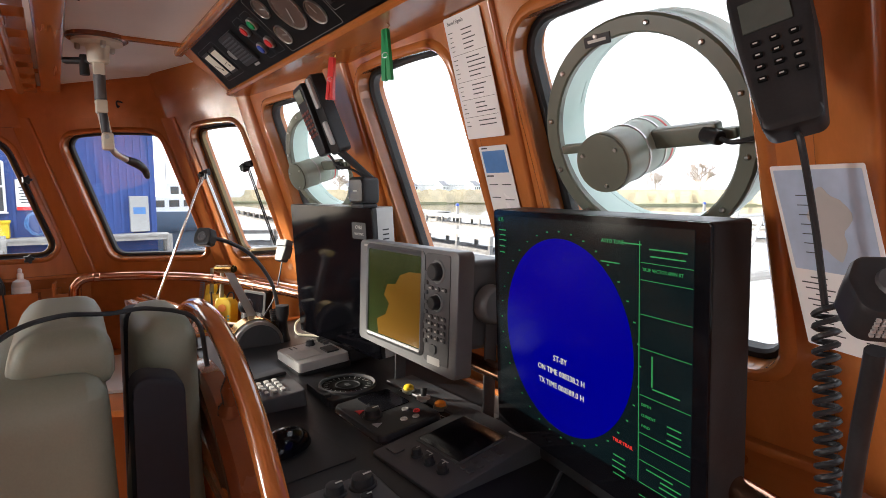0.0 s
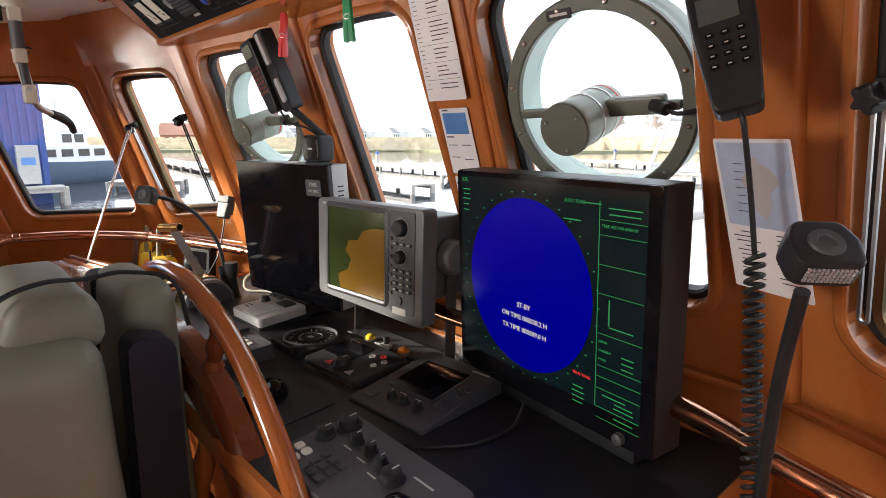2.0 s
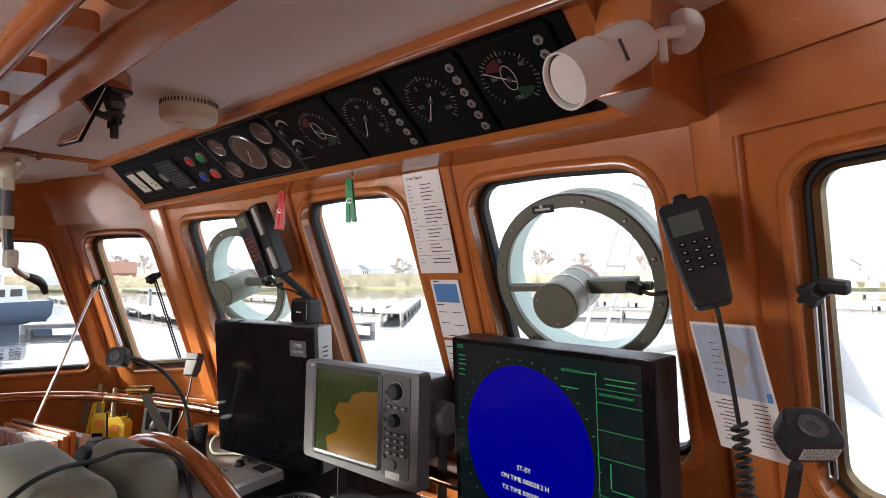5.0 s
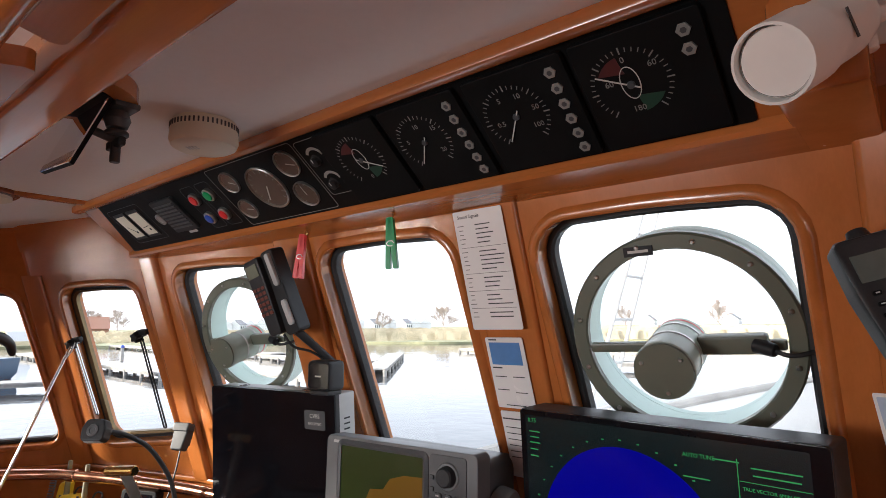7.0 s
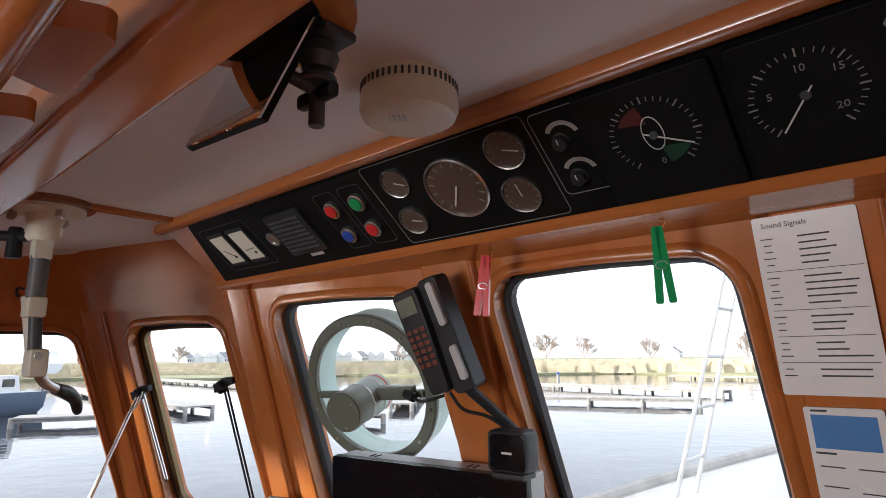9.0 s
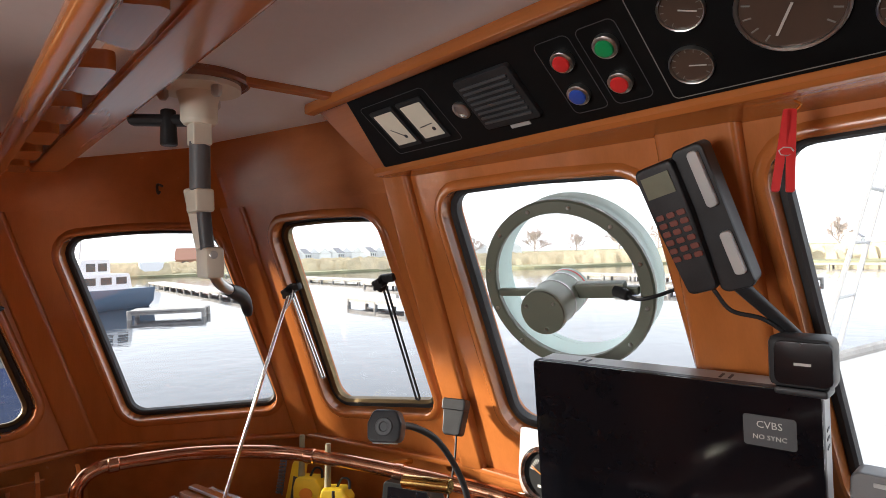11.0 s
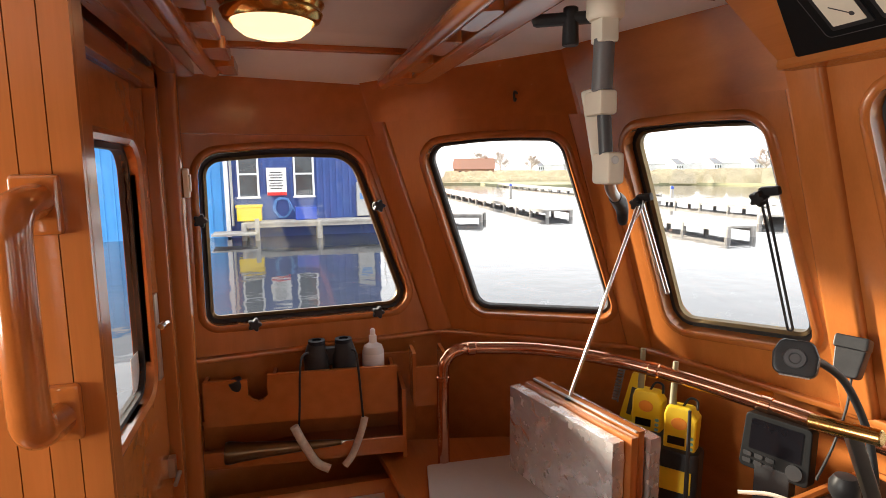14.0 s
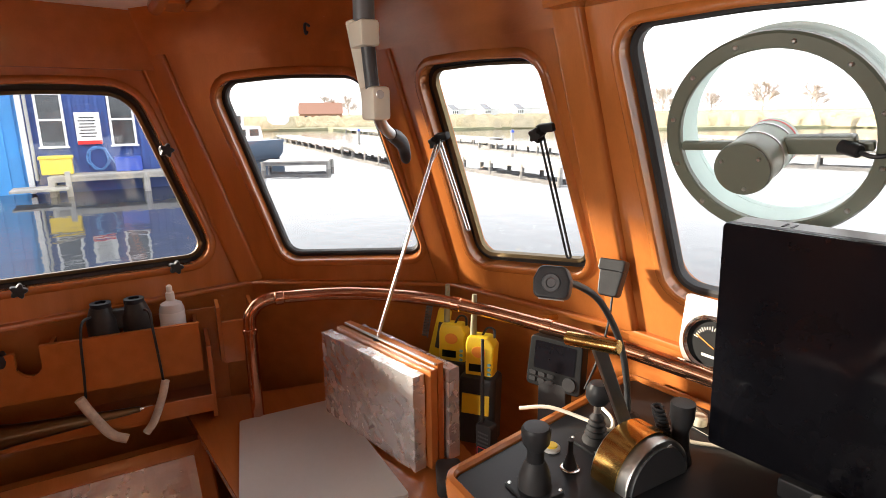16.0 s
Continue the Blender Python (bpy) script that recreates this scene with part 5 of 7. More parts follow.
part("badge", B((0.40, 0.034, 0.0065), (0.045, 0.008, 0.001)), LIGHTGREY, gp, "plain small badge")
for u, v, mat in ((0.552, 0.130, RED), (0.628, 0.132, GREEN), (0.545, 0.066, BLUE), (0.62, 0.068, RED)):
    part("lamp_collar", lathe([(0.019, 0.006), (0.019, 0.014), (0.016, 0.016), (0, 0.016)], Matrix.Translation((u, v, 0)), 20), STEEL, gp)
    part("lamp_lens", lathe([(0.0140, 0.016), (0.013, 0.019), (0.01, 0.020), (0, 0.020)], Matrix.Translation((u, v, 0)), 20), mat, gp, "coloured button")
for u in (0.548, 0.624):
    part("frame_line", ring_profile(rect(0.062, 0.14, 0.01, u, 0.098), [(0, 0.006), (0, 0.0066), (0.0012, 0.0066), (0.0012, 0.006)]), DARKGREY, gp)
gauge(0.742, 0.146, 0.030, -25, BROWN_FACE)
gauge(0.724, 0.063, 0.030, -15, BROWN_FACE)
g = gauge(0.855, 0.105, 0.060, 235, BROWN_FACE, ticks=13)
gauge(0.977, 0.148, 0.034, -20, BROWN_FACE)
gauge(0.962, 0.065, 0.034, 90, BROWN_FACE)
part("frame_line", ring_profile(rect(0.345, 0.178, 0.008, 0.853, 0.102), [(0, 0.006), (0, 0.0066), (0.0012, 0.0066), (0.0012, 0.006)]), DIM_MARK, gp)
part("frame_line", ring_profile(rect(0.075, 0.14, 0.008, 1.072, 0.115), [(0, 0.006), (0, 0.0066), (0.0012, 0.0066), (0.0012, 0.006)]), DIM_MARK, gp)
for v in (0.147, 0.085):
    arc = [(0.026 * math.cos(a), 0.026 * math.sin(a)) for a in [math.radians(10 + 14 * i) for i in range(11)]] + [(0.019 * math.cos(a), 0.019 * math.sin(a)) for a in [math.radians(150 - 14 * i) for i in range(11)]]
    bm = bmesh.new()
    bm.faces.new([bm.verts.new((x + 1.072, y + v - 0.006, 0.0068)) for x, y in arc])
    bmesh.ops.solidify(bm, geom=bm.faces, thickness=0.0008)
    part("arc_scale", bm, KEY, gp, "pale arc scale")
    knob(gp, 1.066, v - 0.012, 0.006, 0.012, 0.012)
for k, (u, needle) in enumerate(((1.19, -28), (1.355, 235), (1.545, 235), (1.728, 150))):
    m = part("instrument_module", slab(rect(0.172, 0.176, 0.006, u + (0.02 if k else 0), 0.102), 0.006, 0.016, 0.003), PANEL, gp)
    bm = bmesh.new()
    for i in range(31):
        a = math.radians(230 - 280 * i / 30)
        ln = 0.006 if i % 5 else 0.010
        box(bm, (0, 0, 0), (ln, 0.0011 if i % 5 else 0.0018, 0.0006), Matrix.Translation((u + 0.052 * math.cos(a), 0.112 + 0.052 * math.sin(a), 0.0166)) @ Matrix.Rotation(a, 4, "Z"))
    part("scale_print", bm, DIM_MARK, m, "pale scale marks", smooth=False)
    part("needle", B((0.018, 0, 0), (0.062, 0.0018, 0.001), 0, Matrix.Translation((u, 0.112, 0.0185)) @ Matrix.Rotation(radians(needle), 4, "Z")), KEY, m, "pale needle")
    part("needle_hub", lathe([(0.006, 0.0162), (0.005, 0.0195), (0, 0.0195)], Matrix.Translation((u, 0.112, 0)), 12), DARKGREY, m)
    if k in (0, 3):
        for a0, mat in ((-80, DIM_GREEN), (100, DIM_RED)):
            fan = [(0.012, 0)] + [(0.046 * math.cos(math.radians(w)), 0.046 * math.sin(math.radians(w))) for w in range(0, 51, 10)] + [(0.0, 0.01)]
            part("colour_sector", slab([(0.018 * math.cos(math.radians(a0)), 0.018 * math.sin(math.radians(a0)))] + [(0.045 * math.cos(math.radians(a0 + w)), 0.045 * math.sin(math.radians(a0 + w))) for w in range(0, 51, 10)], 0.016, 0.0164, 0, Matrix.Translation((u, 0.112, 0))), mat, m)
        part("hull_outline", ring_profile([(u + 0.012 * math.cos(t), 0.115 + 0.024 * math.sin(t)) for t in [i * math.pi / 12 for i in range(24)]], [(0, 0.0164), (0, 0.017), (0.0012, 0.017), (0.0012, 0.0164)]), KEY, m)
    if k:
        for i in range(6 if k < 3 else 2):
            hexa = [(u + 0.083 + 0.0095 * math.cos(t), 0.165 - 0.0265 * i + 0.0095 * math.sin(t)) for t in [j * math.pi / 3 for j in range(6)]]
            hk = part("hex_key", slab(hexa, 0.016, 0.0185, 0.001), DIM_MARK, m, "pale six-sided key")
            part("key_mark", slab([(x * 0.45 + (u + 0.083) * 0.55, y * 0.45 + (0.165 - 0.0265 * i) * 0.55) for x, y in hexa], 0.0185, 0.0188), INK, hk)
TP = Matrix.Translation((0, 0, 0.0168))
for u, v, s in ((1.355, 0.145, "10"), (1.322, 0.12, "5"), (1.388, 0.135, "15"), (1.385, 0.09, "20"), (1.53, 0.145, "5"), (1.562, 0.145, "10"), (1.583, 0.12, "50"), (1.575, 0.09, "100"), (1.515, 0.105, "0.5"), (1.728, 0.15, "0"), (1.763, 0.135, "60"), (1.70, 0.12, "60"), (1.728, 0.074, "180"), (1.19, 0.072, "0")):
    lettering("lettering", s, 0.0125, Matrix.Translation((u, v, 0.0168)), DIM_MARK, gp)

# clothes pegs hung under the coaming
def peg(x, y, z, mat, label, lean):
    p = thing("clothes_peg", pose(x, y, z, 0, lean, 20), label, "clothes peg", "clothes pegs")
    part("hook", tube(smooth_path([(0.004, 0, 0.0), (0.012, 0, -0.006), (0.006, 0, -0.014), (0, 0, -0.018)], 5), 0.0016, 6), BRASS, p, "small brass cup hook")
    for s in (-1, 1):
        part("leg", slab(rounded([(-0.006 + s * 0.002, -0.012), (0.006 + s * 0.002, -0.012), (0.0055 + s * 0.009, -0.125), (-0.0055 + s * 0.009, -0.125)], 0.003), -0.005, 0.005, 0.0015, UPRIGHT), mat, p)
    part("spring", tube([(0.009 * math.cos(i), 0.001 * i / 3 - 0.006, -0.07 + 0.006 * math.sin(i)) for i in range(13)], 0.001, 5), STEEL, p)


peg(-1.49, 0.645, 1.966, RED, "red plastic clothes peg hung from a hook", 6)
peg(-1.168, 0.632, 1.966, GREEN, "green plastic clothes peg hung from a hook", -3)

# telephone handset on the post
hx, hy = Vector((0.96, 0.05, 0.25)).normalized(), Vector((-0.25, -0.28, 0.92)).normalized()
hz = hx.cross(hy).normalized()
hy = hz.cross(hx)
hp = Vector((-1.635, 0.665, 1.81))
ph = thing("telephone_handset", Matrix(((hx.x, hy.x, hz.x, hp.x), (hx.y, hy.y, hz.y, hp.y), (hx.z, hy.z, hz.z, hp.z), (0, 0, 0, 1))), "black telephone handset in a cradle on the post", "telephone")
handset_body(ph, 0.062, 0.215, 0.03, BLACK, Matrix.Translation((-0.02, 0, 0)))
part("display", B((-0.02, 0.075, 0.031), (0.045, 0.035, 0.002)), material("olive_lcd", (0.16, 0.17, 0.12), 0.25), ph, "grey-olive display")
holder = new("keypad")
holder.parent = ph
holder.matrix_local = Matrix.Translation((0, 0, 0.029))
key_grid(holder, -0.037, -0.045, 3, 6, 0.017, 0.014, 0.013, 0.009, 0, material("dark_red_key", (0.16, 0.035, 0.02), 0.45), 0.003)
part("cradle", slab(rounded([(-0.022, -0.12), (0.03, -0.12), (0.034, 0.115), (-0.016, 0.115)], 0.012), -0.03, 0.012, 0.006, Matrix.Translation((0.022, 0.0, 0))), BLACK, ph)
part("cradle_clip", slab(rect(0.016, 0.09, 0.006, 0.04, 0.06), 0.012, 0.022, 0.003), LIGHTGREY, ph, "pale grey clip")
part("cradle_clip", slab(rect(0.016, 0.07, 0.006, 0.04, -0.06), 0.012, 0.022, 0.003), LIGHTGREY, ph, "pale grey clip")
part("stem", rod((0.02, -0.11, -0.005), (0.06, -0.24, -0.06), 0.012, 0.009), BLACK, ph)
part("cord", tube(smooth_path([(-0.01, -0.11, 0.012), (0.0, -0.15, 0.005), (0.03, -0.18, -0.02), (0.05, -0.22, -0.04)], 6), 0.0035, 7), BLACK, ph)

# white camera on the coaming end
wc = thing("security_camera", ident(), "white cylindrical security camera on a swivel mount", "camera")
p0, p1 = Vector((-0.325, 0.47, 2.035)), Vector((-0.385, 0.345, 1.955))
ax = axis(p0, p1)
part("body", lathe([(0, 0), (0.020, 0.002), (0.031, 0.014), (0.035, 0.035), (0.036, 0.145), (0.034, 0.15), (0, 0.15)], ax, 28), WHITE, wc)
part("lens_face", lathe([(0.0335, 0.1505), (0.031, 0.147), (0, 0.146)], ax, 28), GLOSS_BLACK, wc, "gloss black lens face")
part("hood", lathe([(0.036, 0.10), (0.039, 0.102), (0.039, 0.158), (0.036, 0.158), (0.036, 0.10)], ax, 28), WHITE, wc)
part("mount_plate", lathe([(0.032, 0), (0.032, 0.006), (0.028, 0.009), (0, 0.009)], axis((-0.30, 0.545, 2.06), (-0.31, 0.47, 2.05)), 24), WHITE, wc)
part("mount_arm", rod((-0.302, 0.54, 2.06), (-0.322, 0.478, 2.04), 0.010, 0.008), WHITE, wc)
part("thumb_screw", rod((-0.318, 0.50, 2.04), (-0.315, 0.50, 2.005), 0.010, 0.009), WHITE, wc)
part("maker_mark", B((0, 0, 0), (0.030, 0.004, 0.001), 0, ax @ Matrix.Translation((0.0, 0.0, 0.08)) @ pose(0, 0, 0, 0, 90, 0) @ pose(0, 0, 0.0362, 0, 0, 90) @ Matrix.Rotation(math.pi, 4, "Z")), DARKGREY, wc, "plain grey mark")

# smoke detector, mirror, crank, lamp on the ceiling
sd = thing("smoke_detector", pose(-1.348, 0.30, 2.12), "round cream smoke detector on the ceiling", "smoke detector")
part("body", lathe([(0, 0), (0.058, 0), (0.062, -0.008), (0.064, -0.040), (0.060, -0.050), (0.049, -0.056), (0, -0.057)], None, 40), CREAM, sd)
for i in range(48):
    a = i * math.pi / 24
    part("slot", B((0, 0, 0), (0.003, 0.0030, 0.010), 0, Matrix.Translation((0.0622 * math.cos(a), 0.0622 * math.sin(a), -0.014)) @ Matrix.Rotation(a, 4, "Z")), DARKGREY, sd)
for i in range(4):
    part("vent", B((-0.02 + 0.006 * i, -0.02, -0.0572), (0.003, 0.016, 0.001), 0, Matrix.Rotation(0.6, 4, "Z")), KEY, sd)

mr = thing("ceiling_mirror", ident(), "small rectangular mirror on a wooden block under the beam", "mirror")
a, b, c = Vector((-1.291, 0.101, 2.091)), Vector((-1.437, 0.059, 1.987)), Vector((-1.284, 0.055, 1.974))
u = (c - b).normalized()
v = (a - c)
v = (v - u * v.dot(u)).normalized()
w = u.cross(v)
mm = Matrix(((u.x, v.x, w.x, b.x), (u.y, v.y, w.y, b.y), (u.z, v.z, w.z, b.z), (0, 0, 0, 1)))
ln, ht = (c - b).length, (a - c).length
part("glass", B((ln / 2, ht / 2, 0.001), (ln, ht, 0.002), 0, mm), MIRROR, mr, "silvered mirror glass", smooth=False)
part("backing", B((ln / 2, ht / 2, -0.0035), (ln + 0.001, ht + 0.001, 0.007), 0.001, mm), PANEL, mr, "dark mirror back and edge")
half_disc = [(math.cos(math.pi * i / 24), math.sin(math.pi * i / 24)) for i in range(25)]
part("block", slab([(0.115 * x, 0.107 * y) for x, y in half_disc], 0, 0.030, 0.005, pose(-1.325, 0.05, 2.09)), WOOD_X, mr, "half-round varnished block")
# No hollow is cut: a black half-disc under the block imitates its shade.
part("hollow_shade", slab([(0.085 * x, 0.078 * y) for x, y in half_disc], 0, 0.003, 0, pose(-1.335, 0.0515, 2.088)), PANEL, mr, "flat black sheet standing in for the shade of a hollow in the block")
part("ball_joint", lathe([(0, 0.0), (0.016, 0.004), (0.021, 0.018), (0.016, 0.032), (0, 0.036)], pose(-1.302, 0.125, 2.047), 20), DARKGREY, mr)
part("joint_plate", B((-1.298, 0.130, 2.086), (0.052, 0.040, 0.010), 0.003, None), DARKGREY, mr)
part("stem", rod((-1.302, 0.125, 2.05), (-1.302, 0.125, 1.992), 0.008), DARKGREY, mr)
part("disc", rod((-1.302, 0.125, 2.036), (-1.302, 0.125, 2.046), 0.019), DARKGREY, mr)
part("wing_nut", B((-1.302, 0.125, 2.024), (0.058, 0.012, 0.016), 0.004, None), BLACK, mr)
part("link", rod((-1.302, 0.125, 2.030), (-1.318, 0.088, 2.045), 0.007), DARKGREY, mr)

cr = thing("searchlight_crank", pose(-2.352, 0.152, 2.12), "cream overhead searchlight control handle with black grip", "control handle")
part("pad", lathe([(0.095, 0), (0.095, -0.010), (0.088, -0.015), (0, -0.015)], None, 36), WOOD_DARK, cr, "round varnished wooden pad")
part("flange", lathe([(0.078, -0.015), (0.078, -0.024), (0.04, -0.03), (0.034, -0.05), (0.034, -0.082), (0.028, -0.09), (0, -0.09)], None, 32), CREAM, cr, "cream painted flange")
for i in range(3):
    a = i * 2 * math.pi / 3 + 0.2
    part("bolt", lathe([(0.010, -0.022), (0.010, -0.04), (0.006, -0.046), (0, -0.046)], Matrix.Translation((0.062 * math.cos(a), 0.062 * math.sin(a), 0)), 6), STEEL, cr)
part("collar", B((0, 0, -0.105), (0.04, 0.036, 0.05), 0.004), CREAM, cr)
part("tube", rod((0, 0, -0.12), (-0.005, 0, -0.215), 0.019, seg=20), GREY, cr, "grey tube")
part("yoke", B((-0.012, 0.002, -0.235), (0.062, 0.036, 0.045), 0.006), CREAM, cr)
part("arm", B((0, 0, 0), (0.016, 0.034, 0.17), 0.006, axis((-0.044, 0.0, -0.22), (-0.028, 0.02, -0.36)) @ Matrix.Translation((0, 0, 0.07))), CREAM, cr)
part("link", rod((-0.004, 0.004, -0.24), (0.0, 0.012, -0.36), 0.013), DARKGREY, cr)
part("knuckle", B((0.0, 0.014, -0.355), (0.062, 0.036, 0.06), 0.008), CREAM, cr)
for p, q in (((-0.042, 0, -0.25), (-0.03, 0, -0.25)), ((0.02, 0.01, -0.34), (0.032, 0.01, -0.34)), ((-0.036, 0.01, -0.36), (-0.024, 0.01, -0.36))):
    part("pin", rod(p, q, 0.008), STEEL, cr)
part("hand_lever", tube(smooth_path([(0.0, 0.014, -0.36), (-0.03, 0.04, -0.395), (-0.075, 0.08, -0.415)], 6), 0.011, 12), STEEL, cr, "bright steel lever")
part("grip", tube(smooth_path([(-0.07, 0.075, -0.413), (-0.11, 0.11, -0.425), (-0.145, 0.14, -0.445), (-0.162, 0.154, -0.478)], 6), [0.013, 0.014, 0.0145, 0.015, 0.0155, 0.016, 0.016, 0.016, 0.016, 0.0155, 0.015, 0.0145, 0.014, 0.0135, 0.013, 0.0125, 0.012, 0.011, 0.008], 12), BLACK, cr, "black hand grip")
part("clamp_lever", B((-0.03, -0.075, -0.075), (0.03, 0.12, 0.022), 0.009, pose(0, 0, 0, 0, 0, -30)), BLACK, cr, "black clamp lever")
part("clamp_knob", rod((-0.055, -0.04, -0.055), (-0.055, -0.04, -0.125), 0.014, 0.016), BLACK, cr)

lamp = thing("ceiling_lamp", pose(-2.68, -0.43, 2.118), "round brass ceiling lamp with a lit frosted dome", "lamp")
part("brass_ring", lathe([(0.105, 0.004), (0.108, -0.008), (0.100, -0.02), (0.104, -0.028), (0.098, -0.04), (0.086, -0.046), (0.082, -0.040), (0.082, 0.004)], None, 44), BRASS, lamp, "polished brass ring")
part("dome", lathe([(0.083, -0.040), (0.078, -0.056), (0.06, -0.070), (0.03, -0.078), (0, -0.080)], None, 40), glow("lit_frosted_glass", (1.0, 0.60, 0.30), 0.85), lamp, "glowing frosted glass dome")


# hand rails under the beams
def grab_rail(y, x0, x1, label):
    g = thing("grab_rail", pose(0, y, 2.052), label, "grab rail", "ceiling grab rails")
    part("rail", tube(smooth_path([(x0, 0.035, 0.012), (x0 + 0.03, 0.01, -0.004), (x0 + 0.10, 0, -0.012), ((x0 + x1) / 2, 0, -0.012), (x1 - 0.10, 0, -0.012), (x1 - 0.03, 0.01, -0.004), (x1, 0.035, 0.012)], 8), 0.021, 12), WOOD_X, g, "rounded varnished rail")
    k = int((x1 - x0) / 0.24)
    for i in range(k + 1):
        x = x0 + 0.04 + (x1 - x0 - 0.08) * i / k
        foot = rounded([(-0.055, 0.0), (0.055, 0.0), (0.085, 0.062), (-0.085, 0.062)], 0.012)
        part("foot", slab(foot, -0.014, 0.014, 0.004, pose(x, 0.005, -0.002)), WOOD_X, g)
    return g


grab_rail(-0.105, -3.22, -0.4, "varnished wooden grab rail along the ceiling beam")
grab_rail(-0.60, -3.12, -1.2, "varnished wooden grab rail along the aft beam")

# ---- port side ----
# rod with strings from the window knob to the foil boards
rd = thing("prop_rod", ident(), "thin bright steel rod tied to the window knob", "rod")
part("shaft", rod((-2.853, 0.575, 1.66), (-2.836, 0.346, 1.078), 0.0055, seg=10), CHROME, rd)
part("tip", rod((-2.8365, 0.352, 1.098), (-2.8355, 0.343, 1.070), 0.010, 0.008), RUBBER, rd, "black rubber tip")
for dx in (-0.006, 0.006):
    part("string", tube(smooth_path([(-2.855 + dx, 0.59, 1.69), (-2.858 + dx * 2.5, 0.575, 1.64), (-2.852, 0.553, 1.60)], 5), 0.0022, 6), WHITE, rd, "pale tied string")


# window knobs and slotted stays
def star_knob(win, u, v):
    out = [((0.019 + 0.004 * math.cos(5 * t)) * math.cos(t), (0.019 + 0.004 * math.cos(5 * t)) * math.sin(t)) for t in [i * 2 * math.pi / 40 for i in range(40)]]
    k = part("window_knob", slab(out, 0.022, 0.044, 0.006), BLACK, win, "black star knob")
    k.matrix_local = Matrix.Translation((u, v, 0.03))
    part("stem", rod((0, 0, 0.0), (0, 0, 0.026), 0.008), STEEL, k)
    part("lug", B((0, 0, 0.006), (0.034, 0.02, 0.012), 0.003), BLACK, k)


for u, v in ((0.092, 0.012), (0.672, 0.04), (0.235, -0.335), (0.655, -0.338)):
    star_knob(WIN["E"], u, v)


def stay(f, u0, v0, u1, v1, mat, label):
    d = Vector((u1 - u0, v1 - v0, 0))
    ang = math.atan2(d.x, -d.y)
    s = thing("window_stay", f @ Matrix.Translation((u0, v0, 0.052)) @ Matrix.Rotation(ang, 4, "Z"), label, "window stay", "window stays")
    ln = d.length
    out = rect(0.018, ln, 0.0085, 0, -ln / 2 + 0.01)
    part("slotted_arm", ring_profile(out, [(-0.005, 0.0), (-0.005, 0.004), (0, 0.004), (0, 0.0)]), mat, s)
    kn = [((0.017 + 0.0035 * math.cos(5 * t)) * math.cos(t), (0.017 + 0.0035 * math.cos(5 * t)) * math.sin(t)) for t in [i * 2 * math.pi / 40 for i in range(40)]]
    part("knob", slab(kn, 0.008, 0.034, 0.005), BLACK, s, "black star knob")
    part("pivot", rod((0, 0, -0.02), (0, 0, 0.01), 0.008), BLACK, s)
    part("catch", B((0.022, 0.012, 0.006), (0.05, 0.022, 0.02), 0.005), BLACK, s)


stay(FRAMES["RS"], 0.155, 0.085, 0.20, -0.22, STEEL, "bright slotted window stay with a black knob")
stay(FRAMES["RS"], 0.518, 0.115, 0.556, -0.255, BLACK, "black slotted window stay with a black knob")
stay(FRAMES["TU"], 0.165, 0.10, 0.125, -0.24, STEEL, "bright slotted window stay with a black knob")

# foil-covered boards standing on the port desk
fb_m = pose(-2.795, 0.287, 0.80, 0, 0, 12.5)
fb = thing("foil_boards", fb_m, "stack of foil-faced insulation boards and wooden frames on edge", "boards")


def crumpled(c, s, seed):
    t = bmesh.new()
    bmesh.ops.create_cube(t, size=1)
    bmesh.ops.scale(t, vec=s, verts=t.verts)
    bmesh.ops.subdivide_edges(t, edges=[e for e in t.edges if e.calc_length() > 0.1], cuts=16, use_grid_fill=True)
    for v in t.verts:
        dent = abs(noise.noise(v.co * 13 + Vector((seed, 0, 0)))) + 0.4 * abs(noise.noise(v.co * 31 + Vector((0, seed, 0))))
        v.co += Vector((noise.noise(v.co * 30 + Vector((0, 0, seed))) * 0.003, math.copysign(0.008 * (0.3 - dent), v.co.y), noise.noise(v.co * 26 + Vector((0, seed, seed))) * 0.003))
    bmesh.ops.translate(t, vec=c, verts=t.verts)
    return t


part("foil_board", crumpled((0, 0.022, 0.145), (0.45, 0.036, 0.275), 3.0), FOIL, fb, "crumpled silver foil board", smooth=False)
part("wooden_frame", B((0.02, 0.058, 0.15), (0.45, 0.024, 0.29), 0.003), WOOD_X, fb)
part("wooden_frame", B((0.02, 0.086, 0.155), (0.44, 0.022, 0.30), 0.003), WOOD_X, fb)
part("hinge_strip", B((0.02, 0.0725, 0.302), (0.43, 0.006, 0.006), 0.001), STEEL, fb)
part("foil_board", crumpled((0.03, 0.125, 0.145), (0.44, 0.036, 0.27), 9.0), FOIL, fb, "crumpled silver foil board", smooth=False)

# port desk, white sheet and framed foil board
dk = thing("port_desk", pose(-2.85, 0.2, 0), "varnished cherry chart desk along the port side", "desk")
part("top", slab(rounded([(-0.50, -0.36), (0.42, -0.26), (0.58, 0.10), (0.50, 0.30), (-0.05, 0.36), (-0.40, 0.12)], 0.05), 0.77, 0.795, 0.005), WOOD_X, dk)
part("cabinet", B((-0.05, -0.02, 0.385), (0.72, 0.46, 0.77), 0.006), WOOD_Z, dk)
single("white_sheet", slab(rounded([(-3.10, -0.015), (-2.62, -0.11), (-2.50, 0.285), (-3.085, 0.295)], 0.012), 0.797, 0.81, 0.003), material("off_white_sheet", (0.52, 0.51, 0.49), 0.4, var=0.05, scale=4), "off-white plastic sheet lying on the desk", "sheet")
fy = Vector((-0.87, 0, 0.5))
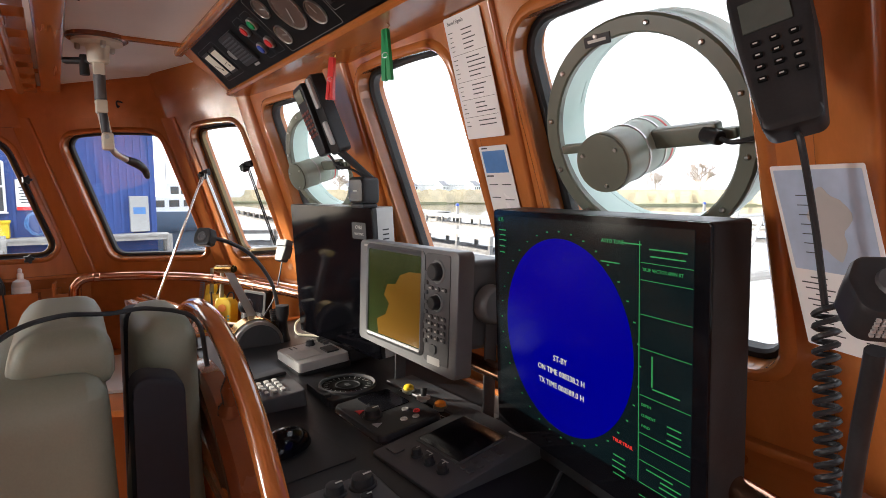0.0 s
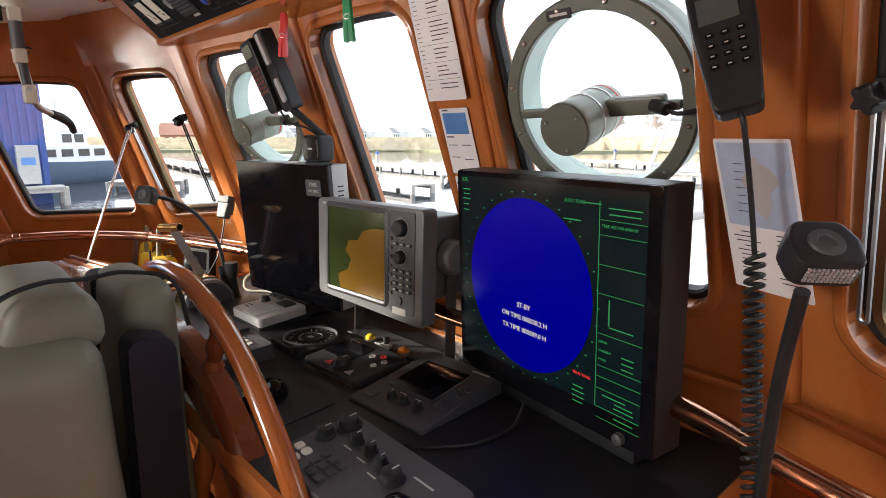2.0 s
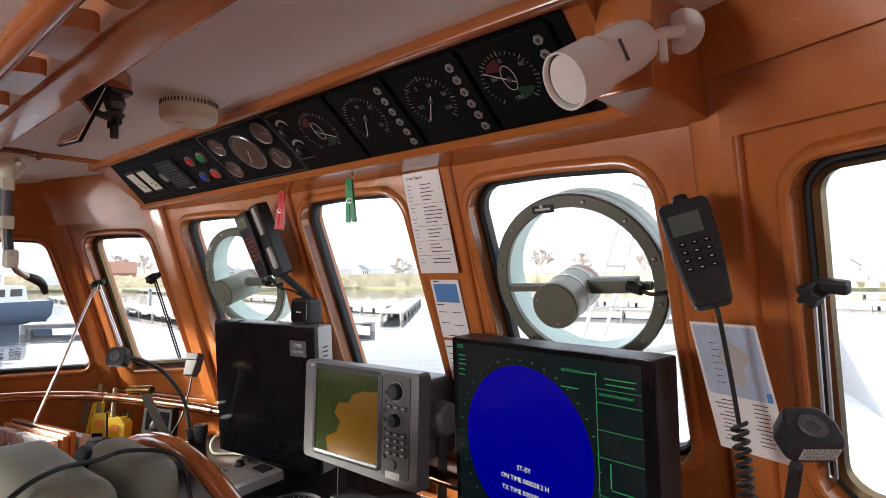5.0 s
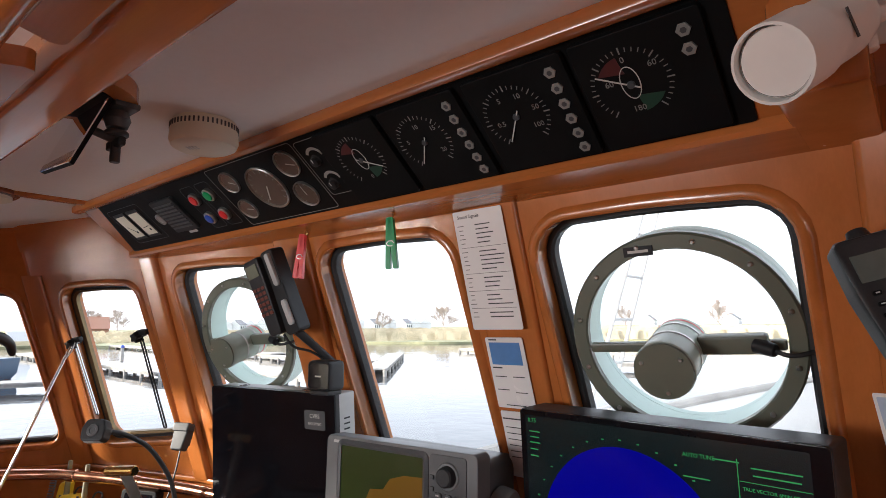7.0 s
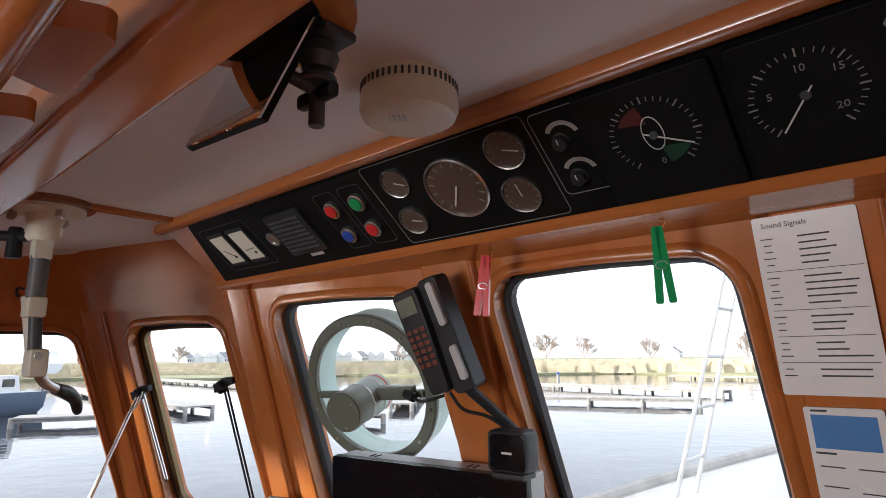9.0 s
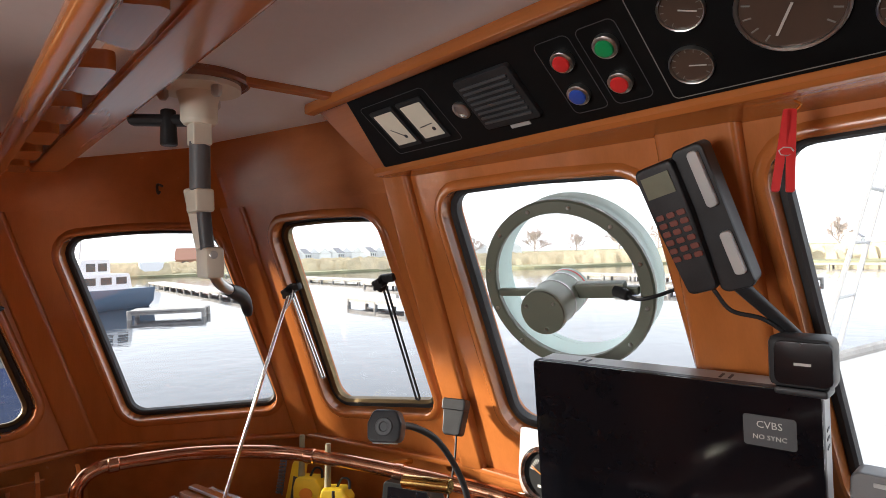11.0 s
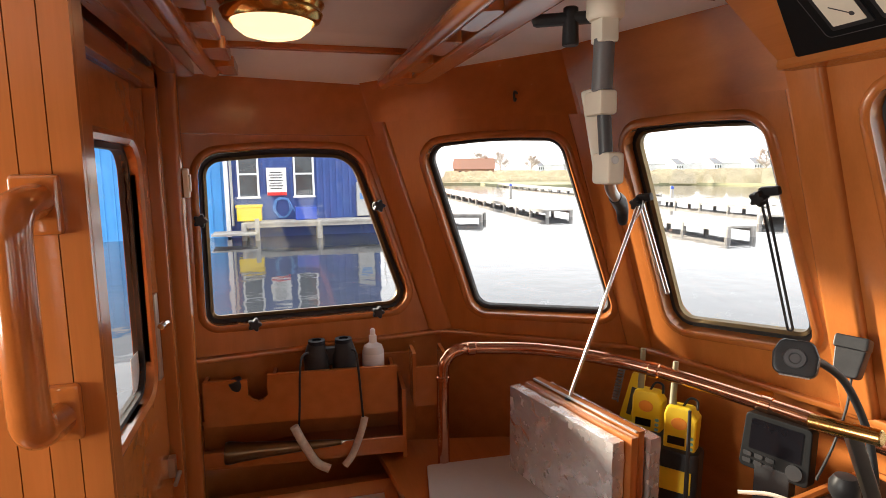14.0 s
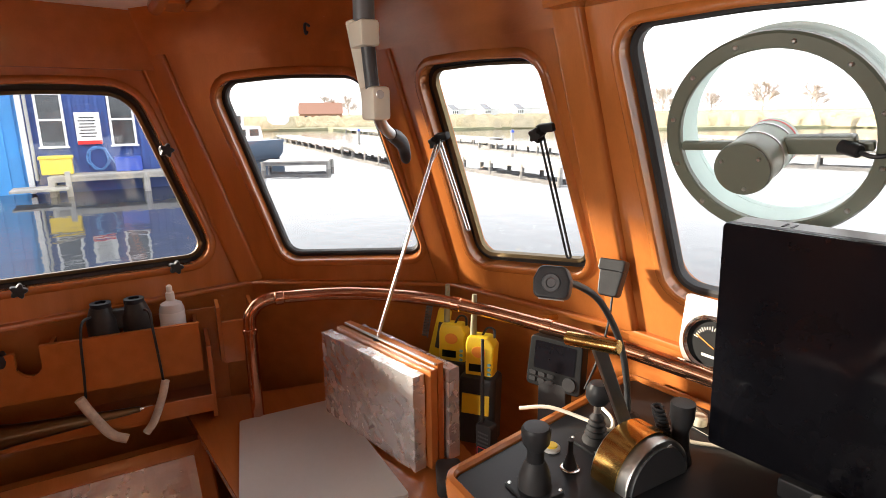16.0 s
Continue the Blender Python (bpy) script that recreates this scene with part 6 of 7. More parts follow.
fz = Vector((0.5, 0, 0.87))
fc = Vector((-3.17, -0.40, 0.73)) - fy * 0.18
fr = thing("framed_foil_board", Matrix(((0, fy.x, fz.x, fc.x), (1, fy.y, fz.y, fc.y), (0, fy.z, fz.z, fc.z), (0, 0, 0, 1))), "wooden frame with foil-faced board leaning by the door", "board")
part("frame", ring_profile(rect(0.58, 0.36, 0.005), [(-0.045, 0.0), (-0.045, 0.026), (-0.035, 0.032), (-0.006, 0.034), (0, 0.028), (0, 0.0)]), WOOD_Y, fr, "varnished moulded frame")
part("foil", crumpled((0, 0, 0.012), (0.50, 0.28, 0.016), 5.0), FOIL, fr, "crumpled foil face", smooth=False)
lk = thing("port_locker", pose(-3.08, -0.41, 0), "varnished cherry locker by the door", "locker")
part("body", B((0, 0, 0.26), (0.36, 0.60, 0.52), 0.006), WOOD_Z, lk)
part("slope", slab([(-0.17, 0.52), (0.17, 0.52), (-0.17, 0.72)], -0.28, 0.28, 0, pose(0, 0, 0, 90, 0, 0)), WOOD_Z, lk)

# tray along the port wall
ty = thing("wall_tray", pose(-3.215, -0.40, 0.0, 0, 0, 85), "varnished wooden pocket tray along the port wall", "tray")
# local x runs forward along the wall, y towards the wall
front = [(-0.30, 0.965), (0.31, 0.965), (0.31, 1.125), (-0.105, 1.125), (-0.105, 1.06), (-0.118, 1.044), (-0.135, 1.038), (-0.152, 1.044), (-0.165, 1.06), (-0.165, 1.112), (-0.30, 1.112)]
bm = bmesh.new()
va = [bm.verts.new((x, 0.0, z)) for x, z in front]
fa = bm.faces.new(va)
ext = bmesh.ops.extrude_face_region(bm, geom=[fa])
bmesh.ops.translate(bm, vec=(0, 0.016, 0), verts=[e for e in ext["geom"] if isinstance(e, bmesh.types.BMVert)])
part("front_board", bm, WOOD_Y, ty, "front board with a rounded notch")
part("bottom_board", B((0, 0.085, 0.975), (0.62, 0.15, 0.014)), WOOD_Y, ty)
for x in (-0.30, -0.09, 0.10, 0.30):
    part("divider", B((x, 0.085, 1.04), (0.012, 0.14, 0.13), 0.002), WOOD_Y, ty)
part("end_pocket", B((0.42, 0.02, 1.04), (0.10, 0.016, 0.14), 0.003), WOOD_Y, ty)
part("end_pocket_side", B((0.37, 0.06, 1.07), (0.012, 0.10, 0.18), 0.002), WOOD_Y, ty)
part("end_pocket_side", B((0.47, 0.06, 1.07), (0.012, 0.10, 0.18), 0.002), WOOD_Y, ty)
part("lower_shelf", B((0, 0.07, 0.84), (0.66, 0.18, 0.018), 0.003), WOOD_Y, ty)
part("lower_lip", B((0.0, -0.015, 0.865), (0.66, 0.014, 0.05), 0.004), WOOD_Y, ty)
part("back_board", B((0.03, 0.16, 0.95), (0.72, 0.014, 0.34), 0.002), WOOD_Y, ty)
for sx in (-0.33, 0.33):
    part("side_board", B((sx, 0.07, 0.93), (0.014, 0.18, 0.24), 0.002), WOOD_Y, ty)

bn = thing("binoculars", pose(-3.27, -0.30, 1.145, 0, 0, 88), "black binoculars standing in the wall tray", "binoculars")
for sx in (-1, 1):
    br = part("barrel", lathe([(0.034, -0.10), (0.040, -0.08), (0.042, 0.01), (0.036, 0.03), (0.027, 0.055), (0, 0.055)], Matrix.Translation((sx * 0.046, 0, 0)), 22), BLACK, bn)
    part("eyecup", lathe([(0.028, 0.053), (0.028, 0.066), (0.016, 0.067), (0.016, 0.06), (0, 0.06)], Matrix.Translation((sx * 0.044, 0, 0)), 22), NAVY_PLASTIC, br)
part("bridge", B((0, 0, 0.01), (0.05, 0.03, 0.06), 0.006), BLACK, bn)
part("strap", tube(smooth_path([(-0.06, -0.01, 0.03), (-0.09, -0.05, 0.03), (-0.10, -0.075, -0.02), (-0.105, -0.08, -0.12), (-0.11, -0.085, -0.19)], 6), 0.004, 6), BLACK, bn, "black neck strap")
part("strap", tube(smooth_path([(0.06, -0.01, 0.03), (0.08, -0.05, 0.03), (0.085, -0.075, -0.02), (0.09, -0.08, -0.10), (0.095, -0.09, -0.19)], 6), 0.004, 6), BLACK, bn, "black neck strap")
part("rope_sleeve", tube(smooth_path([(-0.125, -0.09, -0.185), (-0.10, -0.095, -0.24), (-0.06, -0.10, -0.31), (-0.02, -0.105, -0.335)], 6), 0.014, 10), ROPE, bn, "worn pale rope sleeve")
part("rope_sleeve", tube(smooth_path([(0.10, -0.09, -0.18), (0.085, -0.095, -0.23), (0.055, -0.10, -0.30), (0.03, -0.105, -0.33)], 6), 0.012, 10), ROPE, bn, "worn pale rope sleeve")

bt = thing("dispenser_bottle", pose(-3.285, -0.155, 0.982), "clear plastic bottle with white flip cap in the tray", "bottle")
part("bottle", lathe([(0, 0.0), (0.034, 0.0), (0.037, 0.01), (0.037, 0.172), (0.031, 0.19), (0.014, 0.20), (0, 0.20)], None, 24), material("milky_plastic", (0.66, 0.67, 0.66), 0.25, var=0.05), bt)
part("label", lathe([(0.0374, 0.10), (0.0378, 0.101), (0.0378, 0.165), (0.0374, 0.166)], None, 24), PAPER, bt, "white label")
part("cap", lathe([(0.013, 0.198), (0.013, 0.225), (0.009, 0.228), (0.009, 0.245), (0.005, 0.25), (0, 0.25)], None, 18), WHITE, bt, "white cap")
tl = thing("fog_horn", pose(-3.20, -0.44, 0.885, 0, 0, 86), "dark bronze fog horn tube lying in the tray", "horn")
part("tube", lathe([(0, 0), (0.034, 0.0), (0.036, 0.01), (0.030, 0.05), (0.016, 0.25), (0.009, 0.36), (0, 0.36)], Matrix.Translation((-0.2, 0, 0)) @ pose(0, 0, 0, 0, 90, 0), 24), material("dark_bronze", (0.16, 0.11, 0.06), 0.3, 1.0, var=0.2), tl)
part("mouthpiece", rod((0.155, 0, 0), (0.23, 0, 0), 0.007, 0.005), CHROME, tl, "bright mouthpiece")
tc = thing("torch", pose(-3.265, -0.56, 0.99, 20, 10, 0), "black torch standing in the tray pocket", "torch")
part("body", lathe([(0, 0), (0.016, 0), (0.016, 0.09), (0.022, 0.11), (0.022, 0.13), (0, 0.13)]), BLACK, tc)

# yellow hand-held radios in their chargers
for x, y, ry in ((-2.785, 0.580, -12), (-2.655, 0.595, -8)):
    r = thing("handheld_radio", pose(x, y, 0.795, -6, 0, 40) @ Matrix.Diagonal((1.25, 1.25, 1.0, 1.0)), "yellow hand-held radio standing in a black charger", "radio", "yellow radios")
    part("charger", slab(rounded([(-0.045, -0.04), (0.045, -0.04), (0.045, 0.04), (-0.045, 0.04)], 0.015), 0, 0.20, 0.012), BLACK, r, "black charger")
    part("charger_label", B((0, -0.041, 0.12), (0.066, 0.003, 0.06), 0.001), YELLOW, r, "yellow panel")
    part("body", slab(rounded([(-0.032, 0.15), (0.032, 0.15), (0.036, 0.29), (0.02, 0.315), (-0.03, 0.315), (-0.036, 0.29)], 0.010), -0.02, 0.022, 0.008, pose(0, 0, 0, 90, 0, 0)), YELLOW, r)
    part("display", B((-0.006, -0.023, 0.222), (0.036, 0.003, 0.022), 0.001), GLOSS_BLACK, r)
    part("loudspeaker", lathe([(0.017, 0), (0.016, 0.002), (0, 0.002)], pose(-0.002, -0.0215, 0.27, 90, 0, 0), 22), ORANGE, r)
    for i in range(3):
        part("key", lathe([(0.005, 0), (0.004, 0.003), (0, 0.003)], pose(0.025, -0.0215, 0.235 - 0.014 * i, 90, 0, 0), 12), material("teal_key", (0.2, 0.5, 0.5), 0.4), r)
    part("aerial", rod((-0.022, 0, 0.31), (-0.022, 0, 0.435), 0.008, 0.006, seg=12), material("olive_rubber", (0.25, 0.23, 0.14), 0.6), r, "stubby aerial")
    part("strap_ring", tube(smooth_path([(0.0, 0, 0.312), (0.012, 0, 0.338), (0.028, 0, 0.335), (0.03, 0, 0.31)], 5), 0.003, 6), BLACK, r)
ep = thing("yellow_case", pose(-2.90, 0.555, 0.795, 0, 10, 38), "yellow case with coiled lead behind the radios", "case")
part("case", slab(rounded([(-0.035, 0.0), (0.035, 0.0), (0.02, 0.36), (-0.012, 0.36)], 0.01), -0.02, 0.02, 0.005, pose(0, 0, 0, 90, 0, 0)), YELLOW, ep)
part("coiled_lead", tube([(-0.05 + 0.009 * math.cos(i * 0.7), 0.009 * math.sin(i * 0.7), 0.24 + i * 0.0011) for i in range(110)], 0.0028, 6), GREY, ep, "grey coiled lead")
part("lettering_bars", B((0.004, -0.021, 0.27), (0.014, 0.002, 0.09)), INK, ep)

ob = thing("chart_instrument", pose(-2.405, 0.655, 0.99, 0, 0, 22), "grey instrument display with oval keys on a bracket", "display unit")
IM = Matrix.Translation((0, 0, 0.05)) @ pose(0, 0, 0, 82, 0, 0)
part("housing", slab(rounded([(-0.078, 0.0), (0.078, 0.0), (0.074, 0.135), (-0.074, 0.135)], 0.012), -0.035, 0.0, 0.005, IM), PANEL, ob)
part("screen", slab(rect(0.115, 0.074, 0.004, 0.0, 0.086), 0.0, 0.0012, 0, IM), GLOSS_BLACK, ob, "dark screen")
kp = new("keypad")
kp.parent = ob
kp.matrix_local = IM
key_grid(kp, -0.058, 0.018, 3, 2, 0.026, 0.017, 0.020, 0.011, 0, BLACK, 0.003)
part("rocker", lathe([(0.019, 0.0), (0.018, 0.004), (0, 0.004)], IM @ Matrix.Translation((0.047, 0.027, 0)), 24), BLACK, ob)
part("stand", B((0, 0.02, -0.06), (0.08, 0.04, 0.26), 0.004), BLACK, ob)
ob = thing("black_radio", pose(-2.52, 0.53, 0.795, 0, 0, 20), "slim black hand-held radio with a long aerial", "radio")
part("body", slab(rect(0.05, 0.10, 0.008, 0, 0.08), -0.016, 0.016, 0.004, pose(0, 0, 0, 90, 0, 0)), BLACK, ob)
part("aerial", rod((-0.014, 0, 0.125), (-0.014, 0, 0.37), 0.006, 0.004), BLACK, ob)
for i in range(4):
    part("slot", B((0, -0.0165, 0.07 + i * 0.012), (0.034, 0.002, 0.005)), DARKGREY, ob)
part("red_frame", ring_profile(rect(0.036, 0.03, 0.004, 0, 0.045), [(0, 0.0165), (0, 0.018), (0.002, 0.018), (0.002, 0.0165)], pose(0, 0, 0, 90, 0, 0)), RED, ob)
single("black_pouch", cushion((0, 0, 0.02), (0.12, 0.07, 0.045), 0.018), RUBBER, "small black pouch lying on the desk", "pouch", m=pose(-2.50, 0.40, 0.797, 0, 0, -25))

# small speaker microphone and thermometer gauge on the front wall
ob = thing("speaker_microphone", Matrix.Translation((-2.335, 0.785, 1.338)) @ Euler((radians(70), 0, radians(20))).to_matrix().to_4x4(), "black speaker microphone hung on the post", "microphone")
part("body", slab(rounded([(-0.025, -0.045), (0.025, -0.045), (0.033, 0.04), (-0.033, 0.04)], 0.01), 0, 0.03, 0.007), BLACK, ob)
part("head", slab(rect(0.068, 0.03, 0.006, 0, 0.032), 0.004, 0.036, 0.006), BLACK, ob)
part("clip", B((0, 0.0, -0.01), (0.03, 0.05, 0.02), 0.003), BLACK, ob)
part("cord", tube(smooth_path([(0.01, -0.045, 0.014), (0.012, -0.11, 0.01), (0.0, -0.20, 0.0), (-0.01, -0.28, 0.02)], 6), 0.003, 7), BLACK, ob)
ob = thing("chrome_gauge", Matrix.Translation((-2.092, 0.838, 1.243)) @ Euler((radians(82), 0, radians(4))).to_matrix().to_4x4(), "round chrome gauge on a steel plate", "gauge")
part("plate", slab(rounded([(-0.078, -0.08), (0.078, -0.08), (0.078, 0.094), (-0.078, 0.094)], [0.07, 0.07, 0.008, 0.008], 8), -0.012, 0.0, 0.003), STEEL, ob, "steel back plate")
part("bezel", lathe([(0.062, 0.0), (0.062, 0.012), (0.056, 0.016), (0.051, 0.012), (0.051, 0.0)], None, 40), CHROME, ob, "chrome bezel")
part("dial_face", lathe([(0.051, 0.004), (0, 0.004)], None, 40), PANEL, ob)
bm = bmesh.new()
for i in range(17):
    a = math.radians(165 - 150 * i / 16)
    box(bm, (0, 0, 0), (0.007 if i % 4 else 0.011, 0.0018, 0.0006), Matrix.Translation((0.036 * math.cos(a), -0.004 + 0.036 * math.sin(a), 0.0046)) @ Matrix.Rotation(a, 4, "Z"))
part("scale_print", bm, KEY, ob, "pale scale marks", smooth=False)
part("needle", B((0, 0, 0.0056), (0.05, 0.0018, 0.0006), 0, Matrix.Translation((-0.012, 0.0, 0)) @ Matrix.Rotation(radians(155), 4, "Z")), ORANGE, ob)
part("badge", B((0, -0.03, 0.0048), (0.03, 0.006, 0.0006)), KEY, ob)
hc = thing("hanging_handset", pose(-2.02, 0.66, 1.05), "black handset with coiled cord standing on the console", "radio handset")
part("body", lathe([(0.026, 0), (0.02, 0.03), (0.016, 0.07), (0.024, 0.10), (0.024, 0.13), (0, 0.132)], None, 18), BLACK, hc)
part("coiled_cord", tube([(-0.045 + 0.011 * math.cos(i * 0.63) + 0.0003 * i, 0.011 * math.sin(i * 0.63) - 0.02, 0.11 - i * 0.0007) for i in range(150)], 0.0035, 6), BLACK, hc, "black coiled cord")
single("white_cable", tube(smooth_path([(-2.10, 0.86, 1.054), (-2.13, 0.80, 1.10), (-2.10, 0.74, 1.09), (-2.06, 0.73, 1.056), (-1.98, 0.79, 1.055), (-1.90, 0.80, 1.056)], 8), 0.0045, 8), CREAM, "cream cable looping over the console", "cable")
single("white_cable", tube(smooth_path([(-2.34, 0.50, 1.064), (-2.29, 0.55, 1.075), (-2.22, 0.60, 1.062), (-2.17, 0.62, 1.056), (-2.20, 0.66, 1.056), (-2.26, 0.68, 1.058)], 8), 0.0045, 8), CREAM, "cream cable lying on the console edge", "cable")

# door in the aft bulkhead
dr = tagged(new("door_1"), "varnished cherry door with a tall rounded window", "door", "", "structure")
dr.matrix_world = pose(-2.76, -0.80, 0.10, 90, 0, 0)
win = rounded([(-0.20, 1.12), (0.22, 1.12), (0.22, 1.72), (-0.20, 1.72)], 0.06)
part("leaf", holed([(-0.355, 0.0), (0.355, 0.0), (0.355, 1.885), (-0.355, 1.885)], offset_outline(win, 0.012), -0.022, 0.018), WOOD_Z, dr)
part("window_frame", ring_profile(offset_outline(win, 0.012), [(0.0, 0.0), (0.0, -0.030), (0.012, -0.036), (0.024, -0.030), (0.028, -0.020)]), WOOD_Z, dr)
part("gasket", ring_profile(win, [(0, -0.01), (0, 0.014), (0.012, 0.016), (0.012, -0.01)]), RUBBER, dr, "black rubber gasket")
part("pane", slab(win, -0.003, 0.003), GLASS, dr, smooth=False).visible_shadow = False
hd = part("door_handle", tube(smooth_path([(-0.300, 1.25, -0.018), (-0.300, 1.252, -0.042), (-0.288, 1.260, -0.054), (-0.260, 1.267, -0.055), (-0.236, 1.264, -0.048)], 6), 0.0085, 12), CHROME, dr, "chrome lever handle")
part("lock_plate", B((-0.305, 1.22, -0.024), (0.035, 0.24, 0.006), 0.002), STEEL, dr, "steel lock plate")
part("bolt_catch", B((-0.325, 0.83, -0.03), (0.03, 0.06, 0.02), 0.004), STEEL, dr)
part("bolt_pin", rod((-0.345, 0.80, -0.045), (-0.27, 0.80, -0.045), 0.006), STEEL, dr)
st = part("sticker", B((-0.165, 1.17, 0.004), (0.06, 0.06, 0.001)), PAPERBLUE, dr, "small blue and white sticker")
part("sticker_frame", B((-0.165, 1.17, 0.0035), (0.075, 0.09, 0.001)), PAPER, st)
for x in (-3.145, -2.375):
    structure("trim_door", B((x, -0.765, 1.05), (0.05, 0.035, 2.0), 0.006), WOOD_Z, "varnished door frame moulding", "trim", True)
structure("trim_door", B((-2.76, -0.765, 2.015), (0.82, 0.035, 0.05), 0.006), WOOD_X, "varnished door frame moulding", "trim", True)
structure("trim_post", B((-3.21, -0.735, 1.08), (0.05, 0.06, 2.1), 0.012), WOOD_Z, "varnished post beside the door", "trim", True)
single("light_switch", box(slab(rect(0.032, 0.085, 0.006), 0, 0.014, 0.003), (0, 0.0, 0.016), (0.02, 0.05, 0.006), None, 0.002), CREAM, "cream light switch on the door post", "switch", m=pose(-3.20, -0.703, 1.735, 90, 0, 180) @ pose(0, 0, 0, 0, 180, 0) @ pose(0, 0, 0, 0, 180, 0))
for i in range(4):
    structure("trim_groove", B((-2.199, -0.677 - i * 0.035, 1.1), (0.010, 0.0335, 2.05), 0), WOOD_Z, "narrow tongue-and-groove board", "trim")
vh = thing("grab_bar", pose(-2.150, -0.713, 1.600), "thick varnished vertical grab handle on the partition", "grab bar")
part("bar", tube(smooth_path([(-0.045, 0, 0.135), (0.03, 0, 0.12), (0.042, 0, 0.06), (0.042, 0, -0.08), (0.03, 0, -0.13), (-0.045, 0, -0.145)], 8), 0.022, 14), WOOD_WHEEL, vh)
for z in (0.128, -0.138):
    part("mount", B((-0.040, 0, z), (0.016, 0.055, 0.075), 0.006), WOOD_WHEEL, vh, "varnished foot on the boards")
ho = thing("ceiling_hook", pose(-3.045, 0.262, 1.985), "small dark coat hook on the header board", "hook")
part("hook", tube(smooth_path([(-0.03, 0.02, 0.012), (0.0, 0.0, 0.012), (0.008, -0.005, 0.0), (0.0, 0.0, -0.014), (-0.006, 0.006, -0.008)], 5), 0.004, 8), BLACK, ho)


# ---- outside: boathouse, jetties, boats and far shore ----
WATER_Z = -0.68


def away(bearing, dist, z=0.0):
    """A place by its bearing (degrees to port of straight ahead) and distance."""
    return Vector((-1.38 - dist * math.sin(radians(bearing)), -0.42 + dist * math.cos(radians(bearing)), z))


# navy boathouse on the quay, facing starboard
FACE_M = Matrix(((0, 0, 1, -24.0), (1, 0, 0, 0), (0, 1, 0, 0), (0, 0, 0, 1)))  # local x along y, y up, z towards the ship
WINDOW_DARK = material("dark_window_glass", (0.05, 0.06, 0.07), 0.08, var=0.3, scale=3)
bh = thing("boathouse", pose(0, 0, 0.38), "navy blue corrugated boathouse with white-framed windows", "building")
part("wall", B((-26.0, 0.35, 1.0), (3.9, 5.6, 5.0)), BLUE_SIDING, bh)
rib = slab([(-0.05, -0.7), (0.05, -0.7), (0.05, 3.5), (-0.05, 3.5)], 0.0, 0.05, 0.02, FACE_M)
first = part("rib", rib, BLUE_SIDING, bh, smooth=False)
first.matrix_local = Matrix.Translation((-0.05, -2.38, 0))
for i in range(1, 23):
    r = new("rib", first.data)
    r.parent = bh
    r.matrix_local = Matrix.Translation((-0.05, -2.38 + i * 0.245, 0))
part("corner_post", B((-23.95, -2.5, 1.2), (0.18, 0.16, 4.4), 0.01), HULL_WHITE, bh, "white corner post")
part("down_pipe", rod((-23.85, -2.33, -0.6), (-23.85, -2.33, 3.4), 0.05), LIGHTGREY, bh)
part("roof", B((-26.0, 0.35, 3.6), (4.6, 6.2, 0.25), 0.03), ROOF_DARK, bh)
for y in (-1.73, 0.28):
    w = part("window", B((-23.95, y, 1.28), (0.06, 0.62, 1.6)), WINDOW_DARK, bh, "dark window pane")
    part("window_frame", ring_profile(rect(0.62, 1.6, 0.01, y, 1.28), [(0, 0.0), (0, 0.11), (0.075, 0.11), (0.075, 0.0)], FACE_M), HULL_WHITE, w, "white frame")
    part("glazing_bar", B((-23.91, y, 1.30), (0.05, 0.66, 0.07)), HULL_WHITE, w)
    part("sill", B((-23.86, y, 0.43), (0.16, 0.85, 0.05)), HULL_WHITE, w)
sg = part("sign", B((-23.88, -0.72, 1.02), (0.05, 0.72, 1.02), 0.01), PAPER, bh, "white notice board with red foot")
part("red_foot", B((-23.852, -0.72, 0.56), (0.012, 0.70, 0.12)), RED, sg)
for k in range(7):
    part("print_bar", B((-23.852, -0.74, 1.36 - 0.10 * k), (0.012, 0.5 if k % 2 else 0.42, 0.035)), INK if k == 0 else DARKGREY, sg)
sb = part("utility_box", B((-23.86, 2.55, 0.30), (0.3, 0.62, 1.3), 0.02), LIGHTGREY, bh, "grey utility cabinet")
part("cabinet_label", B((-23.705, 2.55, 0.42), (0.012, 0.4, 0.25)), PAPERBLUE, sb)
single("yellow_grit_box", box(B((0, 0, 0.26), (0.55, 0.86, 0.50), 0.04), (0, 0, 0.54), (0.62, 0.94, 0.10), None, 0.03), YELLOW, "yellow grit box on the quay deck", "box", m=pose(-23.5, -1.72, -0.02))
single("blue_chest", B((0, 0, 0.24), (0.5, 0.80, 0.48), 0.03), BLUE, "blue chest against the boathouse wall", "box", m=pose(-23.55, 0.30, -0.02))
hose = [Vector((-23.82, -0.55 + (0.30 + 0.05 * math.sin(i)) * math.cos(i * 0.6), 0.10 + (0.36 + 0.05 * math.cos(1.7 * i)) * math.sin(i * 0.6))) for i in range(34)] + [Vector((-23.6, 0.1, -0.4)), Vector((-23.5, 0.4, -0.43))]
single("water_hose", tube(smooth_path(hose, 3), 0.022, 6), PAPERBLUE, "blue water hose coiled on the boathouse wall", "hose", m=pose(0, 0, 0.33))
lb = thing("light_blue_shed", ident(), "bright light blue metal shed beside the boathouse", "building")
part("wall", B((-27.0, -8.2, 1.2), (5.2, 11.2, 4.8)), SKY_SIDING, lb)
for i in range(30):
    part("rib", B((-24.38, -2.75 - 0.36 * i, 1.2), (0.05, 0.06, 4.8)), SKY_SIDING, lb)
part("upper_cladding", B((-24.36, -8.2, 3.2), (0.08, 11.2, 1.0)), HULL_WHITE, lb, "white upper cladding")


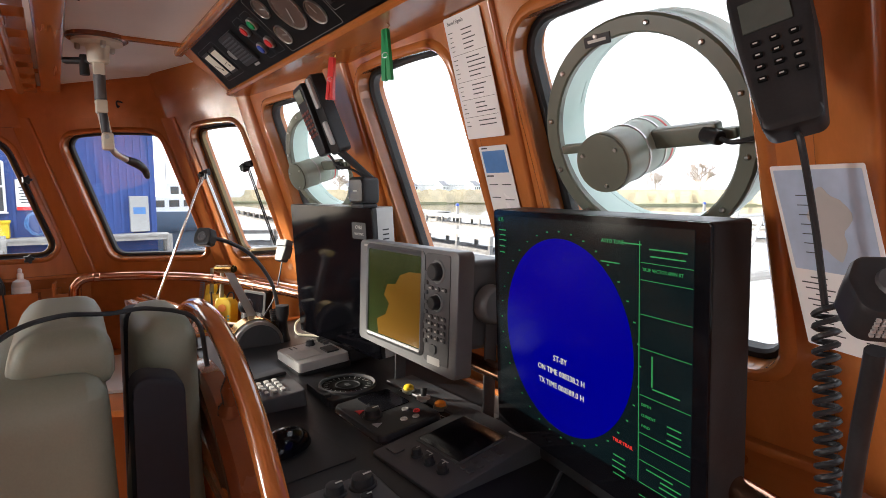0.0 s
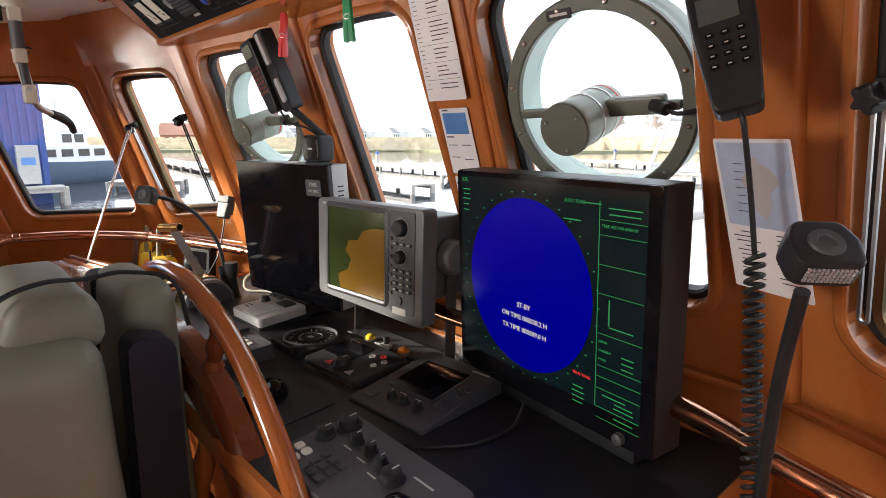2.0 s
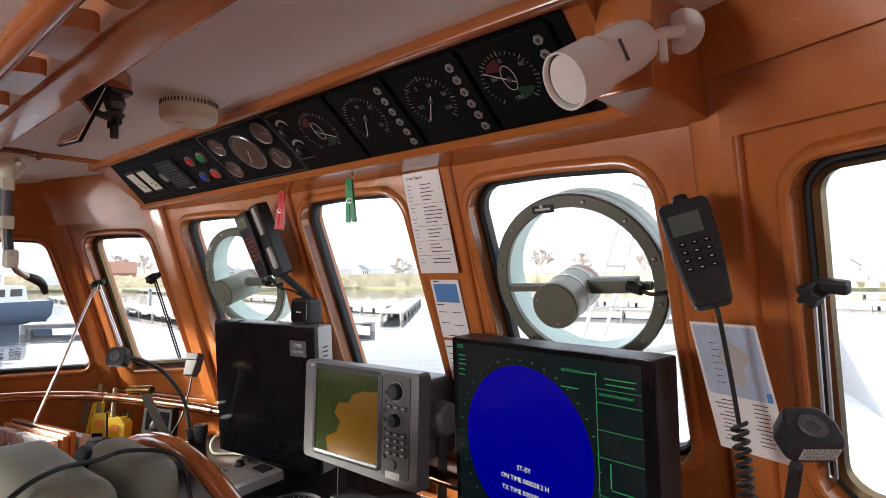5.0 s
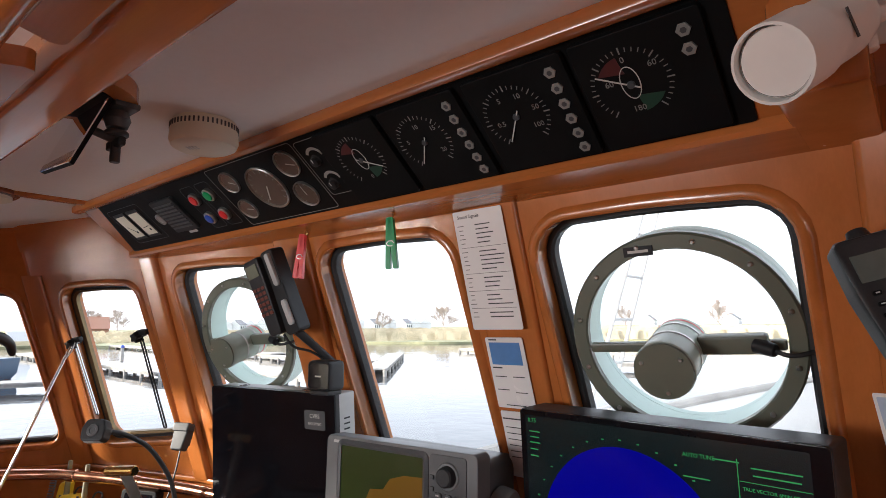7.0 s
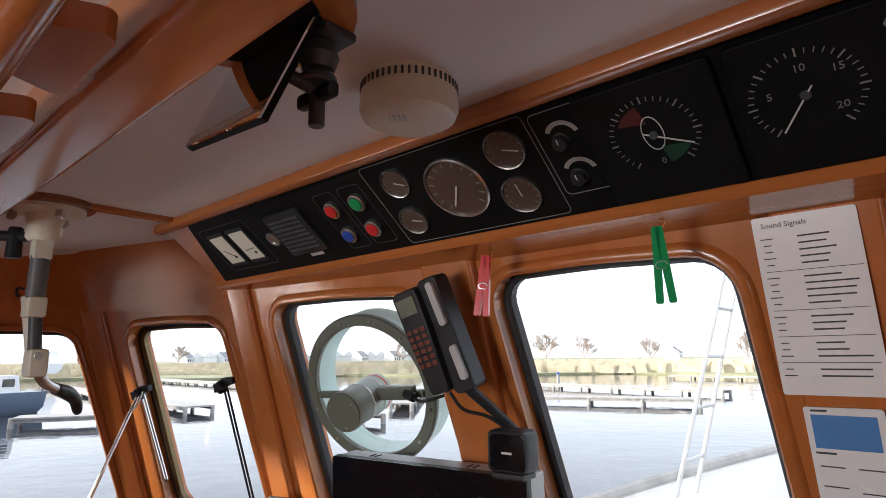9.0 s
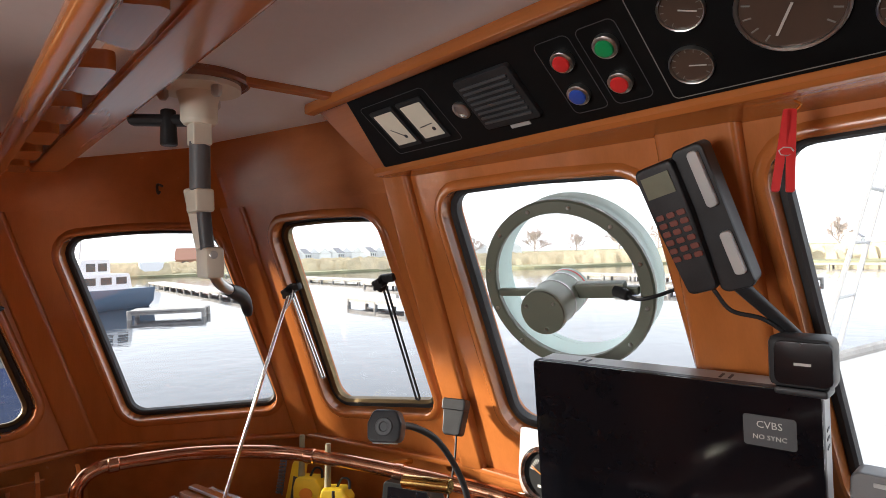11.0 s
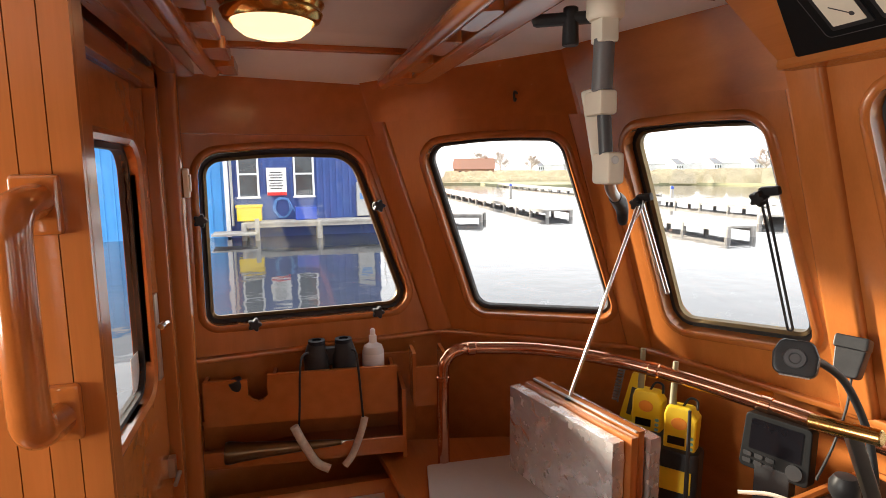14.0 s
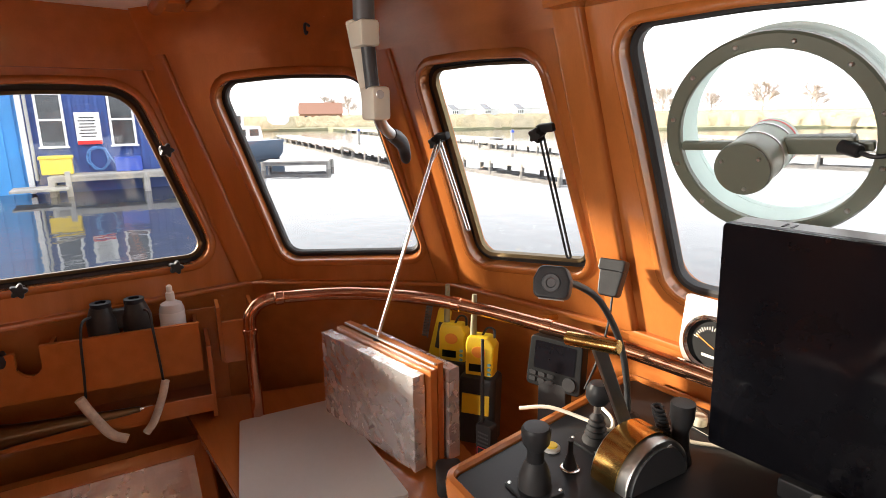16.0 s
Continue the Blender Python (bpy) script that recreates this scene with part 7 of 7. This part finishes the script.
def jetty(p, q, width, top, name="jetty", step=2.4, label="weathered grey wooden jetty on posts in the water"):
    p, q = Vector(p), Vector(q)
    d = Vector((q.x - p.x, q.y - p.y, 0))
    ln = d.length
    d.normalize()
    s = Vector((-d.y, d.x, 0))
    m = Matrix(((d.x, s.x, 0, p.x), (d.y, s.y, 0, p.y), (0, 0, 1, top), (0, 0, 0, 1)))
    j = thing(name, m, label, "jetty", "jetties")
    part("deck", B((ln / 2, 0, -0.05), (ln, width, 0.08), 0.01), WEATHERED_HAZED, j)
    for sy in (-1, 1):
        part("beam", B((ln / 2, sy * width * 0.42, -0.15), (ln, 0.10, 0.12)), WEATHERED_HAZED, j)
    h = top - WATER_Z
    mesh = None
    k = max(1, int(ln / step))
    for i in range(k + 1):
        for sy in (-1, 1):
            if mesh is None:
                o = part("post", rod((0, 0, -h - 0.3), (0, 0, -0.02), 0.10, seg=8), WEATHERED_HAZED, j)
                mesh = o.data
            else:
                o = new("post", mesh)
                o.parent = j
            o.matrix_local = Matrix.Translation((ln * i / k, sy * width * 0.42, 0))
    return j


jetty((-23.4, -1.9, 0), (-23.4, 3.4, 0), 1.0, -0.02, label="weathered quay deck on posts before the boathouse")
single("boarding_step", box(B((0, 0, 0), (1.1, 1.5, 0.08), 0.01), (0, 0.75, 0.05), (0.16, 0.16, 0.9), None, 0.01), WEATHERED_HAZED, "low weathered boarding platform with a post", "platform", m=pose(-22.9, -2.2, -0.40))
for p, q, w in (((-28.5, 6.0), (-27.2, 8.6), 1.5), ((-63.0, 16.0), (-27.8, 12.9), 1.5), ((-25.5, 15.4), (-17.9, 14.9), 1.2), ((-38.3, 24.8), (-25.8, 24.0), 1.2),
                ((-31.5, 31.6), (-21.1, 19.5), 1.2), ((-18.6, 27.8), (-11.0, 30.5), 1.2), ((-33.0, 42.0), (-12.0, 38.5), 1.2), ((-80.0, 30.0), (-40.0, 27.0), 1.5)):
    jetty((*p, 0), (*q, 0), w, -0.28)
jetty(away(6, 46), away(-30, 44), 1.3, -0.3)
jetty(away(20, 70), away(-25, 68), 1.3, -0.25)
for b, d in ((68, 50), (53, 42), (30, 52), (0, 50)):
    p = away(b, d)
    m = thing("mooring_post", Matrix.Translation((p.x, p.y, WATER_Z)), "dark wooden mooring post with a blue cap", "post", "mooring posts")
    part("pile", rod((0, 0, -0.3), (0, 0, 1.05), 0.13, 0.12, seg=10), WEATHERED_HAZED, m)
    part("cap", lathe([(0.14, 1.0), (0.14, 1.1), (0.06, 1.2), (0, 1.21)], None, 10), BLUE, m, "blue cap")


def motor_boat(m, length, hull, label):
    b = thing("motor_boat", m, label, "boat", "moored boats")
    n = 12
    bm = bmesh.new()
    rings = []
    for i in range(n + 1):
        s = i / n
        w = length * 0.16 * (1 - max(0, (s - 0.45) / 0.55) ** 2.2) + 0.02
        sheer = 0.95 + 0.55 * max(0, s - 0.3) ** 1.6
        rings.append([bm.verts.new((length * (s - 0.5) + 0.3 * s * (z > 0.4), sy * w * k, z)) for sy, k, z in ((-1, 0.55, -0.25), (-1, 0.9, 0.2), (-1, 1.0, sheer), (1, 1.0, sheer), (1, 0.9, 0.2), (1, 0.55, -0.25))])
    for a, c in zip(rings, rings[1:]):
        for k in range(6):
            bm.faces.new((a[k], a[(k + 1) % 6], c[(k + 1) % 6], c[k]))
    bm.faces.new(rings[0])
    bm.faces.new(rings[-1][::-1])
    part("hull", bm, hull, b)
    part("rubbing_strake", tube([(length * (i / n - 0.5) + 0.3 * i / n, -(length * 0.16 * (1 - max(0, (i / n - 0.45) / 0.55) ** 2.2) + 0.04), 0.93 + 0.55 * max(0, i / n - 0.3) ** 1.6) for i in range(n + 1)], 0.05, 6), HULL_WHITE, b)
    cab = part("cabin", slab(rounded([(-length * 0.36, 0.9), (length * 0.22, 0.9), (length * 0.12, 1.75), (-length * 0.34, 1.75)], 0.1), -length * 0.12, length * 0.12, 0.05, pose(0, 0, 0, 90, 0, 0)), HULL_WHITE, b)
    part("wheelhouse", slab(rounded([(-length * 0.22, 1.7), (length * 0.02, 1.7), (-length * 0.03, 2.5), (-length * 0.22, 2.5)], 0.1), -length * 0.10, length * 0.10, 0.05, pose(0, 0, 0, 90, 0, 0)), HULL_WHITE, b)
    for sy in (-1, 1):
        for i in range(4):
            part("window", B((-length * 0.28 + i * length * 0.11, sy * length * 0.121, 1.4), (length * 0.075, 0.03, 0.36), 0.01), WINDOW_DARK, cab, "dark cabin window")
        for i in range(2):
            part("window", B((-length * 0.165 + i * length * 0.08, sy * length * 0.101, 2.1), (length * 0.06, 0.03, 0.4), 0.01), WINDOW_DARK, cab, "dark cabin window")
    part("rail", tube(smooth_path([(length * 0.1, -length * 0.12, 1.75), (length * 0.35, -length * 0.10, 1.95), (length * 0.54, 0, 2.1), (length * 0.35, length * 0.10, 1.95), (length * 0.1, length * 0.12, 1.75)], 6), 0.025, 6), CHROME, b, "bright bow rail")
    part("mast", rod((-length * 0.1, 0, 2.4), (-length * 0.12, 0, 4.0), 0.04), LIGHTGREY, b)
    return b


p = away(81.8, 33)
motor_boat(Matrix.Translation((p.x, p.y, WATER_Z + 0.1)) @ Matrix.Rotation(radians(-58), 4, "Z"), 8.5, HULL_BLUE, "blue-grey motor yacht with white cabin, moored")
p = away(83, 42)
motor_boat(Matrix.Translation((p.x, p.y, WATER_Z + 0.1)) @ Matrix.Rotation(radians(-50), 4, "Z"), 9.5, HULL_WHITE, "white motor yacht with white cabin, moored")
p = away(75.6, 92)
motor_boat(Matrix.Translation((p.x, p.y, 0.62)) @ Matrix.Rotation(radians(168), 4, "Z"), 9.5, HULL_WHITE, "white motor boat laid up on the bank")

# far bank with reeds, a farm, a row of houses and bare trees
LAND_Z = -0.42
bm = bmesh.new()
inner, outer_r = [], []
for i in range(121):
    b = 86 - i * 1.5
    r = 96 if b > 70 else 84 + 5 * math.sin(i * 0.35) + 12 * max(0, (b - 60) / 26)
    inner.append(bm.verts.new(away(b, r, LAND_Z)))
    outer_r.append(bm.verts.new(away(b, 1600, LAND_Z + 0.6)))
low = [bm.verts.new((v.co.x, v.co.y, WATER_Z - 0.3)) for v in inner]
for i in range(120):
    bm.faces.new((inner[i], inner[i + 1], outer_r[i + 1], outer_r[i]))
    bm.faces.new((low[i], low[i + 1], inner[i + 1], inner[i]))
structure("ground", bm, GRASS, "flat grassy bank beyond the water", "ground")

rng = random.Random(11)
verts, faces = [], []
for i in range(5200):
    b = rng.uniform(-80, 86)
    r = rng.uniform(88, 135) + (12 if b > 62 else 0)
    h = rng.uniform(1.1, 2.1) * (0.55 if 62 < b < 74 and r < 118 else 1)
    w = rng.uniform(0.5, 1.3)
    c = away(b, r, LAND_Z - 0.1)
    t = Vector((math.cos(radians(b)), math.sin(radians(b)), 0))
    lean = t * rng.uniform(-0.2, 0.2)
    k = len(verts)
    verts += [c - t * w, c + t * w, c + t * w * 0.6 + lean + Vector((0, 0, h * 0.9)), c + lean + Vector((0, 0, h)), c - t * w * 0.7 + lean + Vector((0, 0, h * 0.85)), c + Vector((0.3 * math.sin(radians(b)), 0.3, h * 0.5))]
    faces += [(k, k + 1, k + 2, k + 3, k + 4), (k, k + 1, k + 5), (k + 5, k + 2, k + 3)]
me = bpy.data.meshes.new("reed_bed")
me.from_pydata([tuple(v) for v in verts], [], faces)
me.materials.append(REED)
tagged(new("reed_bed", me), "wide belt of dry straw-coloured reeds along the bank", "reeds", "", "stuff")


def house(m, w, d, h, roof_h, wall, roof, label, group):
    o = thing("house", m, label, "house", group)
    part("wall", B((0, 0, h / 2), (w, d, h)), wall, o)
    bm = bmesh.new()
    v = [bm.verts.new(c) for c in ((-w / 2 - 0.3, -d / 2 - 0.4, h - 0.1), (w / 2 + 0.3, -d / 2 - 0.4, h - 0.1), (w / 2 + 0.3, d / 2 + 0.4, h - 0.1), (-w / 2 - 0.3, d / 2 + 0.4, h - 0.1), (-w / 2, 0, h + roof_h), (w / 2, 0, h + roof_h))]
    for f in ((0, 1, 5, 4), (2, 3, 4, 5), (0, 4, 3), (1, 2, 5), (0, 3, 2, 1)):
        bm.faces.new([v[i] for i in f])
    part("roof", bm, roof, o, smooth=False)
    for sx in (-1, 1):
        part("gable", slab([(-d / 2, h - 0.05), (d / 2, h - 0.05), (0, h + roof_h - 0.25)], -0.05, 0.05, 0, Matrix(((0, 0, 1, sx * (w / 2 + 0.24)), (1, 0, 0, 0), (0, 1, 0, 0), (0, 0, 0, 1)))), wall, o)
    part("chimney", B((w * 0.3, 0, h + roof_h * 0.9), (0.7, 0.7, 1.2)), TILE_RED, o)
    for i in range(3):
        part("window", B((-w * 0.3 + i * w * 0.3, -d / 2 - 0.03, h * 0.55), (w * 0.14, 0.06, h * 0.4)), WINDOW_DARK, o)
    return o


def facing(b, d, z, turn=0):
    p = away(b, d, z)
    return Matrix.Translation(p) @ Matrix.Rotation(radians(b + turn), 4, "Z")


house(facing(71.6, 190, LAND_Z), 13, 9, 2.4, 3.4, TILE_RED, TILE_RED, "low farmhouse with a big red tiled roof", "houses on the far bank")
for i in range(24):
    b = 65.5 - i * 1.05
    house(facing(b, 430 + 6 * math.sin(i * 2), LAND_Z, 90 if i % 3 else 60), 9.5, 8.5, 4.4, 3.6, HULL_WHITE, ROOF_DARK, "white house with a dark tiled roof", "houses on the far bank")
for i in range(6):
    house(facing(20 - i * 7, 360, LAND_Z, 80), 11, 8, 4.4, 3.4, HULL_WHITE, ROOF_DARK, "white house with a dark tiled roof", "houses on the far bank")


def bare_tree(b, d, h, seed):
    rg = random.Random(seed)
    o = thing("bare_tree", Matrix.Translation(away(b, d, LAND_Z)), "bare leafless tree on the far bank", "tree", "bare trees")
    part("trunk", rod((0, 0, 0), (0.1, 0, h * 0.7), h * 0.026, h * 0.008, seg=7), TREE, o)
    bm = bmesh.new()

    def grow(p, dr, ln, r, depth):
        q = p + dr * ln
        a = axis(p, q)
        vs = [[bm.verts.new(a @ Vector((rr * math.cos(t), rr * math.sin(t), z))) for t in (0, 2.1, 4.2)] for rr, z in ((r, 0), (r * 0.6, ln))]
        for k in range(3):
            bm.faces.new((vs[0][k], vs[0][(k + 1) % 3], vs[1][(k + 1) % 3], vs[1][k]))
        if depth:
            for _ in range(4 if depth > 1 else 5):
                nd = (dr + Vector((rg.uniform(-0.9, 0.9), rg.uniform(-0.9, 0.9), rg.uniform(-0.3, 0.6)))).normalized()
                grow(p + dr * ln * rg.uniform(0.5, 1.0), nd, ln * rg.uniform(0.5, 0.75), r * 0.66, depth - 1)
    for k in range(11):
        grow(Vector((0.05, 0, h * (0.14 + 0.05 * k))), Vector((rg.uniform(-1, 1), rg.uniform(-1, 1), 0.75)).normalized(), h * (0.34 - 0.014 * k), h * 0.02, 3)
    part("crown", bm, TREE, o, smooth=False)


for i, (b, d, h) in enumerate(((39.5, 190, 9), (31.5, 185, 9.5), (45.5, 230, 8), (28, 240, 10), (22, 230, 9), (69, 210, 8), (71, 230, 9), (14, 240, 10), (2, 230, 9), (-10, 240, 9), (66, 300, 9), (35.5, 260, 9))):
    bare_tree(b, d, h * 1.1, 20 + i)

# own foredeck, bulwark and shrouds
fd = thing("foredeck", ident(), "white painted foredeck and bulwark of the ship", "deck")
port_edge = [(-3.25 + 1.92 * (i / 12) ** 1.7, 1.25 + 8.0 * i / 12) for i in range(13)]
star_edge = [(-2.66 - x, y) for x, y in port_edge[::-1]]
part("deck", slab(port_edge + star_edge[1:], -1.4, 0.15), HULL_WHITE, fd)
part("hull", slab([(-3.66, -2.7), (1.0, -2.7), (1.04, 0.3), (0.59, 1.245), (-3.25, 1.245), (-3.7, 0.3)], -1.4, -0.105), HULL_WHITE, fd, "white hull under the wheelhouse")
part("deck_step", slab([(-3.25, 0.95), (0.59, 0.95), (0.59, 1.244), (-3.25, 1.244)], -0.10, 0.149), HULL_WHITE, fd)
for edge in (port_edge, star_edge):
    bm = bmesh.new()
    lo = [bm.verts.new((x, y, 0.15)) for x, y in edge]
    hi = [bm.verts.new((x, y, 0.62 + 0.045 * (y - 1.25))) for x, y in edge]
    for i in range(12):
        bm.faces.new((lo[i], lo[i + 1], hi[i + 1], hi[i]))
    bmesh.ops.solidify(bm, geom=bm.faces, thickness=0.05)
    part("bulwark", bm, HULL_WHITE, fd, "white bulwark")
    part("cap_rail", tube([(x, y, 0.64 + 0.045 * (y - 1.25)) for x, y in edge], 0.045, 8), WEATHERED_HAZED, fd)
part("mast", rod((-1.0, 6.4, 0.15), (-1.0, 6.4, 9.0), 0.11, 0.09), HULL_WHITE, fd)
sh = thing("shroud", ident(), "rope ladder shroud rising from the bulwark", "rigging")
for dy in (-0.22, 0.22):
    part("rope", tube([(-2.50, 4.3 + dy, 0.75), (-1.15, 6.3 + dy * 0.15, 7.5)], 0.016, 6), LIGHTGREY, sh)
for i in range(14):
    s = 0.04 + i * 0.055
    c = Vector((-2.50, 4.3, 0.75)).lerp(Vector((-1.15, 6.3, 7.5)), s)
    hw = 0.22 * (1 - 0.85 * s)
    part("ratline", rod((c.x, c.y - hw, c.z), (c.x, c.y + hw, c.z), 0.014, seg=6), LIGHTGREY, sh)
